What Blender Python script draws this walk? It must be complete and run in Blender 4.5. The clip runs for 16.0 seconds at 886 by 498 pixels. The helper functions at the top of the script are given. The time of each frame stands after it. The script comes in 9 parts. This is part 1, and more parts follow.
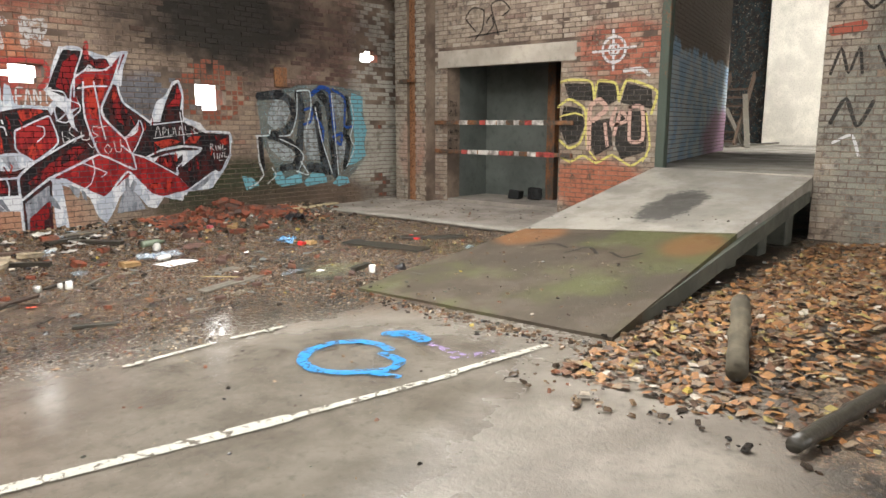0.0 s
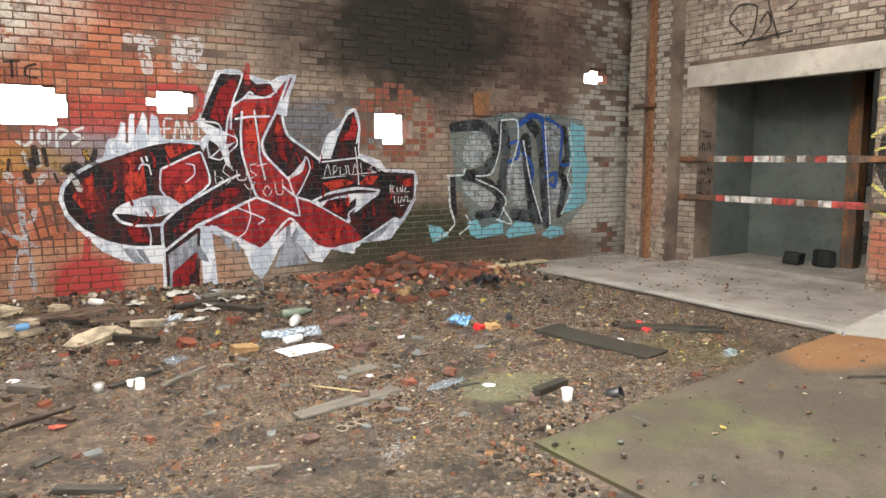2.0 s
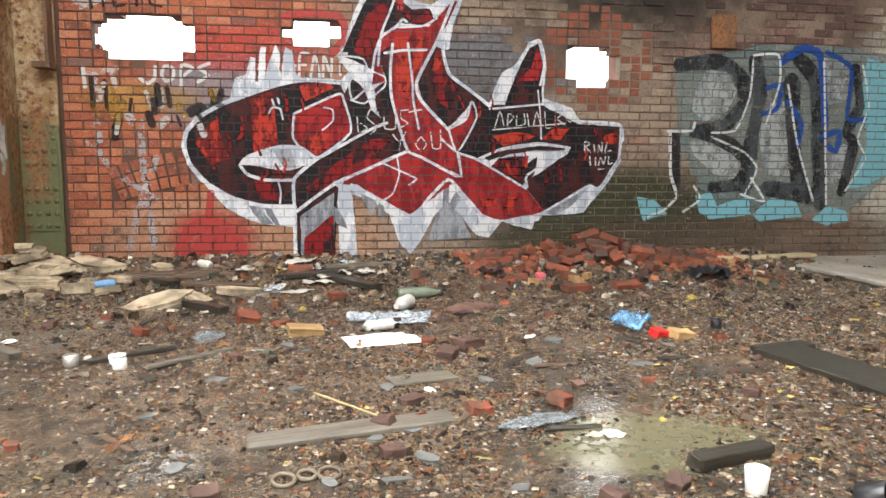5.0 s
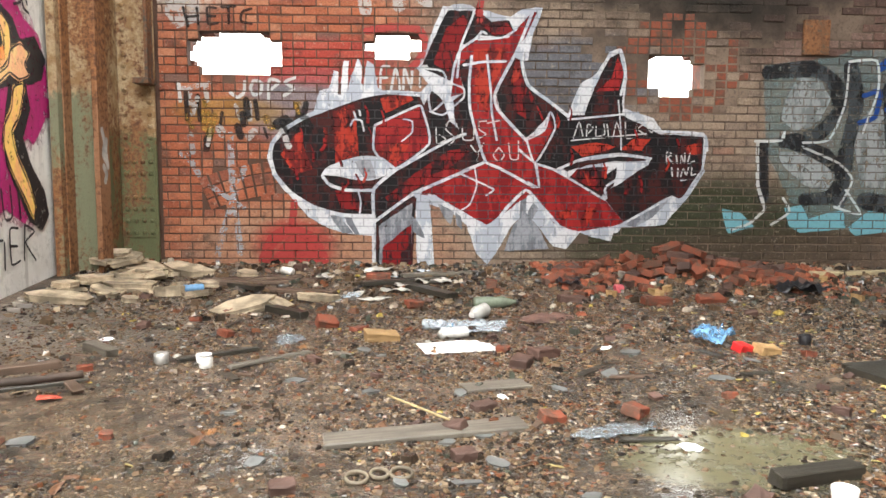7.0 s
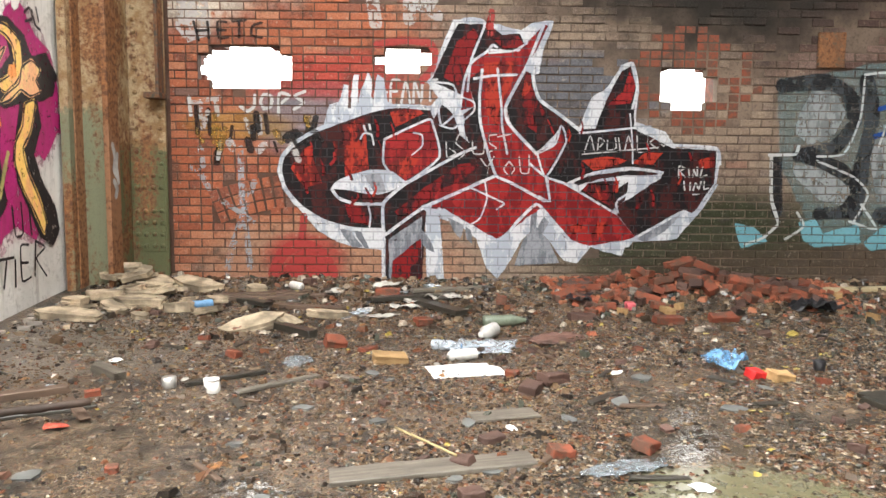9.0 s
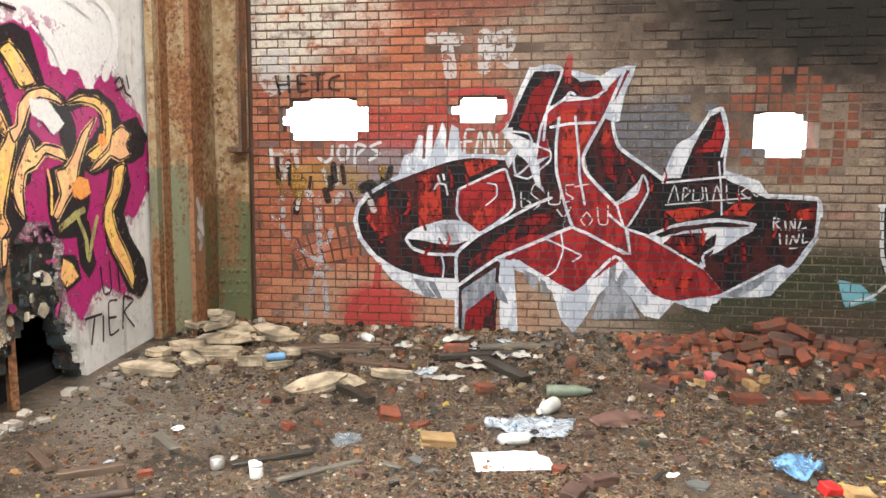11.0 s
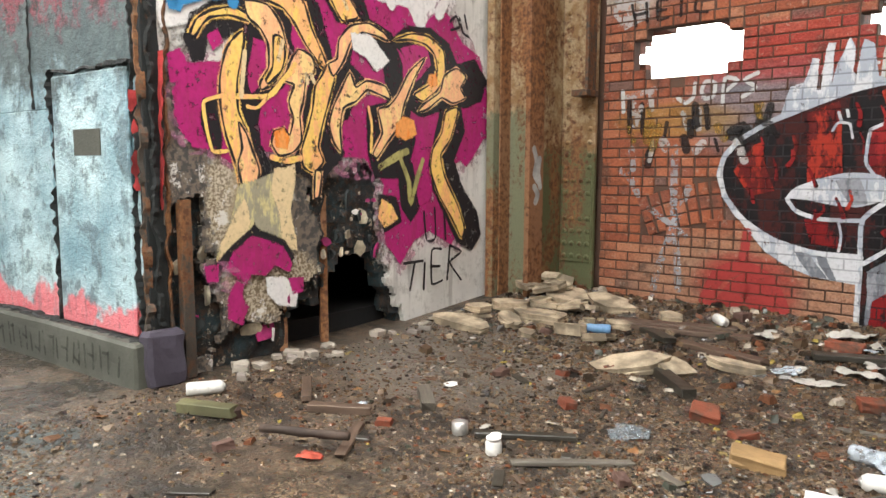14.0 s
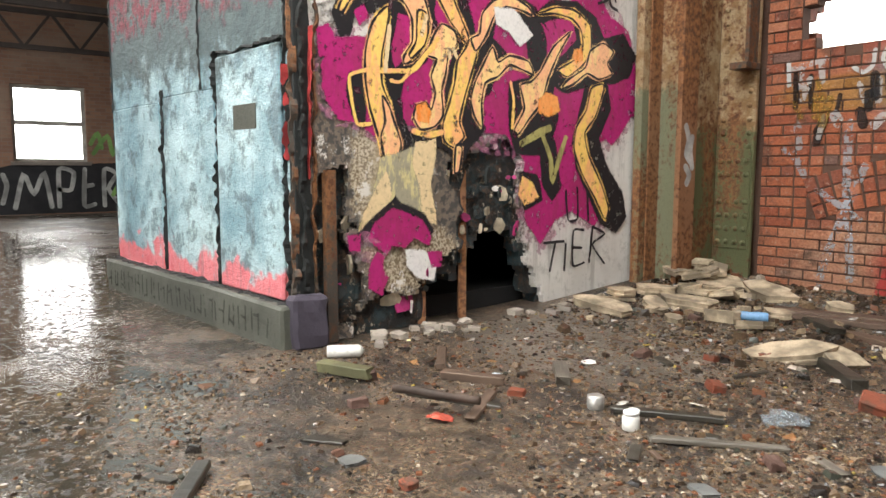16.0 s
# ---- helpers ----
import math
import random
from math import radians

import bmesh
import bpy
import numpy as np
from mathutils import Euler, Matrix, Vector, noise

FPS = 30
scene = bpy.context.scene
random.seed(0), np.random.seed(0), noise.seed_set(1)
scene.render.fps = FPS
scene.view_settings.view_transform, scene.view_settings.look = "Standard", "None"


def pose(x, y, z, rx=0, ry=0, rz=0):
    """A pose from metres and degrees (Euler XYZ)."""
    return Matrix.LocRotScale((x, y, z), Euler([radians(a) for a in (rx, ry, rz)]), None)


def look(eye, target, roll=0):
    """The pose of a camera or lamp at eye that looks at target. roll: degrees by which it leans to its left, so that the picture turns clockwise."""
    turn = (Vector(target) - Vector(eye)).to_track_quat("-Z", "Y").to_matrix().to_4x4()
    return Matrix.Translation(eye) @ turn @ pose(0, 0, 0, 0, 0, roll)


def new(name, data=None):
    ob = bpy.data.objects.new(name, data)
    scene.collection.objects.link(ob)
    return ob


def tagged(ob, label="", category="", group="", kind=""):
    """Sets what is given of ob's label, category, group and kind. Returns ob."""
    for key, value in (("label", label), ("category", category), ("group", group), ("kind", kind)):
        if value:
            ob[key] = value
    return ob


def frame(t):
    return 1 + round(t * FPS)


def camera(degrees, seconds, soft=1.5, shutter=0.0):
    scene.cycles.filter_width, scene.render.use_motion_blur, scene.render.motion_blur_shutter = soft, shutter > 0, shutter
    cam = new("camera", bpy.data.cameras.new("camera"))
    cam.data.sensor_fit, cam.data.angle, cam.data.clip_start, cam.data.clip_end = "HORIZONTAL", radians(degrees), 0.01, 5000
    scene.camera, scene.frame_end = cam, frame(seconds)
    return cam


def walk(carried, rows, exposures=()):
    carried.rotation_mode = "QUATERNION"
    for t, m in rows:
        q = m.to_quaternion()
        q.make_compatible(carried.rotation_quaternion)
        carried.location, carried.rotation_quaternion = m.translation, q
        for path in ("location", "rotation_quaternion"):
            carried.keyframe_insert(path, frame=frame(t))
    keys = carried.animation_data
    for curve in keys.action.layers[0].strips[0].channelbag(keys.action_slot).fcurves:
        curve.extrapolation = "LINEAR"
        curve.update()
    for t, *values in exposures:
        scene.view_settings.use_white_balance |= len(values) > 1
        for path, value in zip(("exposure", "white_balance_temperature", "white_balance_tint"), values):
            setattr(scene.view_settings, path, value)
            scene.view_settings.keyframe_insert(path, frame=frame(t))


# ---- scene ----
cam = camera(63.3, 16.0)
METRES, EYE, TILT, LEAN, TURN = 8.1, 1.5, 0.0, 0.0, -49.0
ROWS = [
    (0.0, 0.0, 0.0, 0.0, 0.02, -10.03, -0.11),
    (0.5, -0.0086, 0.0894, -0.0015, 8.42, -7.49, -0.22),
    (1.0, -0.0063, 0.1775, 0.0001, 13.19, -7.29, -0.07),
    (1.5, -0.0098, 0.2632, -0.0014, 16.11, -7.24, -0.09),
    (2.0, -0.0091, 0.3432, -0.0006, 18.54, -7.18, -0.02),
    (2.5, -0.0074, 0.4229, -0.0015, 22.32, -7.22, -0.04),
    (3.0, -0.0002, 0.5028, -0.0012, 26.53, -7.2, -0.04),
    (3.5, -0.0026, 0.5628, -0.0039, 29.42, -7.15, -0.17),
    (4.0, -0.0215, 0.609, -0.0234, 32.34, -7.09, -0.28),
    (4.5, -0.0216, 0.6207, -0.0568, 36.41, -6.88, -0.32),
    (5.0, -0.0143, 0.6204, -0.0683, 40.52, -6.79, -0.34),
    (7.5, -0.0107, 0.6196, -0.0718, 47.07, -5.68, -0.45),
    (8.0, -0.0103, 0.6197, -0.0721, 47.36, -5.7, -0.48),
    (10.5, -0.0169, 0.6414, -0.0095, 49.64, -5.7, -0.41),
    (11.0, -0.0004, 0.671, -0.0004, 56.78, -5.78, -0.32),
    (11.5, -0.0088, 0.7034, -0.0002, 64.27, -6.02, -0.32),
    (12.0, -0.0133, 0.732, 0.0018, 68.67, -6.02, -0.31),
    (12.5, -0.0169, 0.75, 0.0051, 72.99, -6.06, -0.33),
    (13.0, -0.0439, 0.7702, 0.0052, 79.79, -6.21, -0.29),
    (13.5, -0.0634, 0.7881, -0.0056, 85.59, -6.25, -0.25),
    (14.0, -0.0808, 0.7913, -0.0486, 90.57, -6.22, -0.22),
    (14.5, -0.0851, 0.7914, -0.0661, 95.11, -6.23, -0.21),
    (15.0, -0.0827, 0.7925, -0.0653, 98.77, -6.21, -0.18),
    (15.5, -0.0855, 0.7949, -0.0671, 101.16, -6.24, -0.16),
    (16.0, -0.0871, 0.7965, -0.0682, 102.25, -6.21, -0.15),
]
walk(cam, [(t, pose(0, 0, EYE, TILT, LEAN, TURN) @ pose(METRES * x, METRES * y, METRES * z, 90 + pitch, roll, yaw)) for t, x, y, z, yaw, pitch, roll in ROWS],
     exposures=((0.0, -0.2), (1.0, -0.15), (1.7, 0.0), (3.0, 0.05), (5.0, 0.0), (10.5, 0.05), (11.0, 0.05), (12.0, -0.07), (13.5, -0.25), (16.0, -0.22)))

SKY, ROOF, GLOW, L_NORTH = 0.08, 5.0, 11.0, 160
L_SKY, L_FILL_EAST, L_WEST, L_SOUTH, L_SOUTH2, L_EAST = 1040, 130, 600, 540, 560, 430

# ---------------------------------------------------------------- world, sun, large lights
world = bpy.data.worlds.new("overcast_sky")
scene.world = world
world.use_nodes = True
_wt = world.node_tree
_sky = _wt.nodes.new("ShaderNodeTexSky")
_sky.sky_type = "NISHITA"
_sky.sun_disc = False
_sky.sun_elevation = radians(48)
_sky.sun_rotation = radians(200)
_wt.links.new(_sky.outputs[0], _wt.nodes["Background"].inputs[0])
_wt.nodes["Background"].inputs[1].default_value = SKY

_sun = new("sun", bpy.data.lights.new("sun", "SUN"))
_sun.data.energy, _sun.data.angle, _sun.data.color = 1.0, radians(12), (1.0, 0.96, 0.9)
_sun.matrix_world = look((0, 0, 20), (0 + 4, 8, 0))


def daylight(name, m, sx, sy, watts, color=(1.0, 0.98, 0.95)):
    """An area lamp that stands in for the sky's light, mostly in an opening."""
    lamp = bpy.data.lights.new(name, "AREA")
    lamp.shape, lamp.size, lamp.size_y, lamp.energy, lamp.color = "RECTANGLE", sx, sy, watts, color
    ob = new(name, lamp)
    ob.matrix_world = m
    return ob


# unseen openings, assumed over bay and hall and in the south wall
daylight("skylight_lamp", pose(3.2, 3.3, ROOF + 0.05), 4.6, 3.8, L_SKY)
# added fill for doorway, cement wall and corner; roof openings cut to suit
daylight("fill_lamp_east", pose(7.7, 6.7, ROOF + 0.05), 3.0, 2.6, L_FILL_EAST)
daylight("fill_lamp_north", pose(2.7, 7.7, ROOF + 0.05), 2.4, 1.8, L_NORTH)
daylight("skylight_lamp_west", pose(-6.5, 2.0, ROOF + 0.05), 5.6, 3.6, L_WEST)
daylight("south_opening_lamp", look((-3.5, -8.9, 2.3), (-1.5, 6.0, 1.2)), 7.0, 3.2, L_SOUTH)
daylight("south_opening_lamp_east", look((5.5, -8.9, 2.3), (1.2, 8.0, 0.9)), 6.0, 3.2, L_SOUTH2)
# added fill inside the closed passage, where no opening is
daylight("passage_fill_lamp", look((18.5, 5.0, 4.3), (22.8, 6.2, 1.5)), 1.6, 2.0, L_EAST)

# bright overcast distance beyond the yard, seen through the holes and windows
_bd = bpy.data.materials.new("bright_overcast_distance")
_bd.use_nodes = True
_bd.node_tree.nodes.clear()
_em = _bd.node_tree.nodes.new("ShaderNodeEmission")
_em.inputs[0].default_value, _em.inputs[1].default_value = (1.0, 0.985, 0.95, 1), GLOW
_bd.node_tree.links.new(_em.outputs[0], _bd.node_tree.nodes.new("ShaderNodeOutputMaterial").inputs[0])
_me = bpy.data.meshes.new("backdrop")
_me.from_pydata([(-60, 62, -1), (60, 62, -1), (60, 62, 70), (-60, 62, 70), (-66, -60, -1), (-66, 60, -1), (-66, 60, 70), (-66, -60, 70)], [], [(0, 1, 2, 3), (4, 5, 6, 7)])
_me.materials.append(_bd)
tagged(new("backdrop", _me), "white overcast distance", "backdrop", kind="structure")

# ---------------------------------------------------------------- materials


class Nodes:
    """A short hand for node trees."""

    def __init__(self, name):
        self.mat = bpy.data.materials.new(name)
        self.mat.use_nodes = True
        self.t = self.mat.node_tree
        self.bsdf = self.t.nodes["Principled BSDF"]
        self.out = self.t.nodes["Material Output"]
        self.geo = self.t.nodes.new("ShaderNodeNewGeometry")
        self.pos = self.geo.outputs["Position"]
        self.sep = None

    def put(self, sock, v):
        if isinstance(v, bpy.types.NodeSocket):
            self.t.links.new(v, sock)
        elif isinstance(v, (tuple, list)):
            sock.default_value = (*v, 1.0) if len(v) == 3 and len(sock.default_value) == 4 else v
        else:
            sock.default_value = v

    def axis(self, i):
        if self.sep is None:
            self.sep = self.t.nodes.new("ShaderNodeSeparateXYZ")
            self.put(self.sep.inputs[0], self.pos)
        return self.sep.outputs[i]

    def m(self, op, a, b=0.0, c=0.0, clamp=False):
        n = self.t.nodes.new("ShaderNodeMath")
        n.operation, n.use_clamp = op, clamp
        for s, v in zip(n.inputs, (a, b, c)):
            self.put(s, v)
        return n.outputs[0]

    def noise(self, scale, detail=3.0, rough=0.55, vec=None, color=False):
        n = self.t.nodes.new("ShaderNodeTexNoise")
        self.put(n.inputs["Vector"], vec or self.pos)
        n.inputs["Scale"].default_value = scale
        n.inputs["Detail"].default_value = detail
        n.inputs["Roughness"].default_value = rough
        return n.outputs["Color" if color else "Fac"]

    def voronoi(self, scale, color=False, vec=None):
        n = self.t.nodes.new("ShaderNodeTexVoronoi")
        self.put(n.inputs["Vector"], vec or self.pos)
        n.inputs["Scale"].default_value = scale
        return n.outputs["Color" if color else "Distance"]

    def stretch(self, sx, sy, sz):
        n = self.t.nodes.new("ShaderNodeMapping")
        self.put(n.inputs[0], self.pos)
        n.inputs["Scale"].default_value = (sx, sy, sz)
        return n.outputs[0]

    def step(self, v, lo, hi):
        n = self.t.nodes.new("ShaderNodeMapRange")
        n.interpolation_type = "SMOOTHSTEP"
        for s, x in zip(n.inputs, (v, lo, hi, 0.0, 1.0)):
            self.put(s, x)
        return n.outputs[0]

    def mix(self, fac, a, b, how="MIX"):
        n = self.t.nodes.new("ShaderNodeMixRGB")
        n.blend_type = how
        for s, v in zip(n.inputs, (fac, a, b)):
            self.put(s, v)
        return n.outputs[0]

    def ramp(self, fac, stops, hard=False):
        n = self.t.nodes.new("ShaderNodeValToRGB")
        r = n.color_ramp
        r.interpolation = "CONSTANT" if hard else "LINEAR"
        while len(r.elements) < len(stops):
            r.elements.new(0.5)
        for e, (p, c) in zip(r.elements, stops):
            e.position, e.color = p, (*c, 1)
        self.put(n.inputs[0], fac)
        return n.outputs[0]

    def pick(self):
        """A random number for each loose piece, of one mesh or of several objects."""
        info = self.t.nodes.new("ShaderNodeObjectInfo")
        s = self.m("ADD", self.geo.outputs["Random Per Island"], info.outputs["Random"])
        return self.m("FRACT", self.m("MULTIPLY", s, 1.618))

    def blob(self, i, j, ci, cj, ri, rj, n, rag=0.8, soft=0.25):
        """A stain with a ragged edge round (ci, cj) in the plane of the axes i and j."""
        a = self.m("DIVIDE", self.m("SUBTRACT", self.axis(i), ci), ri)
        b = self.m("DIVIDE", self.m("SUBTRACT", self.axis(j), cj), rj)
        d = self.m("SQRT", self.m("ADD", self.m("MULTIPLY", a, a), self.m("MULTIPLY", b, b)))
        d = self.m("ADD", d, self.m("MULTIPLY", self.m("SUBTRACT", n, 0.5), rag))
        return self.step(d, 1.0 + soft, 1.0 - soft)

    def done(self, color, rough=0.8, bump=None, strength=0.3, dist=0.01, metal=0.0, spec=0.5):
        self.put(self.bsdf.inputs["Base Color"], color)
        self.put(self.bsdf.inputs["Roughness"], rough)
        self.put(self.bsdf.inputs["Metallic"], metal)
        self.put(self.bsdf.inputs["Specular IOR Level"], spec)
        if bump is not None:
            n = self.t.nodes.new("ShaderNodeBump")
            n.inputs["Strength"].default_value = strength
            n.inputs["Distance"].default_value = dist
            self.put(n.inputs["Height"], bump)
            self.put(self.bsdf.inputs["Normal"], n.outputs[0])
        return self.mat


def plain(name, color, rough=0.7, var=0.35, scale=14.0, metal=0.0, bump=0.25, spec=0.4):
    """A worn plain surface: the colour with coarse and fine variation and a fine grain."""
    g = Nodes(name)
    n1, n2 = g.noise(scale * 0.25, 3), g.noise(scale * 4, 4)
    dark = tuple(c * (1 - var) for c in color)
    light = tuple(min(1, c * (1 + var * 0.6)) for c in color)
    c = g.mix(g.step(n1, 0.35, 0.65), dark, light)
    c = g.mix(g.m("MULTIPLY", g.step(n2, 0.45, 0.7), 0.45), c, tuple(k * 0.55 for k in color))
    return g.done(c, rough, n2, bump, 0.004, metal, spec)


def per_piece(name, stops, rough=0.85, spec=0.35, wet=None):
    """Pieces of one heap, each with a colour of its own."""
    g = Nodes(name)
    c = g.ramp(g.pick(), stops, hard=True)
    n = g.noise(60, 3)
    c = g.mix(0.5, c, g.mix(g.step(n, 0.3, 0.7), (0.25, 0.25, 0.25), (1, 1, 1)), "MULTIPLY")
    return g.done(c, rough, n, 0.3, 0.004, 0.0, spec)


BW, BH, GAP = 0.21, 0.076, 0.012   # a brick's length and course with the joint, and the joint


def brick_north():
    """Old brick of the long wall: orange at the west, tan and grey beyond, with paint, soot and mould."""
    g = Nodes("brick_wall_north")
    r = g.pick()
    n1, n2, n3 = g.noise(1.6, 4, 0.6), g.noise(11, 4, 0.6), g.noise(70, 3)
    orange = g.ramp(r, [(0, (0.28, 0.085, 0.045)), (0.22, (0.34, 0.108, 0.052)), (0.5, (0.37, 0.135, 0.070)), (0.72, (0.24, 0.080, 0.048)), (0.86, (0.40, 0.17, 0.095)), (0.95, (0.17, 0.095, 0.075))], True)
    tan = g.ramp(r, [(0, (0.22, 0.155, 0.115)), (0.3, (0.26, 0.19, 0.14)), (0.62, (0.30, 0.225, 0.165)), (0.85, (0.20, 0.15, 0.12)), (0.95, (0.26, 0.12, 0.08))], True)
    tan = g.mix(0.42, tan, g.mix(g.step(n1, 0.35, 0.65), (0.17, 0.125, 0.095), (0.27, 0.205, 0.15)))
    brown = g.ramp(r, [(0, (0.11, 0.062, 0.05)), (0.4, (0.17, 0.10, 0.08)), (0.75, (0.23, 0.15, 0.12))], True)
    x = g.m("ADD", g.axis(0), g.m("MULTIPLY", g.m("SUBTRACT", n1, 0.5), 2.2))
    c = g.mix(g.step(x, 2.9, 4.3), orange, tan)
    c = g.mix(g.blob(0, 2, 8.2, 2.7, 1.5, 1.1, n1), c, brown)
    c = g.mix(g.m("MULTIPLY", g.blob(0, 2, 3.4, 3.2, 0.9, 0.35, n1), 0.9), c, (0.22, 0.075, 0.05))
    c = g.mix(g.m("MULTIPLY", g.blob(0, 2, 1.3, 3.0, 1.4, 0.62, n1, 1.0), g.step(n2, 0.3, 0.5)), c, (0.52, 0.46, 0.38))
    c = g.mix(g.m("MULTIPLY", g.blob(0, 2, 2.9, 0.25, 1.3, 0.42, n1, 0.5), 0.75), c, (0.36, 0.20, 0.125))
    c = g.mix(g.m("MULTIPLY", g.blob(0, 2, 5.25, 1.85, 0.85, 0.36, n1, 0.7), 0.88), c, (0.105, 0.115, 0.135))
    c = g.mix(g.m("MULTIPLY", g.blob(0, 2, 2.75, 1.55, 0.6, 0.33, n1, 0.8), 0.75), c, (0.17, 0.18, 0.21))
    c = g.mix(g.m("MULTIPLY", g.blob(0, 2, 2.9, 1.93, 0.75, 0.22, n1, 0.8), 0.7), c, (0.36, 0.04, 0.035))
    c = g.mix(g.m("MULTIPLY", g.blob(0, 2, 2.65, 0.28, 0.36, 0.24, n1, 0.5), 0.8), c, (0.30, 0.035, 0.03))
    c = g.mix(g.m("MULTIPLY", g.blob(0, 2, 2.05, 1.5, 0.5, 0.13, n1, 0.8), 0.6), c, (0.30, 0.17, 0.03))
    c = g.mix(g.m("MULTIPLY", g.blob(0, 2, 9.75, 1.6, 0.8, 2.2, n1, 0.9), 0.75), c, (0.40, 0.39, 0.34))
    c = g.mix(g.m("MULTIPLY", g.blob(0, 2, 6.4, 0.42, 1.4, 0.5, n1, 0.9, 0.4), 0.95), c, (0.024, 0.032, 0.013))
    c = g.mix(g.m("MULTIPLY", g.blob(0, 2, 8.0, 0.2, 2.2, 0.25, n1, 0.9, 0.4), 0.7), c, (0.07, 0.045, 0.03))
    c = g.mix(g.m("MULTIPLY", g.step(n2, 0.55, 0.75), 0.5), c, (0.05, 0.04, 0.035))
    c = g.mix(g.m("MULTIPLY", g.step(g.noise(4.5, 6, 0.7), 0.5, 0.68), 0.6), c, (0.055, 0.042, 0.034))
    c = g.mix(g.m("MULTIPLY", g.step(g.noise(23, 5, 0.75), 0.56, 0.68), 0.45), c, (0.40, 0.33, 0.26))
    c = g.mix(g.m("MULTIPLY", g.blob(0, 2, 7.2, 3.0, 2.9, 0.62, n1, 0.9, 0.4), 0.62), c, (0.055, 0.038, 0.03))
    c = g.mix(g.m("MULTIPLY", g.blob(0, 2, 6.45, 3.05, 1.5, 0.85, n1, 1.1, 0.5), 0.9), c, (0.014, 0.013, 0.011))
    c = g.mix(0.45, c, g.mix(g.step(n3, 0.3, 0.7), (0.35, 0.35, 0.35), (1, 1, 1)), "MULTIPLY")
    return g.done(c, 0.85, g.m("ADD", n3, g.m("MULTIPLY", n2, 1.5)), 0.75, 0.010, 0.0, 0.25)


def brick_east():
    """Grey and tan brick of the wall with the doorway, red where the skin has gone."""
    g = Nodes("brick_wall_east")
    r = g.pick()
    n1, n2, n3 = g.noise(1.5, 4, 0.6), g.noise(9, 4, 0.6), g.noise(70, 3)
    tan = g.ramp(r, [(0, (0.22, 0.17, 0.13)), (0.25, (0.29, 0.23, 0.175)), (0.55, (0.36, 0.29, 0.225)), (0.82, (0.19, 0.125, 0.095)), (0.93, (0.42, 0.37, 0.31))], True)
    tan = g.mix(0.5, tan, g.mix(g.step(n1, 0.35, 0.65), (0.17, 0.125, 0.095), (0.34, 0.285, 0.225)))
    red = g.ramp(r, [(0, (0.24, 0.08, 0.05)), (0.5, (0.33, 0.12, 0.075)), (0.85, (0.30, 0.2, 0.15))], True)
    c = g.mix(g.blob(1, 2, 5.3, 2.55, 0.85, 0.42, n1, 0.8), tan, red)
    c = g.mix(g.blob(1, 2, 5.6, 0.5, 0.9, 0.42, n1, 0.5), c, (0.36, 0.13, 0.075))
    c = g.mix(g.m("MULTIPLY", g.blob(1, 2, 9.35, 1.0, 0.35, 0.6, n1, 0.9), 0.8), c, (0.30, 0.09, 0.05))
    c = g.mix(g.m("MULTIPLY", g.blob(1, 2, 9.5, 2.2, 0.6, 2.2, n1, 1.2), 0.5), c, (0.38, 0.36, 0.30))
    c = g.mix(g.m("MULTIPLY", g.blob(1, 2, 1.2, 1.4, 1.3, 1.6, n1, 1.2), 0.6), c, (0.13, 0.15, 0.135))
    c = g.mix(g.m("MULTIPLY", g.step(n2, 0.52, 0.72), 0.65), c, (0.07, 0.055, 0.045))
    c = g.mix(g.m("MULTIPLY", g.step(g.noise(4.5, 6, 0.7), 0.5, 0.68), 0.6), c, (0.055, 0.042, 0.034))
    c = g.mix(g.m("MULTIPLY", g.step(g.noise(23, 5, 0.75), 0.56, 0.68), 0.45), c, (0.40, 0.33, 0.26))
    c = g.mix(0.45, c, g.mix(g.step(n3, 0.3, 0.7), (0.35, 0.35, 0.35), (1, 1, 1)), "MULTIPLY")
    return g.done(c, 0.85, g.m("ADD", n3, g.m("MULTIPLY", n2, 1.5)), 0.75, 0.010, 0.0, 0.25)


def mortar():
    g = Nodes("mortar")
    n1, n2 = g.noise(2.2, 4), g.noise(45, 3)
    c = g.mix(g.step(n1, 0.35, 0.65), (0.085, 0.062, 0.048), (0.18, 0.135, 0.10))
    c = g.mix(g.m("MULTIPLY", g.step(g.axis(0), 4.2, 2.9), 0.75), c, (0.075, 0.034, 0.022))
    c = g.mix(g.m("MULTIPLY", g.step(n2, 0.5, 0.7), 0.6), c, (0.08, 0.06, 0.05))
    c = g.mix(g.m("MULTIPLY", g.blob(0, 2, 7.2, 3.0, 2.9, 0.62, n1, 0.9, 0.4), 0.62), c, (0.055, 0.038, 0.03))
    c = g.mix(g.m("MULTIPLY", g.blob(0, 2, 6.45, 3.05, 1.5, 0.85, n1, 1.1, 0.5), 0.9), c, (0.014, 0.013, 0.011))
    return g.done(c, 0.92, n2, 0.6, 0.008, 0.0, 0.2)


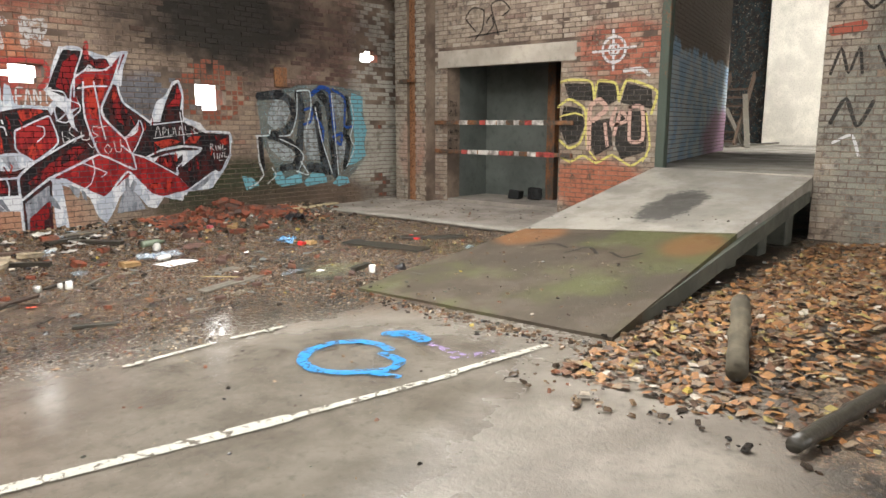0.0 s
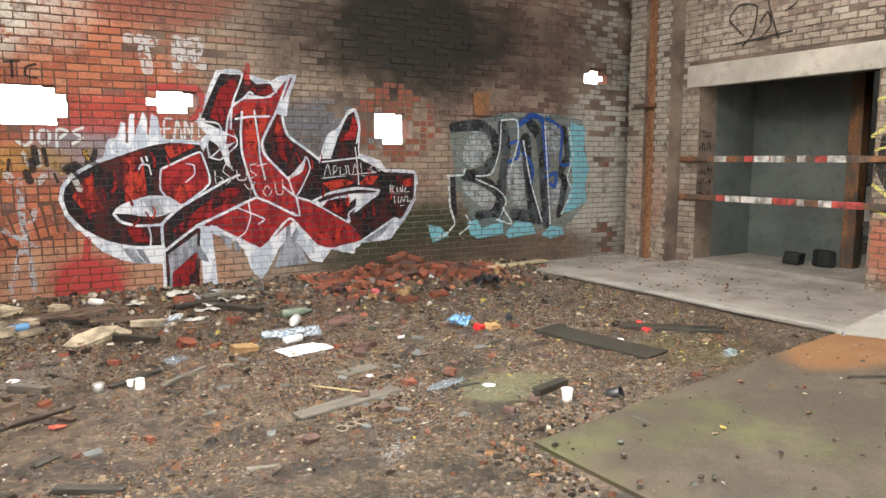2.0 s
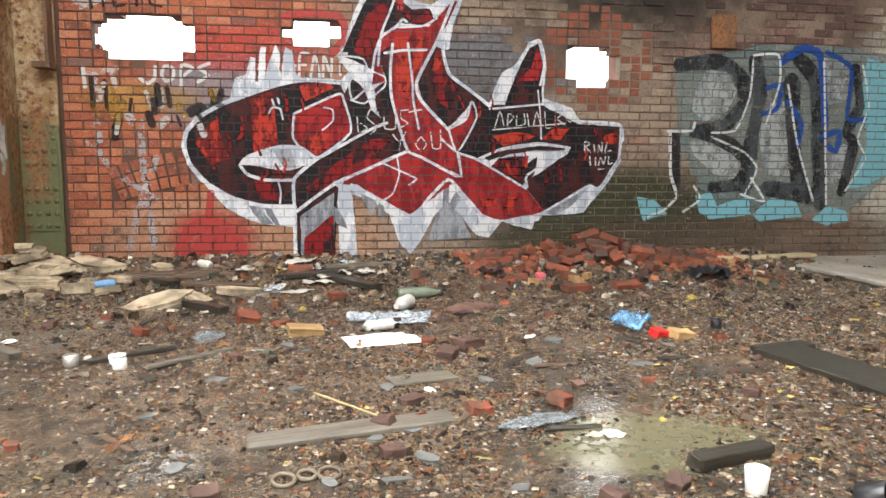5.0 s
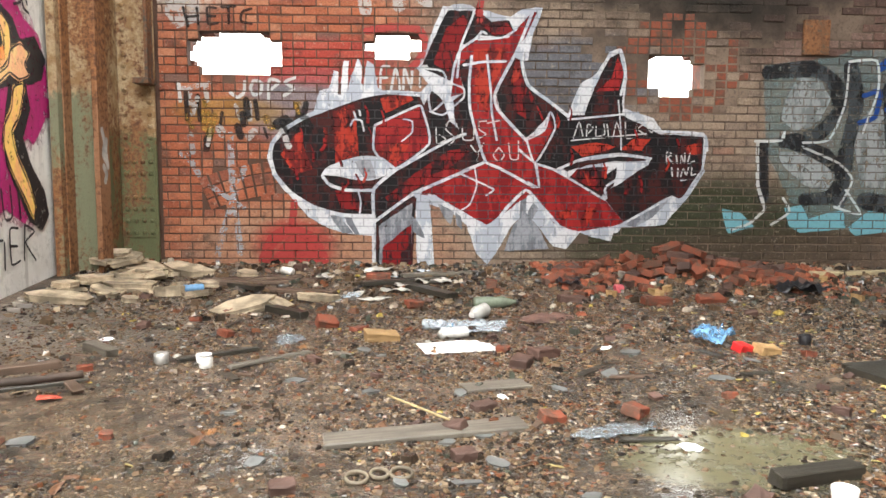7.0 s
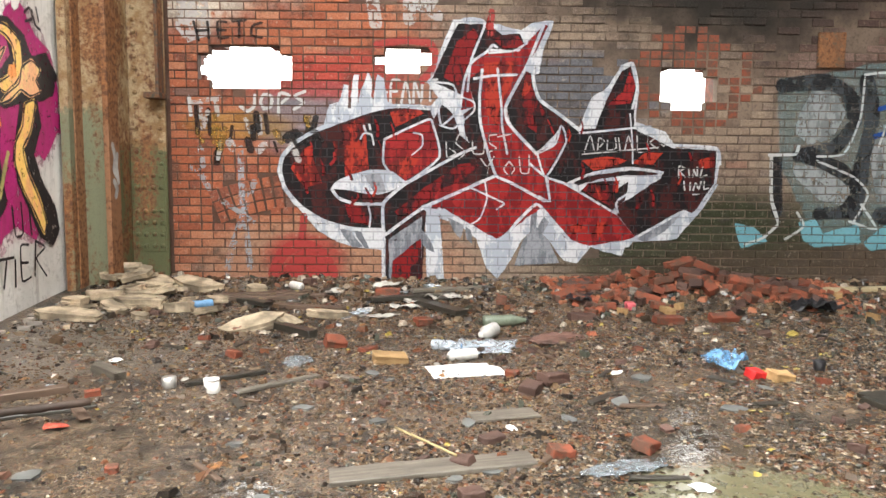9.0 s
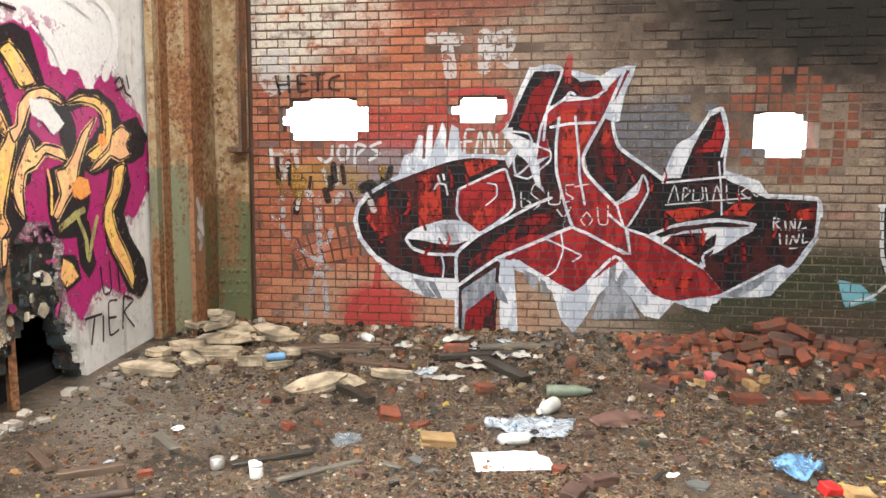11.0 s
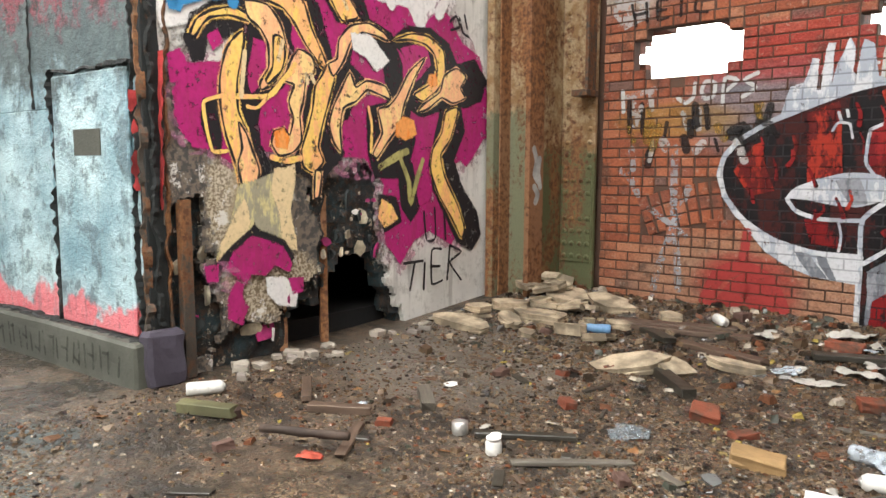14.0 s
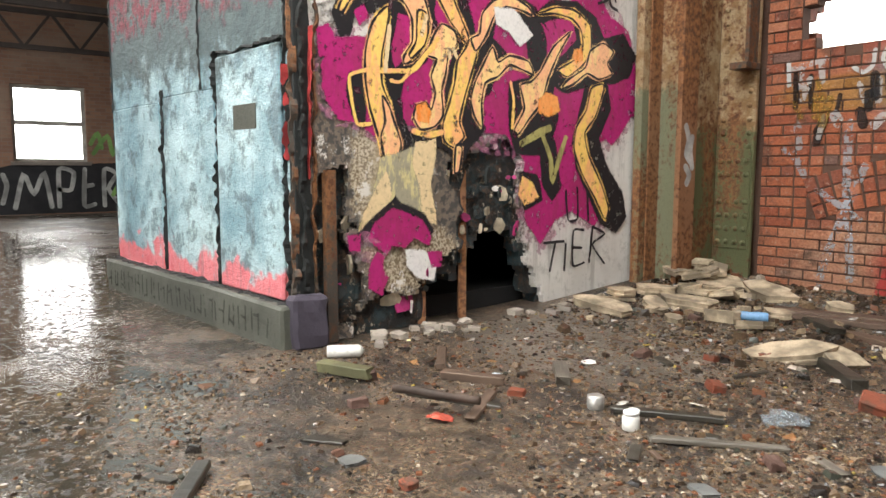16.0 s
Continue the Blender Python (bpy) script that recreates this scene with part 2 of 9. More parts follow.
def wall_paint(name, color, u_axis, color2=None, wear=0.5, joints=0.7, rough=0.62, cover=1.0, bare=0.62):
    """Sprayed paint: worn thin in spots, and broken at the joints of the bricks under it."""
    g = Nodes(name)
    n1, n2 = g.noise(5, 4, 0.6), g.noise(38, 4, 0.6)
    c = color
    if color2:
        c = g.mix(g.step(g.noise(7, 5, 0.7, g.stretch(1.3, 1.3, 0.5)), 0.47, 0.55), color, color2)
    c = g.mix(g.m("MULTIPLY", g.step(n2, 0.4, 0.75), 0.4), c, tuple(k * 0.55 for k in color))
    hide = g.m("SUBTRACT", cover, g.m("MULTIPLY", g.step(g.noise(17, 5, 0.7), bare, bare + 0.1), wear))
    if joints:
        v = g.t.nodes.new("ShaderNodeCombineXYZ")
        g.put(v.inputs[0], g.axis(u_axis))
        g.put(v.inputs[1], g.axis(2))
        b = g.t.nodes.new("ShaderNodeTexBrick")
        g.put(b.inputs["Vector"], v.outputs[0])
        for key, val in (("Scale", 1.0), ("Mortar Size", GAP * 0.55), ("Mortar Smooth", 0.3), ("Brick Width", BW), ("Row Height", BH)):
            b.inputs[key].default_value = val
        hide = g.m("SUBTRACT", hide, g.m("MULTIPLY", b.outputs["Fac"], joints), 0.0, True)
        g.done(c, rough, g.m("SUBTRACT", n2, b.outputs["Fac"]), 0.5, 0.006, 0.0, 0.12)
    else:
        g.done(c, rough, n2, 0.3, 0.004, 0.0, 0.2)
    at = g.t.nodes.new("ShaderNodeAttribute")
    at.attribute_name = "cover"
    spray = g.step(g.m("ADD", at.outputs["Fac"], g.m("MULTIPLY", g.m("SUBTRACT", g.noise(130, 4, 0.7), 0.5), 2.0)), 0.42, 0.58)
    hide = g.m("MULTIPLY", hide, spray)
    clear = g.t.nodes.new("ShaderNodeBsdfTransparent")
    both = g.t.nodes.new("ShaderNodeMixShader")
    g.put(both.inputs[0], hide)
    g.put(both.inputs[1], clear.outputs[0])
    g.put(both.inputs[2], g.bsdf.outputs[0])
    g.put(g.out.inputs["Surface"], both.outputs[0])
    return g.mat


def ground_mat():
    """Trodden mud and wet concrete, grit and standing water."""
    g = Nodes("wet_ground")
    n0, n1, n2, n3 = g.noise(0.55, 4, 0.6), g.noise(2.3, 5, 0.6), g.noise(14, 5, 0.65), g.noise(85, 3)
    cell = g.voronoi(62, True)
    mud = g.mix(g.step(n1, 0.38, 0.62), (0.012, 0.0095, 0.007), (0.062, 0.046, 0.031))
    grit = g.ramp(g.m("FRACT", g.m("MULTIPLY", g.m("ADD", cell, n2), 2.3)), [(0, (0.03, 0.024, 0.018)), (0.3, (0.11, 0.078, 0.050)), (0.52, (0.22, 0.155, 0.095)), (0.68, (0.05, 0.044, 0.038)), (0.80, (0.20, 0.095, 0.05)), (0.93, (0.36, 0.30, 0.22))], True)
    soil = g.mix(g.m("MULTIPLY", g.step(g.m("ADD", g.m("MULTIPLY", n2, 0.6), g.m("MULTIPLY", n1, 0.4)), 0.42, 0.58), 0.75), mud, grit)
    concrete = g.mix(g.step(n1, 0.3, 0.7), (0.115, 0.098, 0.078), (0.20, 0.178, 0.148))
    concrete = g.mix(g.m("MULTIPLY", g.step(n2, 0.5, 0.7), 0.45), concrete, (0.08, 0.07, 0.058))
    apron = g.m("MAXIMUM", g.blob(0, 1, 1.9, 2.6, 2.7, 2.15, n1, 0.35, 0.12), g.blob(0, 1, -7.0, 2.0, 9.0, 4.2, n1, 0.3, 0.1))
    apron = g.m("MAXIMUM", apron, g.m("MULTIPLY", g.blob(0, 1, 1.7, 8.0, 0.75, 0.8, n1, 0.7, 0.3), 0.7))
    c = g.mix(apron, soil, concrete)
    wet = g.m("MULTIPLY", g.step(n0, 0.47, 0.56), g.step(n1, 0.40, 0.52))
    pools = g.m("MULTIPLY", g.blob(0, 1, 1.6, 3.3, 2.0, 1.2, n1, 0.8, 0.3), 0.95)
    for px, py, rx, ry in ((4.85, 6.45, 0.6, 0.6), (4.6, 5.6, 0.65, 0.5), (3.2, 5.5, 0.7, 0.45), (3.9, 5.2, 0.6, 0.4), (6.5, 5.75, 0.7, 0.5), (1.2, 5.1, 0.9, 0.9), (-3.5, 5.2, 5.0, 1.6), (3.0, 4.95, 1.9, 0.75), (6.6, 7.6, 0.5, 0.5), (2.1, 4.75, 1.4, 0.45)):
        pools = g.m("MAXIMUM", pools, g.blob(0, 1, px, py, rx, ry, n1, 1.5, 0.3))
    broken = g.m("MULTIPLY", pools, g.step(g.noise(24, 4, 0.6), 0.62, 0.52))
    flood = g.m("MAXIMUM", broken, g.m("MULTIPLY", wet, 0.55))
    for px, py, rx, ry in ((4.48, 5.52, 0.26, 0.24), (4.72, 6.05, 0.13, 0.3), (4.88, 6.6, 0.15, 0.34)):
        flood = g.m("MAXIMUM", flood, g.m("MULTIPLY", g.blob(0, 1, px, py, rx, ry, n2, 1.3, 0.3), 0.96))
    flood = g.m("MAXIMUM", flood, g.m("MULTIPLY", g.blob(0, 1, 1.4, 3.2, 2.5, 1.4, n1, 0.5, 0.3), 0.88))
    c = g.mix(g.m("MULTIPLY", flood, 0.45), c, (0.05, 0.046, 0.036))
    c = g.mix(g.m("MULTIPLY", g.blob(0, 1, 4.85, 5.7, 0.4, 0.28, n1, 0.8), 0.7), c, (0.14, 0.135, 0.075))
    c = g.mix(g.m("MULTIPLY", g.blob(0, 1, 6.6, 5.7, 0.5, 0.45, n1, 0.8), 0.6), c, (0.10, 0.085, 0.03))
    rough = g.m("ADD", g.m("MULTIPLY", g.m("SUBTRACT", 1.0, flood), 0.44), g.m("MULTIPLY", n2, 0.12), 0.0, True)
    tall = g.m("ADD", g.m("MULTIPLY", n2, 0.9), g.m("MULTIPLY", n3, 0.35))
    tall = g.m("MULTIPLY", tall, g.m("SUBTRACT", 1.0, g.m("MULTIPLY", flood, 0.93)))
    tall = g.m("MULTIPLY", tall, g.m("SUBTRACT", 1.0, g.m("MULTIPLY", apron, 0.6)))
    return g.done(c, rough, tall, 0.75, 0.03, 0.0, 0.5)


def concrete_mat(name, base, moss=0.0, wet=0.0):
    g = Nodes(name)
    n1, n2, n3 = g.noise(1.3, 5, 0.6), g.noise(9, 5, 0.65), g.noise(60, 4)
    c = g.mix(g.step(n1, 0.3, 0.7), tuple(k * 0.72 for k in base), tuple(min(1, k * 1.15) for k in base))
    c = g.mix(g.m("MULTIPLY", g.step(n2, 0.5, 0.72), 0.5), c, tuple(k * 0.5 for k in base))
    c = g.mix(g.m("MULTIPLY", g.step(n3, 0.55, 0.7), 0.25), c, tuple(k * 0.35 for k in base))
    if wet:
        c = g.mix(g.m("MULTIPLY", g.blob(0, 1, 8.3, 3.55, 0.75, 0.28, n2, 1.3, 0.15), 0.85), c, (0.04, 0.037, 0.033))
    if moss:
        k = g.m("MULTIPLY", g.step(g.noise(0.9, 5, 0.65), 0.45, 0.62), moss)
        c = g.mix(k, c, (0.075, 0.085, 0.025))
        k = g.m("MULTIPLY", g.blob(0, 1, 6.75, 4.5, 0.5, 0.35, n1, 0.9), 0.8)
        c = g.mix(k, c, (0.17, 0.075, 0.025))
        k = g.m("MULTIPLY", g.blob(0, 1, 6.8, 2.7, 0.45, 0.3, n1, 0.9), 0.6)
        c = g.mix(k, c, (0.17, 0.075, 0.025))
    rough = g.m("SUBTRACT", 0.85, g.m("MULTIPLY", g.step(n1, 0.42, 0.58), wet))
    return g.done(c, rough, g.m("ADD", n3, g.m("MULTIPLY", n2, 1.5)), 0.4, 0.008, 0.0, 0.4)


def pale_blue_mat():
    """Pale blue paint on cement, sooty and flaking above, with pink along the foot."""
    g = Nodes("pale_blue_cement")
    n1, n2, n3 = g.noise(1.6, 6, 0.65), g.noise(6, 6, 0.72), g.noise(55, 4)
    c = g.mix(g.step(n1, 0.36, 0.64), (0.18, 0.31, 0.36), (0.48, 0.64, 0.66))
    c = g.mix(g.m("MULTIPLY", g.step(n2, 0.50, 0.62), 0.75), c, (0.075, 0.115, 0.13))
    z = g.m("ADD", g.axis(2), g.m("MULTIPLY", g.m("SUBTRACT", n2, 0.5), 0.9))
    c = g.mix(g.m("MULTIPLY", g.step(z, 1.40, 1.72), 0.9), c, (0.055, 0.075, 0.075))
    c = g.mix(g.m("MULTIPLY", g.step(z, 1.85, 2.1), g.step(n2, 0.42, 0.55)), c, (0.20, 0.045, 0.06))
    c = g.mix(g.m("MULTIPLY", g.step(z, 1.55, 2.2), g.step(g.noise(14, 6, 0.8), 0.5, 0.6)), c, (0.025, 0.027, 0.026))
    foot = g.m("ADD", g.axis(2), g.m("MULTIPLY", g.m("SUBTRACT", g.noise(5.5, 3), 0.5), 0.75))
    c = g.mix(g.m("MULTIPLY", g.step(foot, 0.42, 0.34), 0.85), c, (0.72, 0.13, 0.15))
    c = g.mix(g.m("MULTIPLY", g.step(g.noise(3.5, 5, 0.7, g.stretch(2.5, 2.5, 0.4)), 0.56, 0.68), 0.4), c, (0.10, 0.125, 0.125))
    c = g.mix(g.m("MULTIPLY", g.step(g.noise(26, 5, 0.75), 0.58, 0.66), 0.7), c, (0.06, 0.075, 0.075))
    tall = g.m("ADD", n3, g.m("MULTIPLY", n2, 3.0))
    rough = g.m("ADD", g.m("MULTIPLY", g.step(z, 1.35, 1.7), 0.45), g.m("ADD", 0.16, g.m("MULTIPLY", n2, 0.35)), 0.0, True)
    return g.done(c, rough, tall, 0.6, 0.014, 0.0, 0.5)


def rust_mat(name, paint, amount, dado=None):
    g = Nodes(name)
    n1, n2, n3 = g.noise(3.0, 5, 0.65, g.stretch(1, 1, 0.4)), g.noise(26, 5, 0.7), g.noise(120, 3)
    rust = g.mix(g.step(n2, 0.35, 0.65), (0.10, 0.04, 0.018), (0.30, 0.135, 0.05))
    if dado:   # an older, rustier coat above the height up to which it was painted last
        old = g.mix(g.step(g.noise(9, 5, 0.7), 0.4, 0.6), (0.24, 0.145, 0.065), (0.36, 0.27, 0.16))
        paint = g.mix(g.step(g.m("ADD", g.axis(2), g.m("ADD", g.m("MULTIPLY", n1, 0.6), g.m("MULTIPLY", n2, 0.3))), dado + 0.4, dado + 0.46), paint, old)
    c = g.mix(g.step(g.m("ADD", g.m("MULTIPLY", n1, 0.6), g.m("MULTIPLY", n2, 0.4)), amount + 0.05, amount - 0.05), paint, rust)
    c = g.mix(g.m("MULTIPLY", g.step(n3, 0.5, 0.7), 0.4), c, (0.04, 0.03, 0.022))
    return g.done(c, 0.72, g.m("ADD", n2, n3), 0.5, 0.006, 0.15, 0.4)


def wood_mat(name, base, rough=0.75):
    g = Nodes(name)
    tc = g.t.nodes.new("ShaderNodeTexCoord")
    mp = g.t.nodes.new("ShaderNodeMapping")
    g.put(mp.inputs[0], tc.outputs["Object"])
    mp.inputs["Scale"].default_value = (1.5, 22, 22)
    n1, n2 = g.noise(2.2, 5, 0.65, mp.outputs[0]), g.noise(30, 4)
    c = g.mix(g.step(n1, 0.3, 0.7), tuple(k * 0.45 for k in base), base)
    c = g.mix(g.m("MULTIPLY", g.step(n2, 0.5, 0.7), 0.4), c, tuple(k * 0.4 for k in base))
    return g.done(c, rough, n1, 0.5, 0.004, 0.0, 0.4)


def clear_plastic(name, color, cover):
    g = Nodes(name)
    n = g.noise(25, 4)
    g.done(color, 0.18, n, 0.6, 0.01, 0.0, 0.6)
    clear = g.t.nodes.new("ShaderNodeBsdfTransparent")
    both = g.t.nodes.new("ShaderNodeMixShader")
    g.put(both.inputs[0], g.m("MULTIPLY", g.step(n, 0.2, 0.7), cover))
    g.put(both.inputs[1], clear.outputs[0])
    g.put(both.inputs[2], g.bsdf.outputs[0])
    g.put(g.out.inputs["Surface"], both.outputs[0])
    return g.mat


BRICK_N, BRICK_E, MORTAR = brick_north(), brick_east(), mortar()
GROUND = ground_mat()
SLAB = concrete_mat("mossy_concrete", (0.060, 0.046, 0.030), 0.6, 0.3)
RAMP = concrete_mat("pale_concrete", (0.27, 0.248, 0.212), 0.0, 0.3)
APRON = concrete_mat("dusty_concrete", (0.24, 0.21, 0.18), 0.0, 0.25)
PLINTH = concrete_mat("dark_plinth_concrete", (0.085, 0.088, 0.07), 0.0, 0.2)
CEMENT = concrete_mat("grey_cement_render", (0.62, 0.60, 0.55))


def cement_wall_mat():
    """Grey cement, sooty and torn round the breach and along the corner."""
    g = Nodes("grey_cement_wall")
    n1, n2, n3 = g.noise(1.6, 5, 0.6), g.noise(13, 6, 0.75), g.noise(60, 4)
    run = g.noise(5, 5, 0.65, g.stretch(2.0, 2.0, 0.2))
    c = g.mix(g.step(n1, 0.3, 0.7), (0.56, 0.54, 0.50), (0.74, 0.72, 0.67))
    c = g.mix(g.m("MULTIPLY", g.step(run, 0.5, 0.68), 0.5), c, (0.26, 0.245, 0.21))
    c = g.mix(g.m("MULTIPLY", g.step(n2, 0.52, 0.66), 0.35), c, (0.20, 0.185, 0.16))
    torn = g.m("MAXIMUM", g.blob(1, 2, 7.55, 0.72, 0.62, 0.5, n2, 1.8, 0.2), g.blob(1, 2, 6.62, 0.75, 0.24, 1.0, n2, 1.8, 0.2))
    torn = g.m("MAXIMUM", torn, g.blob(1, 2, 6.95, 0.22, 0.6, 0.3, n2, 1.6, 0.2))
    c = g.mix(g.m("MULTIPLY", torn, 0.92), c, g.mix(g.step(g.noise(24, 5, 0.7), 0.45, 0.55), (0.02, 0.017, 0.015), (0.13, 0.095, 0.065)))
    lath = g.m("MAXIMUM", g.blob(1, 2, 6.92, 0.95, 0.16, 0.34, n2, 1.2, 0.12), g.blob(1, 2, 7.2, 0.42, 0.34, 0.2, n2, 1.6, 0.12))
    c = g.mix(g.m("MULTIPLY", lath, 0.9), c, g.mix(g.step(n3, 0.42, 0.58), (0.20, 0.15, 0.09), (0.56, 0.48, 0.35)))
    c = g.mix(g.m("MULTIPLY", g.step(g.noise(9, 6, 0.75), 0.57, 0.62), g.blob(1, 2, 6.85, 0.7, 0.5, 0.8, n2, 1.0, 0.3)), c, (0.66, 0.63, 0.58))
    c = g.mix(g.m("MULTIPLY", g.blob(1, 2, 7.05, 0.85, 0.16, 0.28, n2, 1.5, 0.2), 0.8), c, (0.42, 0.34, 0.22))
    return g.done(c, 0.85, g.m("ADD", n3, g.m("MULTIPLY", g.m("ADD", n2, g.m("MULTIPLY", torn, -0.6)), 2.0)), 0.5, 0.012, 0.0, 0.35)


CEMENT_WALL = cement_wall_mat()
LINTEL = concrete_mat("stained_lintel_concrete", (0.34, 0.30, 0.25))

def core_mat():
    """What shows behind the torn cement: tar, damp teal paint, rust and flecks of old plaster."""
    g = Nodes("exposed_dark_core")
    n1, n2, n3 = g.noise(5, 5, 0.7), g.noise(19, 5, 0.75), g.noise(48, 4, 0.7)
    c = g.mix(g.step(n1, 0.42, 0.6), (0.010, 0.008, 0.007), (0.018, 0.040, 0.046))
    c = g.mix(g.m("MULTIPLY", g.step(n2, 0.5, 0.62), 0.85), c, (0.085, 0.046, 0.026))
    c = g.mix(g.m("MULTIPLY", g.step(g.noise(11, 6, 0.8), 0.58, 0.63), g.step(n3, 0.42, 0.5)), c, (0.46, 0.40, 0.30))
    return g.done(c, g.m("ADD", 0.25, g.m("MULTIPLY", n2, 0.6)), g.m("ADD", n2, g.m("MULTIPLY", n3, 0.5)), 1.0, 0.03, 0.0, 0.5)


CORE = core_mat()
TAR = rust_mat("black_crumbling_tar", (0.018, 0.021, 0.021), 0.38)
LATH = plain("old_cream_plaster", (0.50, 0.43, 0.31), 0.9, 0.5, 30.0, bump=1.0)
CRUMBLE = rust_mat("crumbling_rust_and_tar", (0.05, 0.06, 0.06), 0.42)
# near black stands in for the shade of enclosed spaces
VOID = concrete_mat("shade_black_inner_wall", (0.010, 0.010, 0.010))
# pale brick darkened so that its colour holds the recess's shade
RECESS = concrete_mat("shaded_recess_brick", (0.085, 0.095, 0.085))
DARK_GREEN = rust_mat("dark_green_steel", (0.05, 0.065, 0.05), 0.42)
OLIVE_STEEL = rust_mat("olive_riveted_steel", (0.10, 0.11, 0.05), 0.465, 1.30)
PALE_BLUE = pale_blue_mat()
GREEN_STEEL = rust_mat("green_painted_steel", (0.17, 0.18, 0.11), 0.475, 1.62)
RUST_STEEL = rust_mat("rusty_steel", (0.26, 0.13, 0.065), 0.50)
DARK_RUST = rust_mat("dark_rusty_steel", (0.06, 0.05, 0.04), 0.5)
WHITEWASH = plain("flaking_white_wash", (0.60, 0.56, 0.48), 0.8, 0.18, 6.0)
ROOF_BOARD = wood_mat("old_roof_boards", (0.15, 0.105, 0.065))
TRUSS = plain("sooty_iron", (0.045, 0.035, 0.03), 0.7)
OLD_WOOD = wood_mat("grey_wet_wood", (0.17, 0.15, 0.12), 0.5)
DARK_WOOD = wood_mat("black_wet_wood", (0.05, 0.045, 0.035), 0.35)
BROWN_WOOD = wood_mat("brown_wood", (0.13, 0.085, 0.058), 0.6)
STONE = plain("pale_broken_stone", (0.40, 0.325, 0.225), 0.9, 0.55, 26.0, bump=1.0)
def dusty_brick(name, clay, dirt):
    """Loose brick: clay caked with dried mud and mortar dust, each brick its own tone."""
    g = Nodes(name)
    n1, n2 = g.noise(9, 5, 0.7), g.noise(48, 4, 0.7)
    own = g.t.nodes.new("ShaderNodeObjectInfo").outputs["Random"]
    c = g.mix(own, tuple(k * 0.6 for k in clay), tuple(k * 1.05 for k in clay))
    c = g.mix(g.m("MULTIPLY", g.step(n1, 0.44, 0.58), 0.8), c, dirt)
    c = g.mix(g.m("MULTIPLY", g.step(n2, 0.55, 0.68), 0.5), c, (0.05, 0.038, 0.03))
    return g.done(c, 0.8, n2, 0.7, 0.006, 0.0, 0.3)


RED_BRICK = dusty_brick("loose_red_brick", (0.24, 0.068, 0.036), (0.085, 0.052, 0.036))
DARK_BRICK = plain("dirty_brick", (0.09, 0.05, 0.038), 0.7, 0.4, 12.0, bump=0.6)
YELLOW_BRICK = plain("yellow_brick", (0.40, 0.25, 0.11), 0.8, 0.35, 12.0, bump=0.6)
WHITE_PLASTIC = plain("white_plastic", (0.66, 0.65, 0.61), 0.35, 0.2, 9.0, bump=0.05)
WHITE_PAPER = plain("damp_white_paper", (0.80, 0.79, 0.77), 0.8, 0.06, 6.0, bump=0.05)
WHITE_CLOTH = plain("dirty_white_cloth", (0.42, 0.40, 0.36), 0.9, 0.25, 10.0)
STEEL_CAN = plain("grey_can_metal", (0.50, 0.49, 0.46), 0.35, 0.2, 20.0, 0.7, 0.05)
BLACK_PLASTIC = plain("black_plastic", (0.018, 0.018, 0.02), 0.3, 0.2, 12.0)
RED_PLASTIC = plain("red_plastic", (0.62, 0.03, 0.03), 0.35, 0.15, 12.0)
GREEN_GLASS = plain("grey_green_bottle_plastic", (0.16, 0.19, 0.14), 0.25, 0.2, 12.0)
BLUE_PLASTIC = plain("blue_bottle_plastic", (0.14, 0.28, 0.46), 0.25, 0.3, 12.0)
PLASTIC_FILM = clear_plastic("clear_plastic_film", (0.55, 0.62, 0.68), 0.75)
GREY_FILM = clear_plastic("dull_grey_film", (0.22, 0.25, 0.27), 0.8)
PIPE_IRON = plain("dark_brown_iron", (0.055, 0.036, 0.026), 0.7, 0.5, 30.0)
ROAD_WHITE = wall_paint("worn_white_line_paint", (0.40, 0.385, 0.33), 0, None, 1.0, 0.0, 0.5, 0.85, 0.53)
ROAD_BLUE = wall_paint("worn_blue_line_paint", (0.02, 0.20, 0.46), 0, None, 1.0, 0.0, 0.5, 0.8, 0.52)
ROAD_VIOLET = wall_paint("faint_violet_paint", (0.30, 0.22, 0.42), 0, None, 1.0, 0.0, 0.5, 0.5, 0.46)
FINE_GRIT = per_piece("fine_tan_grit", [(0, (0.10, 0.07, 0.042)), (0.28, (0.19, 0.135, 0.08)), (0.5, (0.04, 0.03, 0.021)), (0.70, (0.29, 0.22, 0.14)), (0.84, (0.14, 0.066, 0.036)), (0.95, (0.48, 0.41, 0.32))], 0.22, 0.5)
GRIT = per_piece("broken_grit", [(0, (0.045, 0.032, 0.022)), (0.2, (0.105, 0.07, 0.043)), (0.40, (0.022, 0.018, 0.015)), (0.56, (0.16, 0.105, 0.062)), (0.72, (0.16, 0.066, 0.034)), (0.80, (0.25, 0.185, 0.12)), (0.88, (0.06, 0.065, 0.05)), (0.97, (0.46, 0.40, 0.32)), (0.992, (0.40, 0.31, 0.08))], 0.2, 0.5)
FLAKES = per_piece("tan_stone_flakes", [(0, (0.095, 0.062, 0.036)), (0.24, (0.155, 0.105, 0.062)), (0.42, (0.135, 0.060, 0.032)), (0.56, (0.030, 0.022, 0.016)), (0.72, (0.22, 0.16, 0.10)), (0.82, (0.065, 0.055, 0.04)), (0.955, (0.36, 0.30, 0.22))], 0.14, 0.5)
LEAVES = per_piece("fallen_leaves", [(0, (0.12, 0.055, 0.025)), (0.2, (0.23, 0.105, 0.036)), (0.42, (0.07, 0.042, 0.026)), (0.58, (0.30, 0.155, 0.06)), (0.76, (0.19, 0.135, 0.085)), (0.92, (0.28, 0.22, 0.08)), (0.965, (0.38, 0.34, 0.28))], 0.55)

# ---------------------------------------------------------------- building helpers
rnd = random.Random(7)


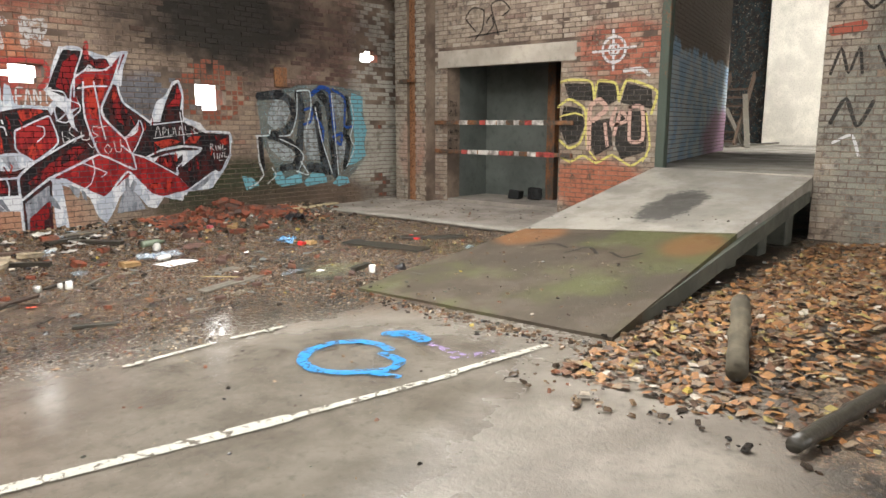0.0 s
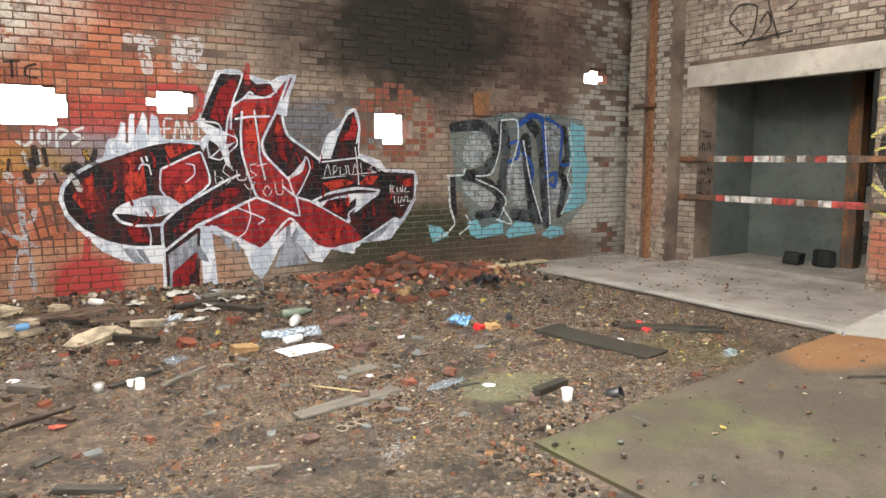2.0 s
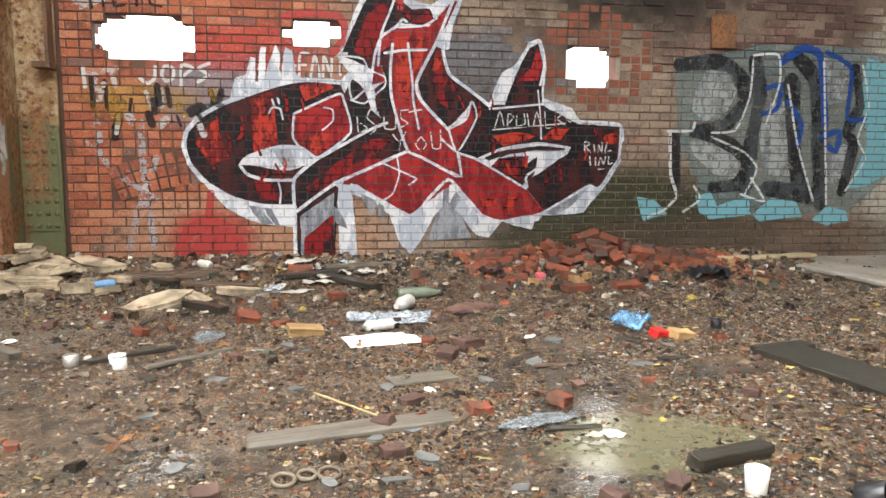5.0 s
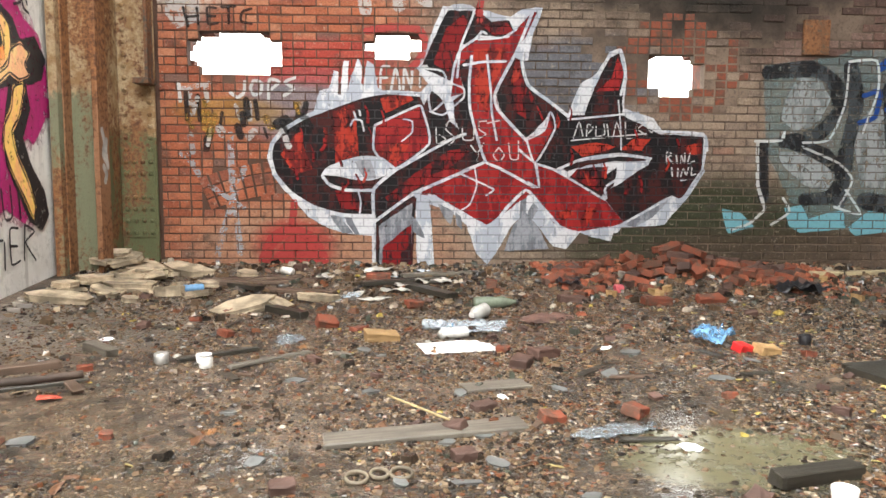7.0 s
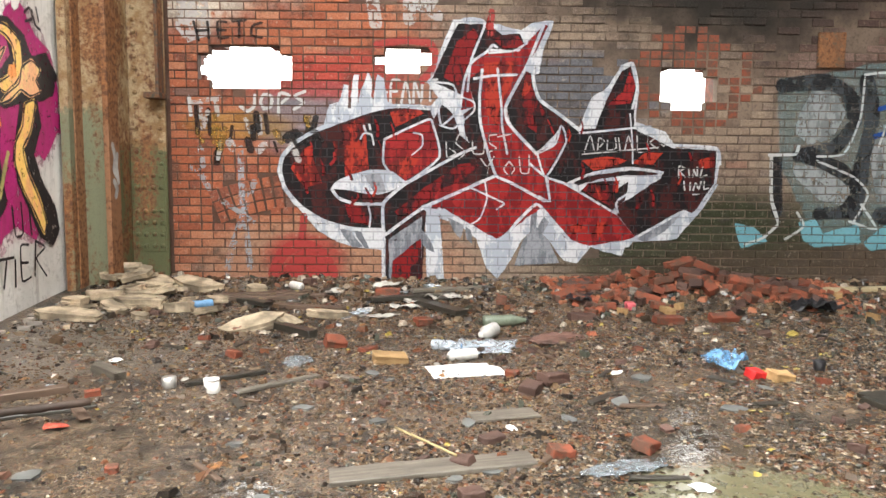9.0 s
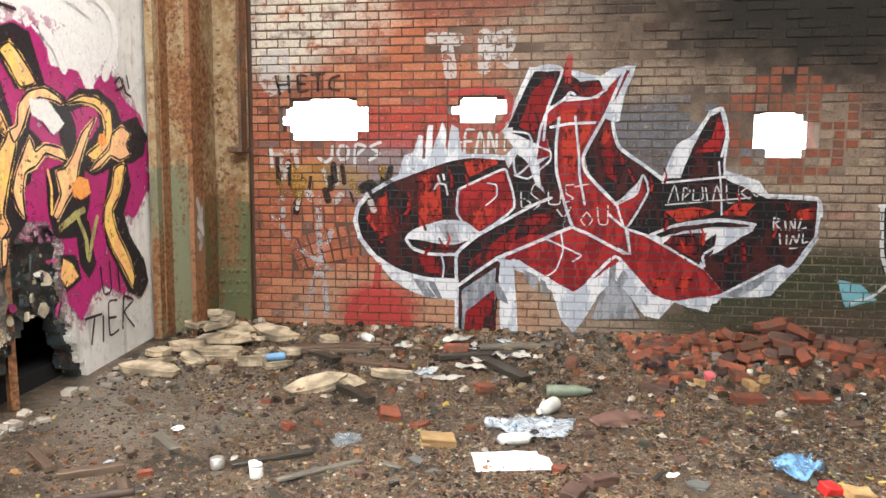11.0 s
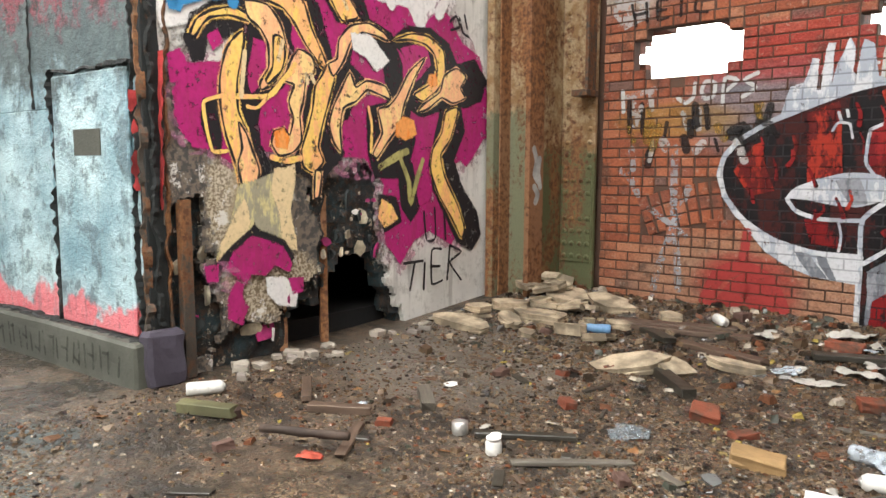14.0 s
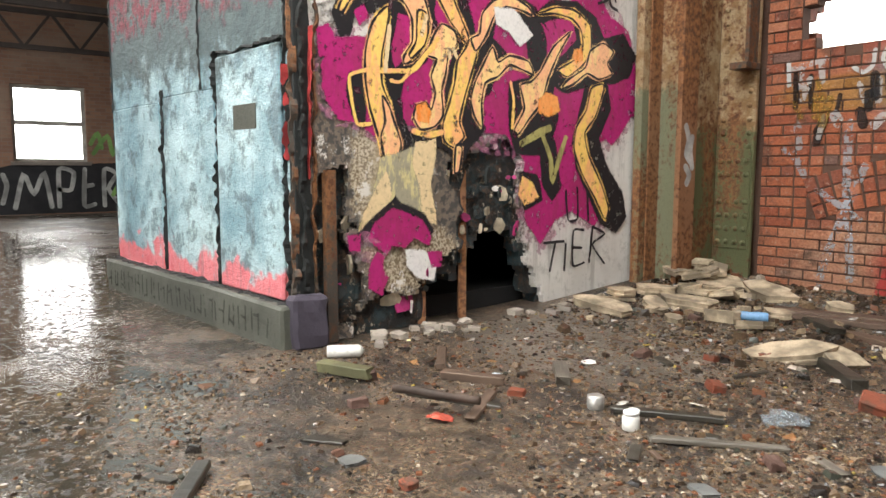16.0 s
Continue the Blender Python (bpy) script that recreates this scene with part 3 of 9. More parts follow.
def mesh_of(name, verts, faces, material, smooth=False):
    me = bpy.data.meshes.new(name)
    me.from_pydata([tuple(v) for v in verts], [], faces)
    me.materials.append(material)
    if smooth:
        me.polygons.foreach_set("use_smooth", [True] * len(me.polygons))
    me.update()
    return me


def part(name, bm, material, parent=None, label="", smooth=False):
    """Links a bmesh as one mesh object, under a thing where one is given."""
    me = bpy.data.meshes.new(name)
    bmesh.ops.recalc_face_normals(bm, faces=bm.faces[:])
    bm.to_mesh(me)
    bm.free()
    me.materials.append(material)
    if smooth:
        me.polygons.foreach_set("use_smooth", [True] * len(me.polygons))
    ob = new(name, me)
    if parent is not None:
        ob.parent = parent
    if label:
        ob["label"] = label
    return ob


def thing(name, label, category, m=None, group="", kind=""):
    """An empty at the base of a thing that has parts."""
    ob = new(name)
    if m is not None:
        ob.matrix_basis = m
    return tagged(ob, label, category, group, kind)


def box(x0, y0, z0, x1, y1, z1, bev=0.0, bm=None):
    bm = bm or bmesh.new()
    r = bmesh.ops.create_cube(bm, size=1.0, matrix=Matrix.Translation(((x0 + x1) / 2, (y0 + y1) / 2, (z0 + z1) / 2)) @ Matrix.Diagonal((abs(x1 - x0), abs(y1 - y0), abs(z1 - z0), 1)))
    if bev:
        es = {e for v in r["verts"] for e in v.link_edges}
        bmesh.ops.bevel(bm, geom=list(es), offset=bev, segments=1, affect="EDGES")
    return bm


def rough_box(sx, sy, sz, cuts=2, jit=0.01, bev=0.006, seed=0):
    """A worn block that stands on z = 0, with uneven faces and rubbed edges."""
    bm = box(-sx / 2, -sy / 2, 0, sx / 2, sy / 2, sz, bev)
    if cuts:
        bmesh.ops.subdivide_edges(bm, edges=bm.edges[:], cuts=cuts, use_grid_fill=True)
    for v in bm.verts:
        p = v.co * 9 + Vector((seed * 3.1, seed * 1.7, seed))
        v.co += jit * noise.noise_vector(p) * 1.3
        v.co.z = max(v.co.z, 0.0)
    return bm


def lathe(profile, steps=20):
    """A turned body from (radius, height) pairs."""
    bm = bmesh.new()
    rings = []
    for r, z in profile:
        rings.append([bm.verts.new((r * math.cos(2 * math.pi * k / steps), r * math.sin(2 * math.pi * k / steps), z)) for k in range(steps)])
    for a, b in zip(rings, rings[1:]):
        for k in range(steps):
            bm.faces.new((a[k], a[(k + 1) % steps], b[(k + 1) % steps], b[k]))
    bm.faces.new(rings[0][::-1])
    bm.faces.new(rings[-1])
    return bm


def beam(a, b, w, h, bm=None):
    """A bar of rectangular section from a to b."""
    bm = bm or bmesh.new()
    a, b = Vector(a), Vector(b)
    q = (b - a).to_track_quat("X", "Z").to_matrix().to_4x4()
    bmesh.ops.create_cube(bm, size=1.0, matrix=Matrix.Translation((a + b) / 2) @ q @ Matrix.Diagonal(((b - a).length, w, h, 1)))
    return bm


def inside(p, poly):
    x, y = p
    hit = False
    for (x0, y0), (x1, y1) in zip(poly, poly[1:] + poly[:1]):
        if (y0 > y) != (y1 > y) and x < (x1 - x0) * (y - y0) / (y1 - y0) + x0:
            hit = not hit
    return hit


def smooth01(v, lo, hi):
    t = min(1, max(0, (v - lo) / (hi - lo)))
    return t * t * (3 - 2 * t)


# ---------------------------------------------------------------- ground


def ground_z(x, y):
    """Height of the trodden ground: flat along the walk, banked up against the walls and under the leaves."""
    h = 0.11 * smooth01(y, 9.0, 10.0) * smooth01(x, 0.5, 1.5) * smooth01(x, 9.0, 7.5)
    h += 0.10 * smooth01(x, 1.7, 0.9) * smooth01(y, 7.6, 9.6) * smooth01(y, 10.6, 9.9)
    h += 0.16 * smooth01(y, 2.1, 0.9) * smooth01(x, 4.2, 6.0)
    h += 0.10 * math.exp(-((x - 5.9) / 0.8) ** 2 - ((y - 9.4) / 0.5) ** 2)
    h -= 0.045 * smooth01(x, 5.4, 4.2) * smooth01(y, 4.95, 5.8) * smooth01(y, 9.3, 8.4) * smooth01(x, 1.0, 1.8)
    n = noise.noise(Vector((x * 0.9, y * 0.9, 3))) * 0.5 + noise.noise(Vector((x * 3.1, y * 3.1, 9))) * 0.25
    dry = smooth01(y, 4.3, 5.2) if x > 0.5 else 0.0
    return h + n * (0.006 + 0.022 * dry * smooth01(x, 0.8, 1.6)) - 0.006


def build_ground():
    def line(a, b):
        k = [-45, -32, -22, -15, -10, -7, -5]
        fine = [a + i * 0.085 for i in range(int((b - a) / 0.085) + 1)]
        return [v for v in k if v < a - 1] + fine + [v for v in (12.5, 14, 17, 20, 24, 30, 38, 48, 60) if v > b + 1]
    xs, ys = line(-1.0, 10.6), line(0.0, 10.6)
    verts = [(x, y, ground_z(x, y) if 0 < y < 10.2 and -0.9 < x < 10.2 else -0.006) for y in ys for x in xs]
    w = len(xs)
    faces = [(j * w + i, j * w + i + 1, (j + 1) * w + i + 1, (j + 1) * w + i) for j in range(len(ys) - 1) for i in range(w - 1)]
    tagged(new("ground", mesh_of("ground", verts, faces, GROUND, True)), "wet muddy ground with grit, debris and puddles", "ground", kind="structure")


build_ground()

# ---------------------------------------------------------------- brick walls

NORTH, EAST = 10.05, 10.15


def ragged(cu, cv, ru, rv, power=2.6):
    """A broken hole: tells for a brick's middle whether it is missing."""
    def missing(u, v, grow=0.0):
        a, b = abs(u - cu) / (ru + grow), abs(v - cv) / (rv + grow)
        return a ** power + b ** power < 1.0
    return missing


class BrickFace:
    """The visible bricks of one wall. to(u, v, d) gives the place at u along, v up and d proud of the mortar."""

    def __init__(self, to, gone, turn, split=lambda u, v: False):
        self.to, self.gone, self.turn, self.split = to, gone, turn, split
        self.verts, self.faces, self.loose = [], [], []

    def lay(self, u0, u1, v0, v1, near, rough, proud=0.014):
        for row in range(int(math.floor(v0 / BH)), int(math.ceil(v1 / BH))):
            shift = BW * 0.5 if row % 2 == 0 else 0.0
            for col in range(int(math.floor((u0 + shift) / BW)), int(math.ceil((u1 + shift) / BW)) + 1):
                a, b = col * BW - shift, (col + 1) * BW - shift
                a, b = max(a, u0), min(b, u1)
                if b - a < 0.03:
                    continue
                cu, cv = (a + b) / 2, (row + 0.5) * BH
                if not self.split(cu, cv) and self.gone(cu, cv):
                    continue
                k = rough(cu, cv)
                d = proud + rnd.uniform(-1, 1) * (0.0012 if k < 0.004 else 0.003) - (rnd.random() ** 2) * k
                if d < 0.002 and rnd.random() < 0.4:
                    continue
                if self.split(cu, cv):
                    for p, q in ((a, cu - 0.003), (cu + 0.003, b)):
                        if not self.gone((p + q) / 2, cv):
                            self.far(p, q, row * BH, (row + 1) * BH, d, k)
                    continue
                full = b - a > BW * 0.95
                (self.near if full and near(cu, cv) else self.far)(a, b, row * BH, (row + 1) * BH, d, k)

    def shape(self, a, b, z0, z1, d, k):
        g, e = GAP / 2, 0.004
        j = lambda s: rnd.uniform(-s, s)
        w = 0.0015 + min(k, 0.02) * 0.12
        out = [(a + g, z0 + g, -0.004), (b - g, z0 + g, -0.004), (b - g, z1 - g, -0.004), (a + g, z1 - g, -0.004)]
        mid = [(u + j(w), v + j(w), d - e) for u, v, _ in out]
        su, sv = (1, -1, -1, 1), (1, 1, -1, -1)
        top = [(m[0] + e * p + j(w * 0.6), m[1] + e * q + j(w * 0.6), d + j(0.0008)) for m, p, q in zip(mid, su, sv)]
        return out + mid + top

    FACES = [(8, 9, 10, 11), (4, 5, 9, 8), (5, 6, 10, 9), (6, 7, 11, 10), (7, 4, 8, 11), (0, 1, 5, 4), (1, 2, 6, 5), (2, 3, 7, 6), (3, 0, 4, 7)]

    def far(self, a, b, z0, z1, d, k):
        n = len(self.verts)
        self.verts += [self.to(*p) for p in self.shape(a, b, z0, z1, d, k)]
        self.faces += [tuple(n + i for i in f) for f in self.FACES]

    def near(self, a, b, z0, z1, d, k):
        self.loose.append(((a + b) / 2, (z0 + z1) / 2, d))

    def finish(self, parent, material, name="brickwork"):
        ob = new(name, mesh_of(name, self.verts, self.faces, material))
        ob.parent = parent
        tagged(ob, kind="stuff")
        return self

    def singles(self, parent, material):
        """The bricks that can be picked apart, on a few shared meshes."""
        kinds = []
        for _ in range(8):
            v = self.shape(-BW / 2, BW / 2, -BH / 2, BH / 2, 0.0, 0.01)
            flat = [(u, -dd, w) for u, w, dd in v]
            kinds.append(mesh_of("brick", flat, self.FACES, material))
        for i, (u, v, d) in enumerate(self.loose):
            ob = new("brick", kinds[(i * 5 + i // 7) % 8])
            ob.matrix_basis = Matrix.Translation(self.to(u, v, d)) @ Matrix.Rotation(self.turn, 4, "Z")
            ob.parent = parent


def cell_wall(bm, to, u0, u1, v0, v1, thick, gone, cu=BW / 2, cv=BH, back=0.0):
    """A wall as one mesh of small cells, left out where it is broken through."""
    nu, nv = int(round((u1 - u0) / cu)), int(round((v1 - v0) / cv))
    keep = [[not gone(u0 + (i + 0.5) * cu, v0 + (j + 0.5) * cv) for i in range(nu)] for j in range(nv)]
    vs = {}

    def at(i, j, k):
        if (i, j, k) not in vs:
            vs[(i, j, k)] = bm.verts.new(to(u0 + i * cu, v0 + j * cv, -back - k * thick))
        return vs[(i, j, k)]
    for j in range(nv):
        for i in range(nu):
            if not keep[j][i]:
                continue
            bm.faces.new((at(i, j, 0), at(i + 1, j, 0), at(i + 1, j + 1, 0), at(i, j + 1, 0)))
            bm.faces.new((at(i, j + 1, 1), at(i + 1, j + 1, 1), at(i + 1, j, 1), at(i, j, 1)))
            for di, dj, p, q in ((-1, 0, (0, 1), (0, 0)), (1, 0, (1, 0), (1, 1)), (0, -1, (0, 0), (1, 0)), (0, 1, (1, 1), (0, 1))):
                ii, jj = i + di, j + dj
                if not (0 <= ii < nu and 0 <= jj < nv) or not keep[jj][ii]:
                    bm.faces.new((at(i + p[0], j + p[1], 0), at(i + p[0], j + p[1], 1), at(i + q[0], j + q[1], 1), at(i + q[0], j + q[1], 0)))


to_north = lambda u, v, d: (u, NORTH - d, v)
to_east = lambda u, v, d: (EAST - d, u, v)

HOLES = [ragged(2.10, 2.01, 0.45, 0.21, 2.0), ragged(3.53, 2.10, 0.23, 0.10, 3.2), ragged(6.13, 1.87, 0.235, 0.20, 3.0), ragged(9.50, 2.69, 0.24, 0.085, 5.0)]
SHALLOW = [ragged(6.20, 1.95, 0.62, 0.48, 2.0), ragged(9.60, 1.45, 0.18, 0.10), ragged(9.72, 0.3, 0.16, 0.22), ragged(5.05, 0.36, 0.5, 0.05, 6.0)]


ARCH = (2.66, -1.40, 2.15, 0.312)   # centre, inner radius and depth of an old relieving arch


def in_arch(u, v):
    r, a = math.hypot(u - ARCH[0], v - ARCH[1]), math.degrees(math.atan2(v - ARCH[1], u - ARCH[0]))
    return ARCH[2] < r < ARCH[2] + ARCH[3] and 93 < a < 112


def north_gone(u, v):
    if in_arch(u, v):
        return True
    if HOLES[1](u, v, 0.1) or HOLES[3](u, v, 0.1):
        return HOLES[1](u, v) or HOLES[3](u, v)
    u, v = u + 0.09 * noise.noise(Vector((u * 7, v * 13, 4))), v + 0.05 * noise.noise(Vector((u * 9, v * 13, 6)))
    if any(h(u, v) for h in HOLES):
        return True
    return any(h(u, v) for h in SHALLOW) and noise.noise(Vector((u * 5, v * 9, 1))) > -0.12


def north_rough(u, v):
    painted = 2.2 < u < 6.3 and v < 1.6 or 3.6 < u < 5.3 and v < 2.5 or 6.8 < u < 9.3 and v < 2.1
    if painted:
        return 0.003
    if 2.6 < v < 2.68 and 2.9 < u < 5.6:
        return 0.03
    worn = smooth01(u, 4.5, 5.2) * smooth01(v, 1.5, 2.0)
    return 0.011 + 0.026 * worn


wall_north = thing("wall_north", "old brick wall with broken holes, soot and graffiti", "wall", kind="structure")
bm = bmesh.new()
cell_wall(bm, to_north, BW * 5, BW * 50, 0, BH * 66, 0.10, lambda u, v: any(h(u, v) for h in HOLES))
part("mortar_bed", bm, MORTAR, wall_north)
for layer in (1, 2):
    bm = bmesh.new()
    cell_wall(bm, to_north, BW * 5, BW * 50, 0, BH * 66, 0.10, lambda u, v: any(h(u + 0.07 * noise.noise(Vector((u * 4, v * 6, layer))), v, 0.05) for h in HOLES), back=0.102 * layer)
    part("inner_leaf", bm, RED_BRICK, wall_north)
north_bricks = BrickFace(to_north, north_gone, 0.0, lambda u, v: any(h(u, v, 0.14) for h in HOLES) or 1.6 < u < 2.7 and 0.5 < v < 1.25)
north_bricks.lay(1.42, 10.15, 0.0, 5.0, lambda u, v: u < 3.15 and v < 2.6, north_rough)
for ring in range(3):
    for k in range(8):
        a0, r0 = radians(93.2 + k * 2.35), ARCH[2] + ring * 0.104
        c0, s0 = math.cos(a0 + 0.0205), math.sin(a0 + 0.0205)
        n = len(north_bricks.verts)
        half = r0 * 0.0186
        for p, q, d in north_bricks.shape(-half, half, 0.0, 0.104, 0.014 + rnd.uniform(-0.003, 0.003), 0.012):
            north_bricks.verts.append(to_north(ARCH[0] + (r0 + q) * c0 + p * s0, ARCH[1] + (r0 + q) * s0 - p * c0, d))
        north_bricks.faces += [tuple(n + i for i in f) for f in north_bricks.FACES]
north_bricks.finish(wall_north, BRICK_N)
broken = BrickFace(to_north, lambda u, v: any(h(u, v) for h in HOLES) or not (any(h(u, v) for h in SHALLOW) and north_gone(u, v)), 0.0, lambda u, v: True)
broken.lay(5.4, 10.0, 0.0, 2.5, lambda u, v: False, lambda u, v: 0.004, 0.005)
broken.finish(wall_north, RED_BRICK, "broken_brickwork")
DOOR = (6.32, 8.72, 0.0, 2.48)


def east_gone(u, v):
    return DOOR[0] - 0.27 < u < DOOR[1] + 0.23 and DOOR[3] - 0.03 < v < DOOR[3] + 0.30


wall_east = thing("wall_east", "grey and red brick wall with a dark doorway", "wall", kind="structure")
bm = bmesh.new()
cell_wall(bm, to_east, -9.03, 10.29, 0, BH * 66, 0.36, lambda u, v: DOOR[0] < u < DOOR[1] and v < DOOR[3] or 2.5 < u < 4.65, 0.12, 0.062)
part("mortar_bed", bm, MORTAR, wall_east)
bm = box(EAST - 0.012, 6.05, 2.46, EAST + 0.05, 8.95, 2.76, 0.01)
part("lintel", bm, LINTEL, wall_east, "stained concrete lintel over the doorway")
east_bricks = BrickFace(to_east, east_gone, -math.pi / 2)
east_bricks.lay(-2.0, 2.5, 0.0, 5.0, lambda u, v: False, lambda u, v: 0.01)
for u0, u1, v0 in ((4.65, DOOR[0], 0.0), (DOOR[1], 10.05, 0.0), (DOOR[0], DOOR[1], DOOR[3] + 0.26)):
    east_bricks.lay(u0, u1, v0, 5.0, lambda u, v: False, lambda u, v: 0.003 if u < 6.3 and 0.6 < v < 2.3 else 0.012)
east_bricks.finish(wall_east, BRICK_E)

# pilaster in the corner, of brick with a rusty steel channel
pil = thing("corner_pilaster", "brick pilaster with a rusty steel channel in the corner", "pilaster", kind="structure")
part("shaft", box(9.872, 9.0, 0, EAST - 0.016, 9.27, 5.0, 0.008), MORTAR, pil)
part("shaft", box(9.872, 9.47, 0, EAST - 0.016, 9.78, 5.0, 0.008), MORTAR, pil)
pil_face = BrickFace(lambda u, v, d: (9.87 - d, u, v), lambda u, v: False, 0.0)
for y0, y1 in ((9.0, 9.27), (9.47, 9.78)):
    pil_face.lay(y0, y1, 0.0, 5.0, lambda u, v: False, lambda u, v: 0.012)
pil_face.finish(pil, BRICK_E)
part("channel", box(9.93, 9.27, 0, EAST - 0.016, 9.47, 5.0, 0.004), RUST_STEEL, pil, "rust-brown steel channel")
part("bracket", box(9.80, 9.22, 2.22, 9.93, 9.62, 2.27, 0.004), DARK_RUST, pil, "small rusty bracket")

# the recess behind the doorway
rec = thing("doorway_recess", "brick recess behind the doorway, shade put into its dark colour", "recess", kind="structure")
part("floor_slab", box(EAST + 0.02, 5.7, -0.1, 12.6, 9.6, 0.10), APRON, rec)
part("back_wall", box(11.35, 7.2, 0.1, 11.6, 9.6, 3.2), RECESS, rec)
part("back_wall", box(12.3, 5.7, 0.1, 12.5, 7.2, 3.2), VOID, rec, "rear wall deeper in, coloured near black for shade")
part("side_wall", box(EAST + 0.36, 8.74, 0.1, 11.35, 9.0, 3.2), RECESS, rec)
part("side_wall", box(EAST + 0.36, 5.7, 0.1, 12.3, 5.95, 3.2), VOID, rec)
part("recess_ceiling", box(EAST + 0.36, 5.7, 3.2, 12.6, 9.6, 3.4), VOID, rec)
part("post", box(11.15, 7.05, 0.1, 11.3, 7.22, 3.2, 0.006), DARK_RUST, rec, "dark steel post")
part("rail", box(11.3, 5.95, 0.62, 11.36, 7.05, 0.70), DARK_RUST, rec)

# ---------------------------------------------------------------- ramp, slabs
ramp = thing("loading_ramp", "long concrete ramp, mossy and damp at its foot, pale above", "ramp", kind="structure")


def deck(name, pts, thick, material, label):
    bm = bmesh.new()
    (a, b, c, d) = [Vector(p) for p in pts]
    n = 14
    top = [[a.lerp(b, i / n).lerp(d.lerp(c, i / n), j / n) for j in range(n + 1)] for i in range(n + 1)]
    vt = [[bm.verts.new(p + Vector((0, 0, 0.006 * noise.noise(p * 1.7)))) for p in r] for r in top]
    vb = [[bm.verts.new((p.x, p.y, p.z - thick)) for p in r] for r in top]
    for i in range(n):
        for j in range(n):
            bm.faces.new((vt[i][j], vt[i + 1][j], vt[i + 1][j + 1], vt[i][j + 1]))
            bm.faces.new((vb[i][j + 1], vb[i + 1][j + 1], vb[i + 1][j], vb[i][j]))
    for i in range(n):
        bm.faces.new((vt[i][0], vb[i][0], vb[i + 1][0], vt[i + 1][0]))
        bm.faces.new((vt[i + 1][n], vb[i + 1][n], vb[i][n], vt[i][n]))
        bm.faces.new((vt[0][i + 1], vb[0][i + 1], vb[0][i], vt[0][i]))
        bm.faces.new((vt[n][i], vb[n][i], vb[n][i + 1], vt[n][i + 1]))
    part(name, bm, material, ramp, label)


deck("lower_deck", [(4.30, 4.76, 0.018), (6.95, 4.76, 0.27), (7.35, 2.46, 0.40), (4.42, 2.28, 0.022)], 0.18, SLAB, "damp mossy lower slab")
deck("upper_deck", [(6.955, 4.76, 0.275), (EAST - 0.02, 4.64, 0.85), (EAST - 0.02, 2.5, 0.80), (7.355, 2.46, 0.405)], 0.18, RAMP, "pale dusty upper slab")
part("side_beam", beam((4.6, 2.36, -0.04), (10.1, 2.56, 0.56), 0.12, 0.16), PLINTH, ramp, "concrete edge beam")
for sx in (7.6, 8.6, 9.6):
    part("pier", box(sx - 0.14, 2.58, -0.05, sx + 0.14, 2.86, 0.20 + (sx - 7.35) * 0.14, 0.012), PLINTH, ramp)
part("under_wall", box(4.9, 4.5, -0.1, 10.1, 4.66, 0.08), PLINTH, ramp)
apron = thing("doorway_apron", "dusty concrete slab in front of the doorway", "slab", kind="structure")
part("slab", rough_box(2.1, 5.1, 0.048, 3, 0.012, 0.02), APRON, apron).matrix_basis = pose(9.1, 7.42, -0.005)
part("edge", rough_box(0.16, 4.6, 0.058, 3, 0.015, 0.02), RAMP, apron, "pale worn edge strip").matrix_basis = pose(8.03, 7.5, -0.005, 0, 0, 1.5)

# ---------------------------------------------------------------- beyond the ramp
part_e = thing("platform", "pale concrete platform beyond the opening", "platform", kind="structure")
part("slab", box(EAST - 0.02, 2.5, 0.55, EAST + 0.36, 4.65, 0.83), RAMP, part_e)
part("slab", box(EAST + 0.362, 0.0, 0.55, 12.7, 5.6, 0.83), RAMP, part_e)
part("slab", box(12.702, 0.0, 0.55, 27.0, 12.0, 0.83), RAMP, part_e)
post = thing("gate_post", "green painted steel post at the opening's edge", "post", kind="structure")
part("shaft", box(EAST - 0.03, 4.52, 0.83, EAST + 0.10, 4.66, 5.0, 0.01), DARK_GREEN, post)
bw = thing("wall_passage", "pale blue painted brick wall along the passage", "wall", kind="structure")


def to_pass(u, v, d):
    dx, dy = 0.977, 0.212
    return (10.52 + u * dx + d * dy, 4.86 + u * dy - d * dx, v)


bm = bmesh.new()
cell_wall(bm, to_pass, 0, 7.35, 0.8, 5.0, 0.3, lambda u, v: False, 0.49, 0.7)
part("mortar_bed", bm, MORTAR, bw)
pf = BrickFace(to_pass, lambda u, v: False, 0.0)
pf.lay(0, 7.35, 0.83, 4.9, lambda u, v: False, lambda u, v: 0.004)
g = Nodes("blue_painted_brick")
_n = g.noise(2.2, 4)
_c = g.mix(g.step(_n, 0.4, 0.6), (0.34, 0.50, 0.66), (0.55, 0.62, 0.66))
_c = g.mix(g.blob(0, 2, 17.2, 1.1, 2.4, 0.7, _n, 0.9), _c, (0.46, 0.28, 0.40))
_c = g.mix(g.step(g.m("ADD", g.axis(2), g.m("MULTIPLY", _n, 0.6)), 3.0, 3.15), _c, (0.20, 0.15, 0.12))
pf.finish(bw, g.done(_c, 0.7, g.noise(60, 3), 0.4, 0.005))
far = thing("wall_far_east", "white-washed far wall, brightly lit", "wall", kind="structure")
part("pier", box(23.0, 5.6, 0.83, 23.5, 7.2, 6.0, 0.02), WHITEWASH, far)
# dark core colour reused here for the shade of the opening
part("wall_panel", box(24.6, 7.0, 0.83, 25.0, 12.0, 6.0), CORE, far, "near-black rear wall standing in for the dark opening")
part("wall_panel", box(23.4, -2.0, 0.83, 23.8, 5.6, 6.0), WHITEWASH, far)
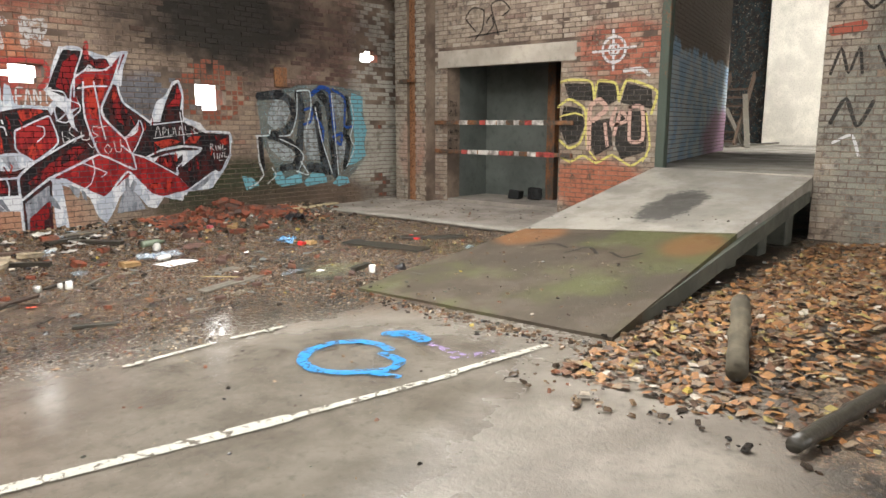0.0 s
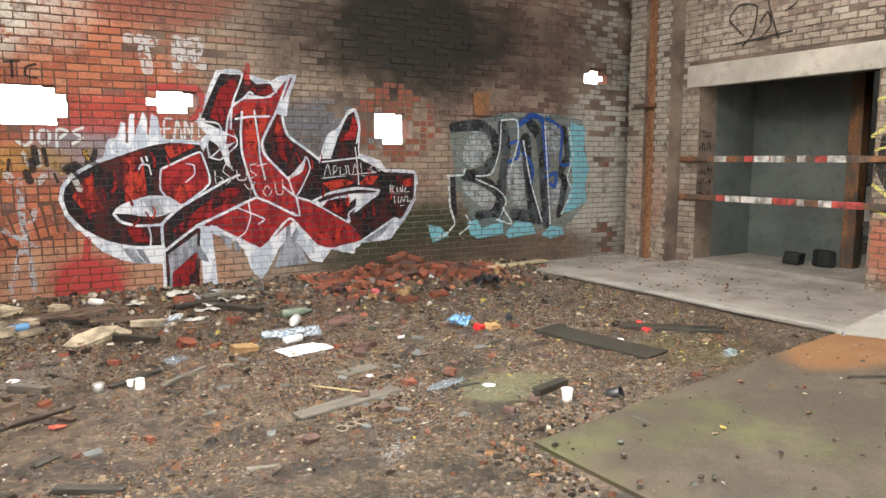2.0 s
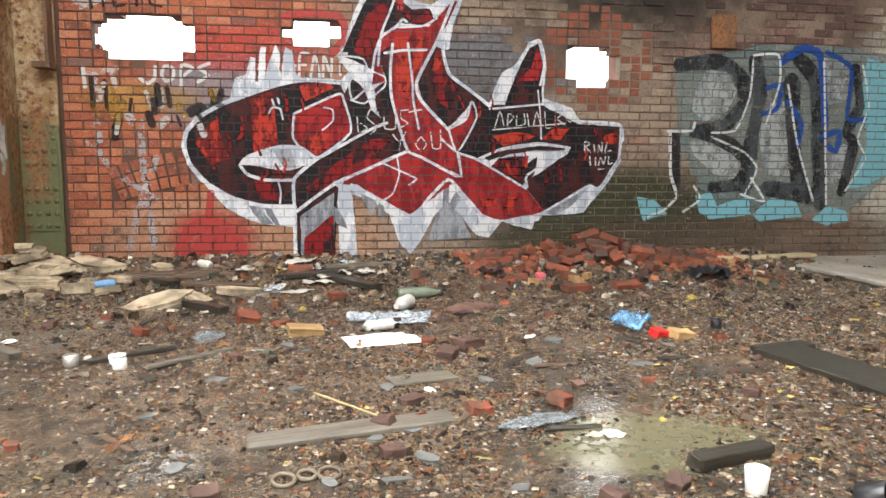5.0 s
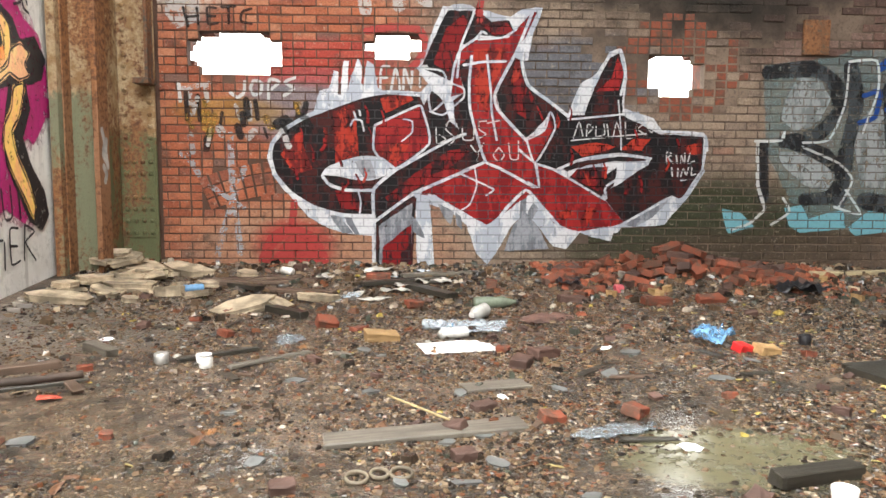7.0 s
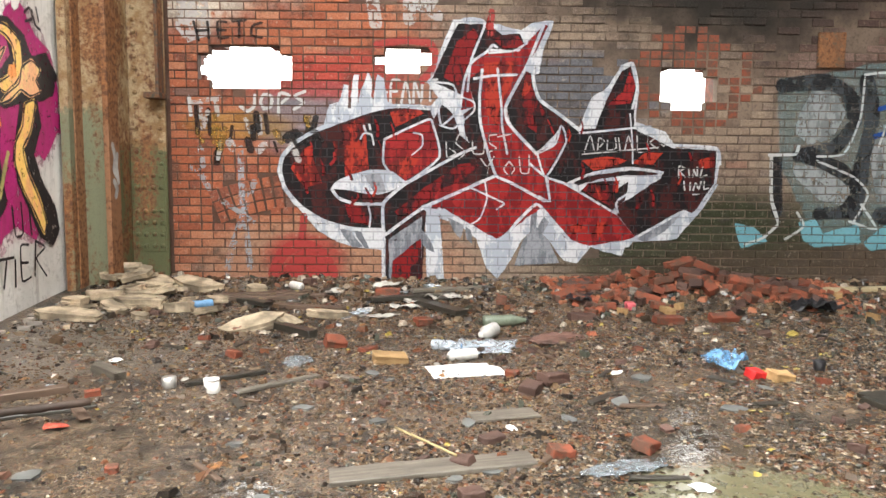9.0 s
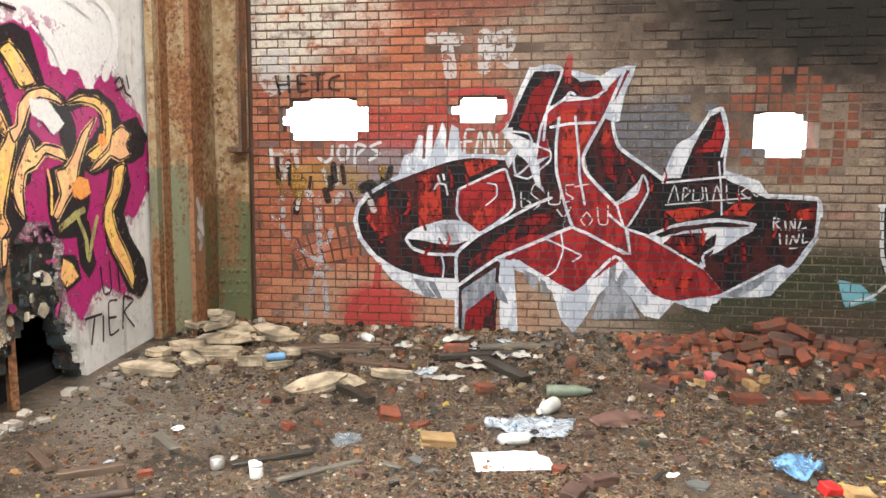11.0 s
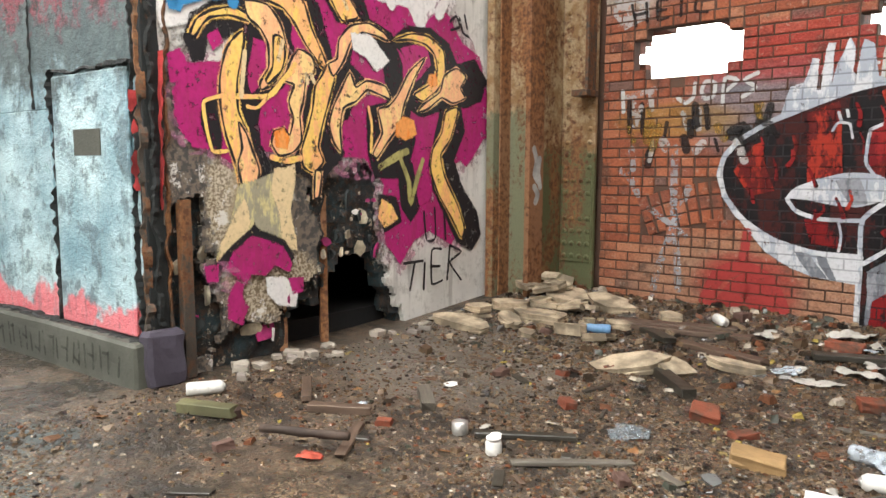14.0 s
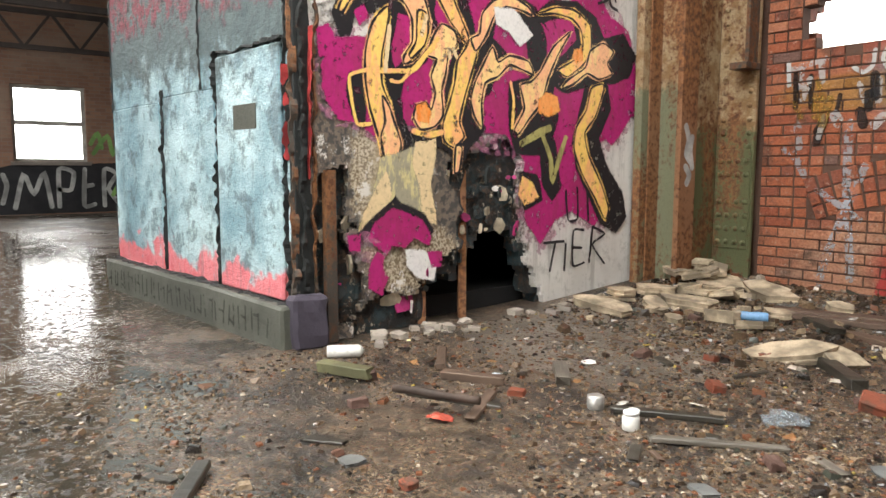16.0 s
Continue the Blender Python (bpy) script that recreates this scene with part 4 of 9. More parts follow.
# unseen side walls and roof, added to keep sky light out
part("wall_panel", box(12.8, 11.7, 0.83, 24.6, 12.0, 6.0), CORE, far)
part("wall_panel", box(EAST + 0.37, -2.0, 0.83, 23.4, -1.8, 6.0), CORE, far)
part("added_passage_roof", box(EAST + 0.36, -2.0, 6.0, 25.0, 12.0, 6.2), VOID, far)
stair = thing("wooden_stair", "broken dark wooden stair leaning in shade", "stair")
for i in range(7):
    part("tread", box(20.5 + i * 0.28, 7.1 + i * 0.05, 0.95 + i * 0.25, 20.85 + i * 0.28, 8.0, 1.0 + i * 0.25), BROWN_WOOD, stair)
part("stringer", beam((20.4, 7.1, 0.85), (22.6, 7.4, 2.9), 0.06, 0.25), BROWN_WOOD, stair)
part("stringer", beam((20.4, 8.0, 0.85), (22.6, 8.1, 2.9), 0.06, 0.25), BROWN_WOOD, stair)
for i, (a, b) in enumerate((((20.0, 6.6, 0.83), (21.6, 7.3, 2.3)), ((20.6, 6.9, 0.83), (21.0, 7.6, 1.9)), ((19.6, 7.0, 0.86), (21.2, 6.2, 0.95)))):
    part("board", beam(a, b, 0.14, 0.04), OLD_WOOD, thing("loose_board", "loose pale board leaning by the broken stair", "board", group="loose boards by the stair"))

# ---------------------------------------------------------------- the rendered block: pink wall, pale blue wall
PX = 0.83
RED_PAINTED = plain("flaking_red_on_cement", (0.42, 0.05, 0.05), 0.6, 0.6, 25.0)
RENDER_MAGENTA = plain("magenta_on_render", (0.36, 0.03, 0.14), 0.6, 0.5, 20.0)
blk = thing("wall_block_east", "grey cement wall with a broken hole at its foot", "wall", kind="structure")
to_pink = lambda u, v, d: (PX + d + (8.0 - u) * 0.03, u, v)
BREACH = [(7.95, 0.57), (8.07, 0.5), (8.15, 0.32), (8.23, 0.14), (8.32, 0.01), (8.43, -0.07), (8.42, -0.58), (7.31, -0.2), (7.28, 0.14), (7.4, 0.29), (7.58, 0.28), (7.66, 0.42), (7.77, 0.56)]
SPALL = [(7.5, 1.04), (7.69, 1.08), (7.89, 1.16), (8.1, 1.11), (8.07, 0.83), (8.09, 0.58), (8.2, 0.31), (8.37, -0.02), (8.42, -0.62), (6.77, -0.06), (6.8, 0.14), (6.97, 0.26), (7.2, 0.19), (7.29, 0.35), (7.52, 0.45), (7.55, 0.74), (7.45, 0.94)]
SPALL_W = [(6.56, 0.92), (6.65, 0.98), (6.75, 0.87), (6.72, 0.74), (6.82, 0.59), (6.7, 0.63), (6.67, 0.7), (6.78, 0.47), (6.87, 0.25), (6.74, 0.05), (6.51, 0.13), (6.5, 0.77)]


def breach(u, v):
    w = 0.03 * noise.noise(Vector((u * 14, v * 14, 2)))
    return inside((u + w, v + w), BREACH)


def spall(u, v):
    w, k = 0.05 * noise.noise(Vector((u * 9, v * 9, 5))), 0.025 * noise.noise(Vector((u * 27, v * 27, 8)))
    return inside((u + w + k, v + w - k), SPALL) or inside((u + w, v + w), SPALL_W)


bm = bmesh.new()
cell_wall(bm, to_pink, 6.45, 9.81, 0, 3.0, 0.05, spall, 0.02, 0.02)
cell_wall(bm, to_pink, 6.45, 9.81, 3.0, 5.0, 0.05, lambda u, v: False, 0.24, 0.25)
for v in bm.verts:
    q = noise.noise_vector(v.co * 38) * 0.013
    v.co += Vector((0.0025 * noise.noise(v.co * 4), q.y, q.z))
part("cement_skin", bm, CEMENT_WALL, blk, "grey cement render, broken away near the ground")
bm = bmesh.new()
cell_wall(bm, to_pink, 6.45, 9.81, 0, 5.0, 0.12, breach, 0.042, 0.05, back=0.052)
for v in bm.verts:
    v.co += Vector((0.022 * noise.noise(v.co * 9), 0.02 * noise.noise(v.co * 17), 0.02 * noise.noise(v.co * 15)))
part("core", bm, CORE, blk, "dark exposed core")
# hollow behind the breach, its shade put into the near-black colour
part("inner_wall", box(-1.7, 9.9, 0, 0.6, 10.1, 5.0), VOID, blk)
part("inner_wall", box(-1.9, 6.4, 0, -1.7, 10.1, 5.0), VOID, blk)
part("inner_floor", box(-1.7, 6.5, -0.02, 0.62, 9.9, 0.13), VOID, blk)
for yy, zz in ((7.62, 0.95), (7.30, 0.5)):
    part("stud", beam((PX - 0.04, yy, 0), (PX - 0.075, yy + 0.02, zz), 0.05, 0.06), RUST_STEEL, blk, "rusty steel stud")

wb = thing("wall_block_south", "pale blue cement wall on a dark concrete plinth", "wall", kind="structure")


def to_blue(u, v, d):
    """u from the corner westwards."""
    dx, dy = -0.9952, -0.0977
    return (0.87 + u * dx + d * -0.0977 * -1, 6.415 + u * dy - d * 0.9952, v)


def blue_box(name, u0, u1, v0, v1, d0, d1, material, label="", bev=0.006, jit=0.0):
    bm = box(u0, d0, v0, u1, d1, v1, bev)
    if jit:
        bmesh.ops.subdivide_edges(bm, edges=bm.edges[:], cuts=5, use_grid_fill=True)
    for v in bm.verts:
        p = Vector(to_blue(v.co.x, v.co.z, v.co.y))
        v.co = p + jit * noise.noise_vector(p * 6)
    return part(name, bm, material, wb, label)


blue_box("cement_face", 0.04, 2.74, 0.2, 5.0, -0.16, 0.0, PALE_BLUE)
blue_box("plinth", -0.02, 2.78, -0.05, 0.23, -0.10, 0.10, PLINTH, "dark concrete plinth with scrawls", 0.015, 0.012)
blue_box("panel", 0.075, 0.83, 0.24, 1.62, 0.0, 0.03, PALE_BLUE, "blocked door panel", 0.01, 0.004)
blue_box("panel", 0.90, 1.70, 0.24, 1.45, 0.0, 0.009, PALE_BLUE, "blocked door panel", 0.01, 0.004)
blue_box("panel", 1.78, 2.72, 0.24, 1.42, 0.0, 0.009, PALE_BLUE, "blocked door panel", 0.01, 0.004)


def crumbling(name, a, b, width, proud, material, label, seed, to=to_blue, owner=None):
    """A ragged vertical or level strip of broken edge, thick and thin by turns."""
    n = max(6, int(math.dist(a, b) / 0.022))
    level = abs(a[1] - b[1]) < abs(a[0] - b[0])
    bm = bmesh.new()
    rows = []
    for i in range(n + 1):
        t = i / n
        u, v = a[0] + (b[0] - a[0]) * t, a[1] + (b[1] - a[1]) * t
        k = Vector((t * n * 0.31, seed, 0.5))
        w = width * (0.5 + 0.6 * abs(noise.noise(k)) + 0.5 * noise.noise(k * 3.7)) * (0.75 + 0.5 * noise.noise(k * 0.17))
        o = 0.5 * width * noise.noise(k * 0.6 + Vector((9, 0, 0)))
        d = proud * (0.6 + 0.7 * noise.noise(k * 1.7))
        cut = [(-w / 2 + o, -0.02), (-w / 4 + o, d), (w / 4 + o, d * 0.8), (w / 2 + o, -0.02)]
        rows.append([bm.verts.new(to(u if level else u + s, v + s if level else v, dd)) for s, dd in cut])
    for p, q in zip(rows, rows[1:]):
        for j in range(3):
            bm.faces.new((p[j], q[j], q[j + 1], p[j + 1]))
    bm.faces.new(rows[0])
    bm.faces.new(rows[-1][::-1])
    part(name, bm, material, owner or wb, label)


crumbling("seam", (0.86, 0.24), (0.86, 1.66), 0.09, 0.055, TAR, "dark crumbling seam", 1)
crumbling("seam", (1.735, 0.24), (1.735, 1.5), 0.08, 0.04, TAR, "dark crumbling seam", 2)
crumbling("seam", (0.06, 1.645), (0.86, 1.645), 0.06, 0.05, TAR, "dark crumbling seam", 3)
crumbling("seam", (1.1, 1.45), (1.12, 2.3), 0.03, 0.02, TAR, "dark crack in the cement", 4)
crumbling("seam", (2.74, 0.2), (2.74, 4.8), 0.04, 0.02, CRUMBLE, "dark crumbling edge", 5)
crumbling("corner_edge", (0.05, 0.2), (0.05, 4.9), 0.06, 0.04, TAR, "dark crumbling corner", 6)
crumbling("corner_edge", (0.005, 0.25), (0.01, 4.9), 0.07, 0.03, DARK_RUST, "rusty torn corner", 8)
crumbling("corner_edge", (0.03, 1.0), (0.04, 1.5), 0.02, 0.048, RED_PAINTED, "red painted edge", 9)
crumbling("corner_edge", (6.46, 0.3), (6.46, 4.9), 0.09, 0.05, TAR, "dark crumbling corner", 10, to_pink, blk)
crumbling("corner_edge", (6.53, 0.1), (6.56, 2.6), 0.06, 0.025, DARK_RUST, "rusty torn corner", 11, to_pink, blk)
crumbling("corner_edge", (6.50, 0.9), (6.52, 1.7), 0.02, 0.056, RED_PAINTED, "red painted edge", 12, to_pink, blk)
crumbling("plinth_lip", (0.0, 0.235), (2.76, 0.235), 0.04, 0.09, TAR, "tarred broken lip of the plinth", 7)
blue_box("grey_patch", 0.33, 0.60, 1.18, 1.32, 0.03, 0.034, PLINTH, "grey painted-over notice", 0.0)
blue_box("corner_angle", -0.015, 0.038, 0.0, 5.0, -0.12, -0.004, TAR, "dark crumbling corner", 0.004)
part("corner_strip", beam((PX + 0.06, 6.62, 0.0), (PX + 0.05, 6.62, 0.95), 0.06, 0.05), DARK_RUST, wb, "rust-brown angle iron")
part("corner_foot", rough_box(0.13, 0.20, 0.30, 3, 0.012, 0.02), concrete_mat("violet_painted_concrete", (0.058, 0.05, 0.068)), wb).matrix_basis = pose(0.90, 6.47, -0.02)

# ---------------------------------------------------------------- steel columns in the corner
col = thing("steel_column", "rusty green steel column standing against the cement wall", "column", kind="structure")
part("flange", box(0.87, 9.33, 0, 0.91, 9.62, 5.0, 0.003), RUST_STEEL, col)
part("web", box(0.91, 9.46, 0, 1.10, 9.49, 5.0, 0.002), GREEN_STEEL, col)
part("flange", box(1.10, 9.40, 0, 1.145, 9.60, 5.0, 0.003), RUST_STEEL, col, "rust-red front flange")
part("cover_plate", box(0.83, 9.25, 0, 0.90, 9.33, 5.0, 0.003), GREEN_STEEL, col)
col2 = thing("riveted_column", "green riveted steel column beside the brick wall", "column", kind="structure")
part("plate", box(1.10, 9.935, 0, 1.415, 9.97, 5.0, 0.003), OLIVE_STEEL, col2)
part("splice_plate", box(1.125, 9.92, 0.35, 1.40, 9.936, 1.12, 0.003), OLIVE_STEEL, col2, "riveted splice plate")
part("flange", box(1.385, 9.80, 1.75, 1.415, 9.93, 5.0, 0.003), DARK_RUST, col2, "dark rusty angle with flaking white paint")
part("bracket", box(1.30, 9.74, 1.70, 1.44, 9.93, 1.75, 0.004), DARK_RUST, col2)
part("web", box(1.08, 9.62, 0, 1.10, 9.935, 5.0, 0.002), OLIVE_STEEL, col2)
bm = lathe([(0.023, 0), (0.022, 0.010), (0.014, 0.020), (0.002, 0.024)], 8)
rivet = bpy.data.meshes.new("rivet")
bm.to_mesh(rivet)
bm.free()
rivet.materials.append(OLIVE_STEEL)
for row in range(24):
    for u in (1.155, 1.225, 1.30, 1.37):
        z = 0.40 + row * 0.105
        if 0.78 < z < 0.86 or (z > 1.1 and u in (1.225, 1.30)):
            continue
        r = new("rivet", rivet)
        r.matrix_basis = pose(u, 9.92 if z < 1.1 else 9.935, z, 90)
        r.parent = col2

# ---------------------------------------------------------------- hall to the west, roof, outer walls
WX = -12.8
ww = thing("wall_west", "far brick wall with a tall bright window", "wall", kind="structure")
g = Nodes("far_brick")
_v = g.t.nodes.new("ShaderNodeCombineXYZ")
g.put(_v.inputs[0], g.axis(1))
g.put(_v.inputs[1], g.axis(2))
_b = g.t.nodes.new("ShaderNodeTexBrick")
g.put(_b.inputs["Vector"], _v.outputs[0])
for _k, _x in (("Scale", 1.0), ("Mortar Size", 0.006), ("Brick Width", BW), ("Row Height", BH)):
    _b.inputs[_k].default_value = _x
for _k, _x in (("Color1", (0.30, 0.17, 0.11, 1)), ("Color2", (0.22, 0.12, 0.08, 1)), ("Mortar", (0.24, 0.18, 0.14, 1))):
    _b.inputs[_k].default_value = _x
_n = g.noise(1.2, 4)
FAR_BRICK = g.done(g.mix(g.m("MULTIPLY", g.step(_n, 0.45, 0.65), 0.5), _b.outputs["Color"], (0.34, 0.26, 0.2)), 0.85, g.m("MULTIPLY", _b.outputs["Fac"], -1.0), 0.5, 0.01)
WIN = (6.60, 8.00, 1.12, 2.70)
for y0, y1, z0, z1 in ((-9, WIN[0], 0, 5.0), (WIN[1], 13, 0, 5.0), (WIN[0], WIN[1], 0, WIN[2]), (WIN[0], WIN[1], WIN[3], 5.0)):
    part("wall_panel", box(WX - 0.35, y0, z0, WX, y1, z1), FAR_BRICK, ww)
win = thing("window_1", "pale framed sash window full of daylight", "window", kind="structure")
FRAME = plain("pale_window_paint", (0.42, 0.40, 0.36), 0.6)
part("stile", box(WX - 0.2, WIN[0], WIN[2], WX - 0.1, WIN[0] + 0.07, WIN[3]), FRAME, win)
part("stile", box(WX - 0.2, WIN[1] - 0.07, WIN[2], WX - 0.1, WIN[1], WIN[3]), FRAME, win)
for zz, hh in ((WIN[2], 0.06), (WIN[3] - 0.07, 0.07), (1.88, 0.09)):
    part("rail", box(WX - 0.2, WIN[0] + 0.07, zz, WX - 0.1, WIN[1] - 0.07, zz + hh), FRAME, win)
part("sill", box(WX - 0.3, WIN[0] - 0.06, WIN[2] - 0.08, WX + 0.06, WIN[1] + 0.06, WIN[2] - 0.003, 0.008), APRON, win)
nw = thing("wall_north_west", "plain brick wall closing the hall", "wall", kind="structure")
part("wall_panel", box(WX, 12.7, 0, -1.9, 13.0, 5.0), FAR_BRICK, nw)
part("wall_panel", box(-1.9, 10.1, 0, -1.7, 12.7, 5.0), FAR_BRICK, nw)
part("wall_panel", box(-1.7, 10.06, 0, 1.05, 10.36, 5.0), FAR_BRICK, nw)
# unseen wall that closes the hall, its openings placed for the south lamps
sw = thing("wall_south", "unseen brick wall with wide openings for the south lamps", "wall", kind="structure")
for x0, x1, z0, z1 in ((WX, -7.2, 0, 5), (0.2, 2.4, 0, 5), (8.6, 10.5, 0, 5), (-7.2, 0.2, 0, 0.6), (-7.2, 0.2, 4.0, 5), (2.4, 8.6, 0, 0.6), (2.4, 8.6, 4.0, 5)):
    part("wall_panel", box(x0, -9.35, z0, x1, -9.0, z1), FAR_BRICK, sw)
# unseen roof, added to close the hall, with four openings for the lamps
bm = bmesh.new()
for x0, x1, y0, y1 in ((WX - 0.3, 10.5, -9.3, 0.0), (WX - 0.3, 1.5, 6.4, 13.0), (3.9, 6.2, 6.4, 13.0), (1.5, 3.9, 6.4, 6.8), (1.5, 3.9, 8.6, 13.0), (6.2, 9.2, 8.0, 13.0), (9.2, 10.5, 6.4, 13.0), (WX - 0.3, -9.5, 0.0, 6.4), (-3.5, 0.8, 0.0, 6.4), (5.6, 10.5, 0.0, 5.4), (5.6, 6.2, 5.4, 6.4), (9.2, 10.5, 5.4, 6.4), (0.8, 5.6, 0.0, 1.3), (0.8, 5.6, 5.3, 6.4)):
    box(x0, y0, ROOF, x1, y1, ROOF + 0.2, 0, bm)
for i in range(24):
    x = WX + 0.4 + i * 0.95
    for y0, y1 in ((-9.0, -0.1), (8.1, 10.0) if 6.1 < x < 9.3 else (8.7, 10.0) if 1.4 < x < 3.9 else (6.5, 10.0)):
        box(x, y0, ROOF - 0.16, x + 0.09, y1, ROOF - 0.004, 0, bm)
roof = part("ceiling", bm, ROOF_BOARD)
tagged(roof, "unseen boarded roof on dark rafters, added to close the hall", "ceiling", kind="structure")
for tx in (-11.6, -7.4):
    tr = thing("roof_truss", "dark riveted iron roof truss", "truss", kind="structure", group="roof trusses")
    zb, zt = 3.28, 3.95
    part("bottom_chord", beam((tx, -9, zb), (tx, 12.6, zb), 0.10, 0.09), TRUSS, tr)
    part("top_chord", beam((tx, -9, zt), (tx, 12.6, zt), 0.10, 0.09), TRUSS, tr)
    for k in range(22):
        y = -8.6 + k * 0.96
        part("web_bar", beam((tx, y, zb), (tx, y + 0.48, zt), 0.05, 0.05), TRUSS, tr)
        part("web_bar", beam((tx, y + 0.48, zt), (tx, y + 0.96, zb), 0.05, 0.05), TRUSS, tr)
    if tx > -8:
        break


# ---------------------------------------------------------------- graffiti
from mathutils.geometry import tessellate_polygon


class Mural:
    """Paint on one wall: flat shapes and strokes, one layer a hair above the other."""

    def __init__(self, name, label, to, base, soft=0.014):
        self.soft = soft
        self.root, self.to, self.base, self.n = thing(name, label, "graffiti"), to, base, 0

    def add(self, part_name, material, verts, faces, cover):
        ob = new(part_name, mesh_of(part_name, verts, faces, material))
        ob.data.attributes.new("cover", "FLOAT", "POINT").data.foreach_set("value", cover)
        ob.parent = self.root
        self.n += 1

    def depth(self):
        return self.base + self.n * 0.00012

    def shape(self, part_name, material, pts):
        d = self.depth()
        rough = []
        for (a, b), (c, e) in zip(pts, pts[1:] + pts[:1]):
            k = max(1, int(math.hypot(c - a, e - b) / 0.05))
            for i in range(k):
                u, v = a + (c - a) * i / k, b + (e - b) * i / k
                w = noise.noise_vector(Vector((u * 13, v * 13, 2))) * 0.009 + noise.noise_vector(Vector((u * 37, v * 37, 5))) * 0.004
                rough.append((u + w.x, v + w.y))
        pts = rough
        tri = tessellate_polygon([[Vector((u, v, 0)) for u, v in pts]])
        n = len(pts)
        turn = 1 if sum(a * e - c * b for (a, b), (c, e) in zip(pts, pts[1:] + pts[:1])) > 0 else -1
        rim = []
        for i in range(n):
            (a, b), (c, e) = pts[i - 1], pts[(i + 1) % n]
            k = self.soft * turn / max(math.hypot(c - a, e - b), 1e-6)
            rim.append((pts[i][0] + (e - b) * k, pts[i][1] - (c - a) * k))
        faces = [tuple(t) for t in tri] + [(i, (i + 1) % n, n + (i + 1) % n, n + i) for i in range(n)]
        self.add(part_name, material, [self.to(u, v, d) for u, v in pts] + [self.to(u, v, d) for u, v in rim], faces, [1.0] * n + [0.0] * n)

    def stroke(self, part_name, material, pts, w, loop=False, taper=0.0, rag=0.06):
        """A sprayed or brushed line with round ends and a slightly uneven width."""
        d = self.depth()
        if len(pts) > 2:
            pts = spline(pts, loop)
        p = [Vector((u, v)) for u, v in pts]
        if loop:
            p.append(p[0])
        verts, faces, cover = [], [], []
        for i, q in enumerate(p):
            a, b = p[max(i - 1, 0)], p[min(i + 1, len(p) - 1)]
            if loop and i in (0, len(p) - 1):
                a, b = p[-2], p[1]
            t = (b - a).normalized() if (b - a).length > 1e-6 else Vector((1, 0))
            s = Vector((-t.y, t.x)) * w * 0.5 * (1 + rag * (math.sin(i * 0.9 + w * 90) * 0.7 + 0.3 * math.sin(i * 2.3 + w * 50))) * (1 - taper * i / len(p))
            e = s.normalized() * min(self.soft, w * 0.3)
            verts += [self.to(*(q + s + e), d), self.to(*(q + s - e * 0.4), d), self.to(*(q - s + e * 0.4), d), self.to(*(q - s - e), d)]
            cover += [0.0, 1.0, 1.0, 0.0]
        for i in range(len(p) - 1):
            for j in range(3):
                faces.append((4 * i + j, 4 * i + j + 1, 4 * i + j + 5, 4 * i + j + 4))
        if not loop:
            for q, t in ((p[0], p[0] - p[1]), (p[-1], p[-1] - p[-2])):
                t = t.normalized()
                s = Vector((-t.y, t.x))
                k = len(verts)
                r = w * 0.5 * (1 - (taper if q is p[-1] else 0))
                e = min(self.soft, w * 0.3)
                for rr, cv in ((r - e * 0.4, 1.0), (r + e, 0.0)):
                    verts += [self.to(*(q + (s * math.cos(h) + t * math.sin(h)) * rr), d) for h in (0, 0.6, 1.05, 1.57, 2.09, 2.54, 3.14)]
                    cover += [cv] * 7
                faces.append(tuple(range(k, k + 7)))
                for j in range(6):
                    faces.append((k + j, k + 7 + j, k + 8 + j, k + j + 1))
        self.add(part_name, material, verts, faces, cover)


def spline(pts, loop=False, n=4):
    """Points rounded off between the given ones, that stay close to them."""
    out, k = [], len(pts)
    for i in range(k if loop else k - 1):
        p0 = Vector(pts[(i - 1) % k] if loop or i > 0 else pts[i])
        p1, p2 = Vector(pts[i]), Vector(pts[(i + 1) % k])
        p3 = Vector(pts[(i + 2) % k] if loop or i + 2 < k else pts[(i + 1) % k])
        for j in range(n):
            t = j / n
            a, b = (p2 - p0) * 0.3, (p3 - p1) * 0.3
            h = p1 * (2 * t ** 3 - 3 * t ** 2 + 1) + a * (t ** 3 - 2 * t ** 2 + t) + p2 * (3 * t ** 2 - 2 * t ** 3) + b * (t ** 3 - t ** 2)
            out.append((h.x, h.y))
    if not loop:
        out.append(tuple(pts[-1]))
    return out


N_WHITE = wall_paint("mural_white", (0.52, 0.53, 0.55), 0, (0.32, 0.35, 0.40), 0.55, 0.34, 0.62, 1.0, 0.6)
N_BLACK = wall_paint("mural_black", (0.010, 0.009, 0.010), 0, (0.045, 0.012, 0.011), 0.35, 0.15)
N_RED = wall_paint("mural_red", (0.23, 0.017, 0.017), 0, (0.12, 0.009, 0.011), 0.4, 0.25)
N_BRIGHT = wall_paint("mural_orange_red", (0.30, 0.030, 0.017), 0, (0.08, 0.010, 0.010), 0.6, 0.25)
N_DEEP = wall_paint("mural_dark_red", (0.15, 0.009, 0.010), 0, (0.014, 0.009, 0.010), 0.4, 0.2)
N_GREY = wall_paint("mural_grey", (0.14, 0.15, 0.17), 0, (0.24, 0.25, 0.27), 0.4, 0.22)
N_PALE = wall_paint("thin_white_tag", (0.55, 0.55, 0.54), 0, None, 0.9, 0.6, 0.5, 0.75)
N_FAINT = wall_paint("faint_white_overspray", (0.56, 0.53, 0.51), 0, None, 0.9, 0.5, 0.6, 0.55, 0.52)
N_HAZE = wall_paint("faint_blue_white_haze", (0.50, 0.52, 0.55), 0, None, 0.9, 0.4, 0.6, 0.42, 0.5)
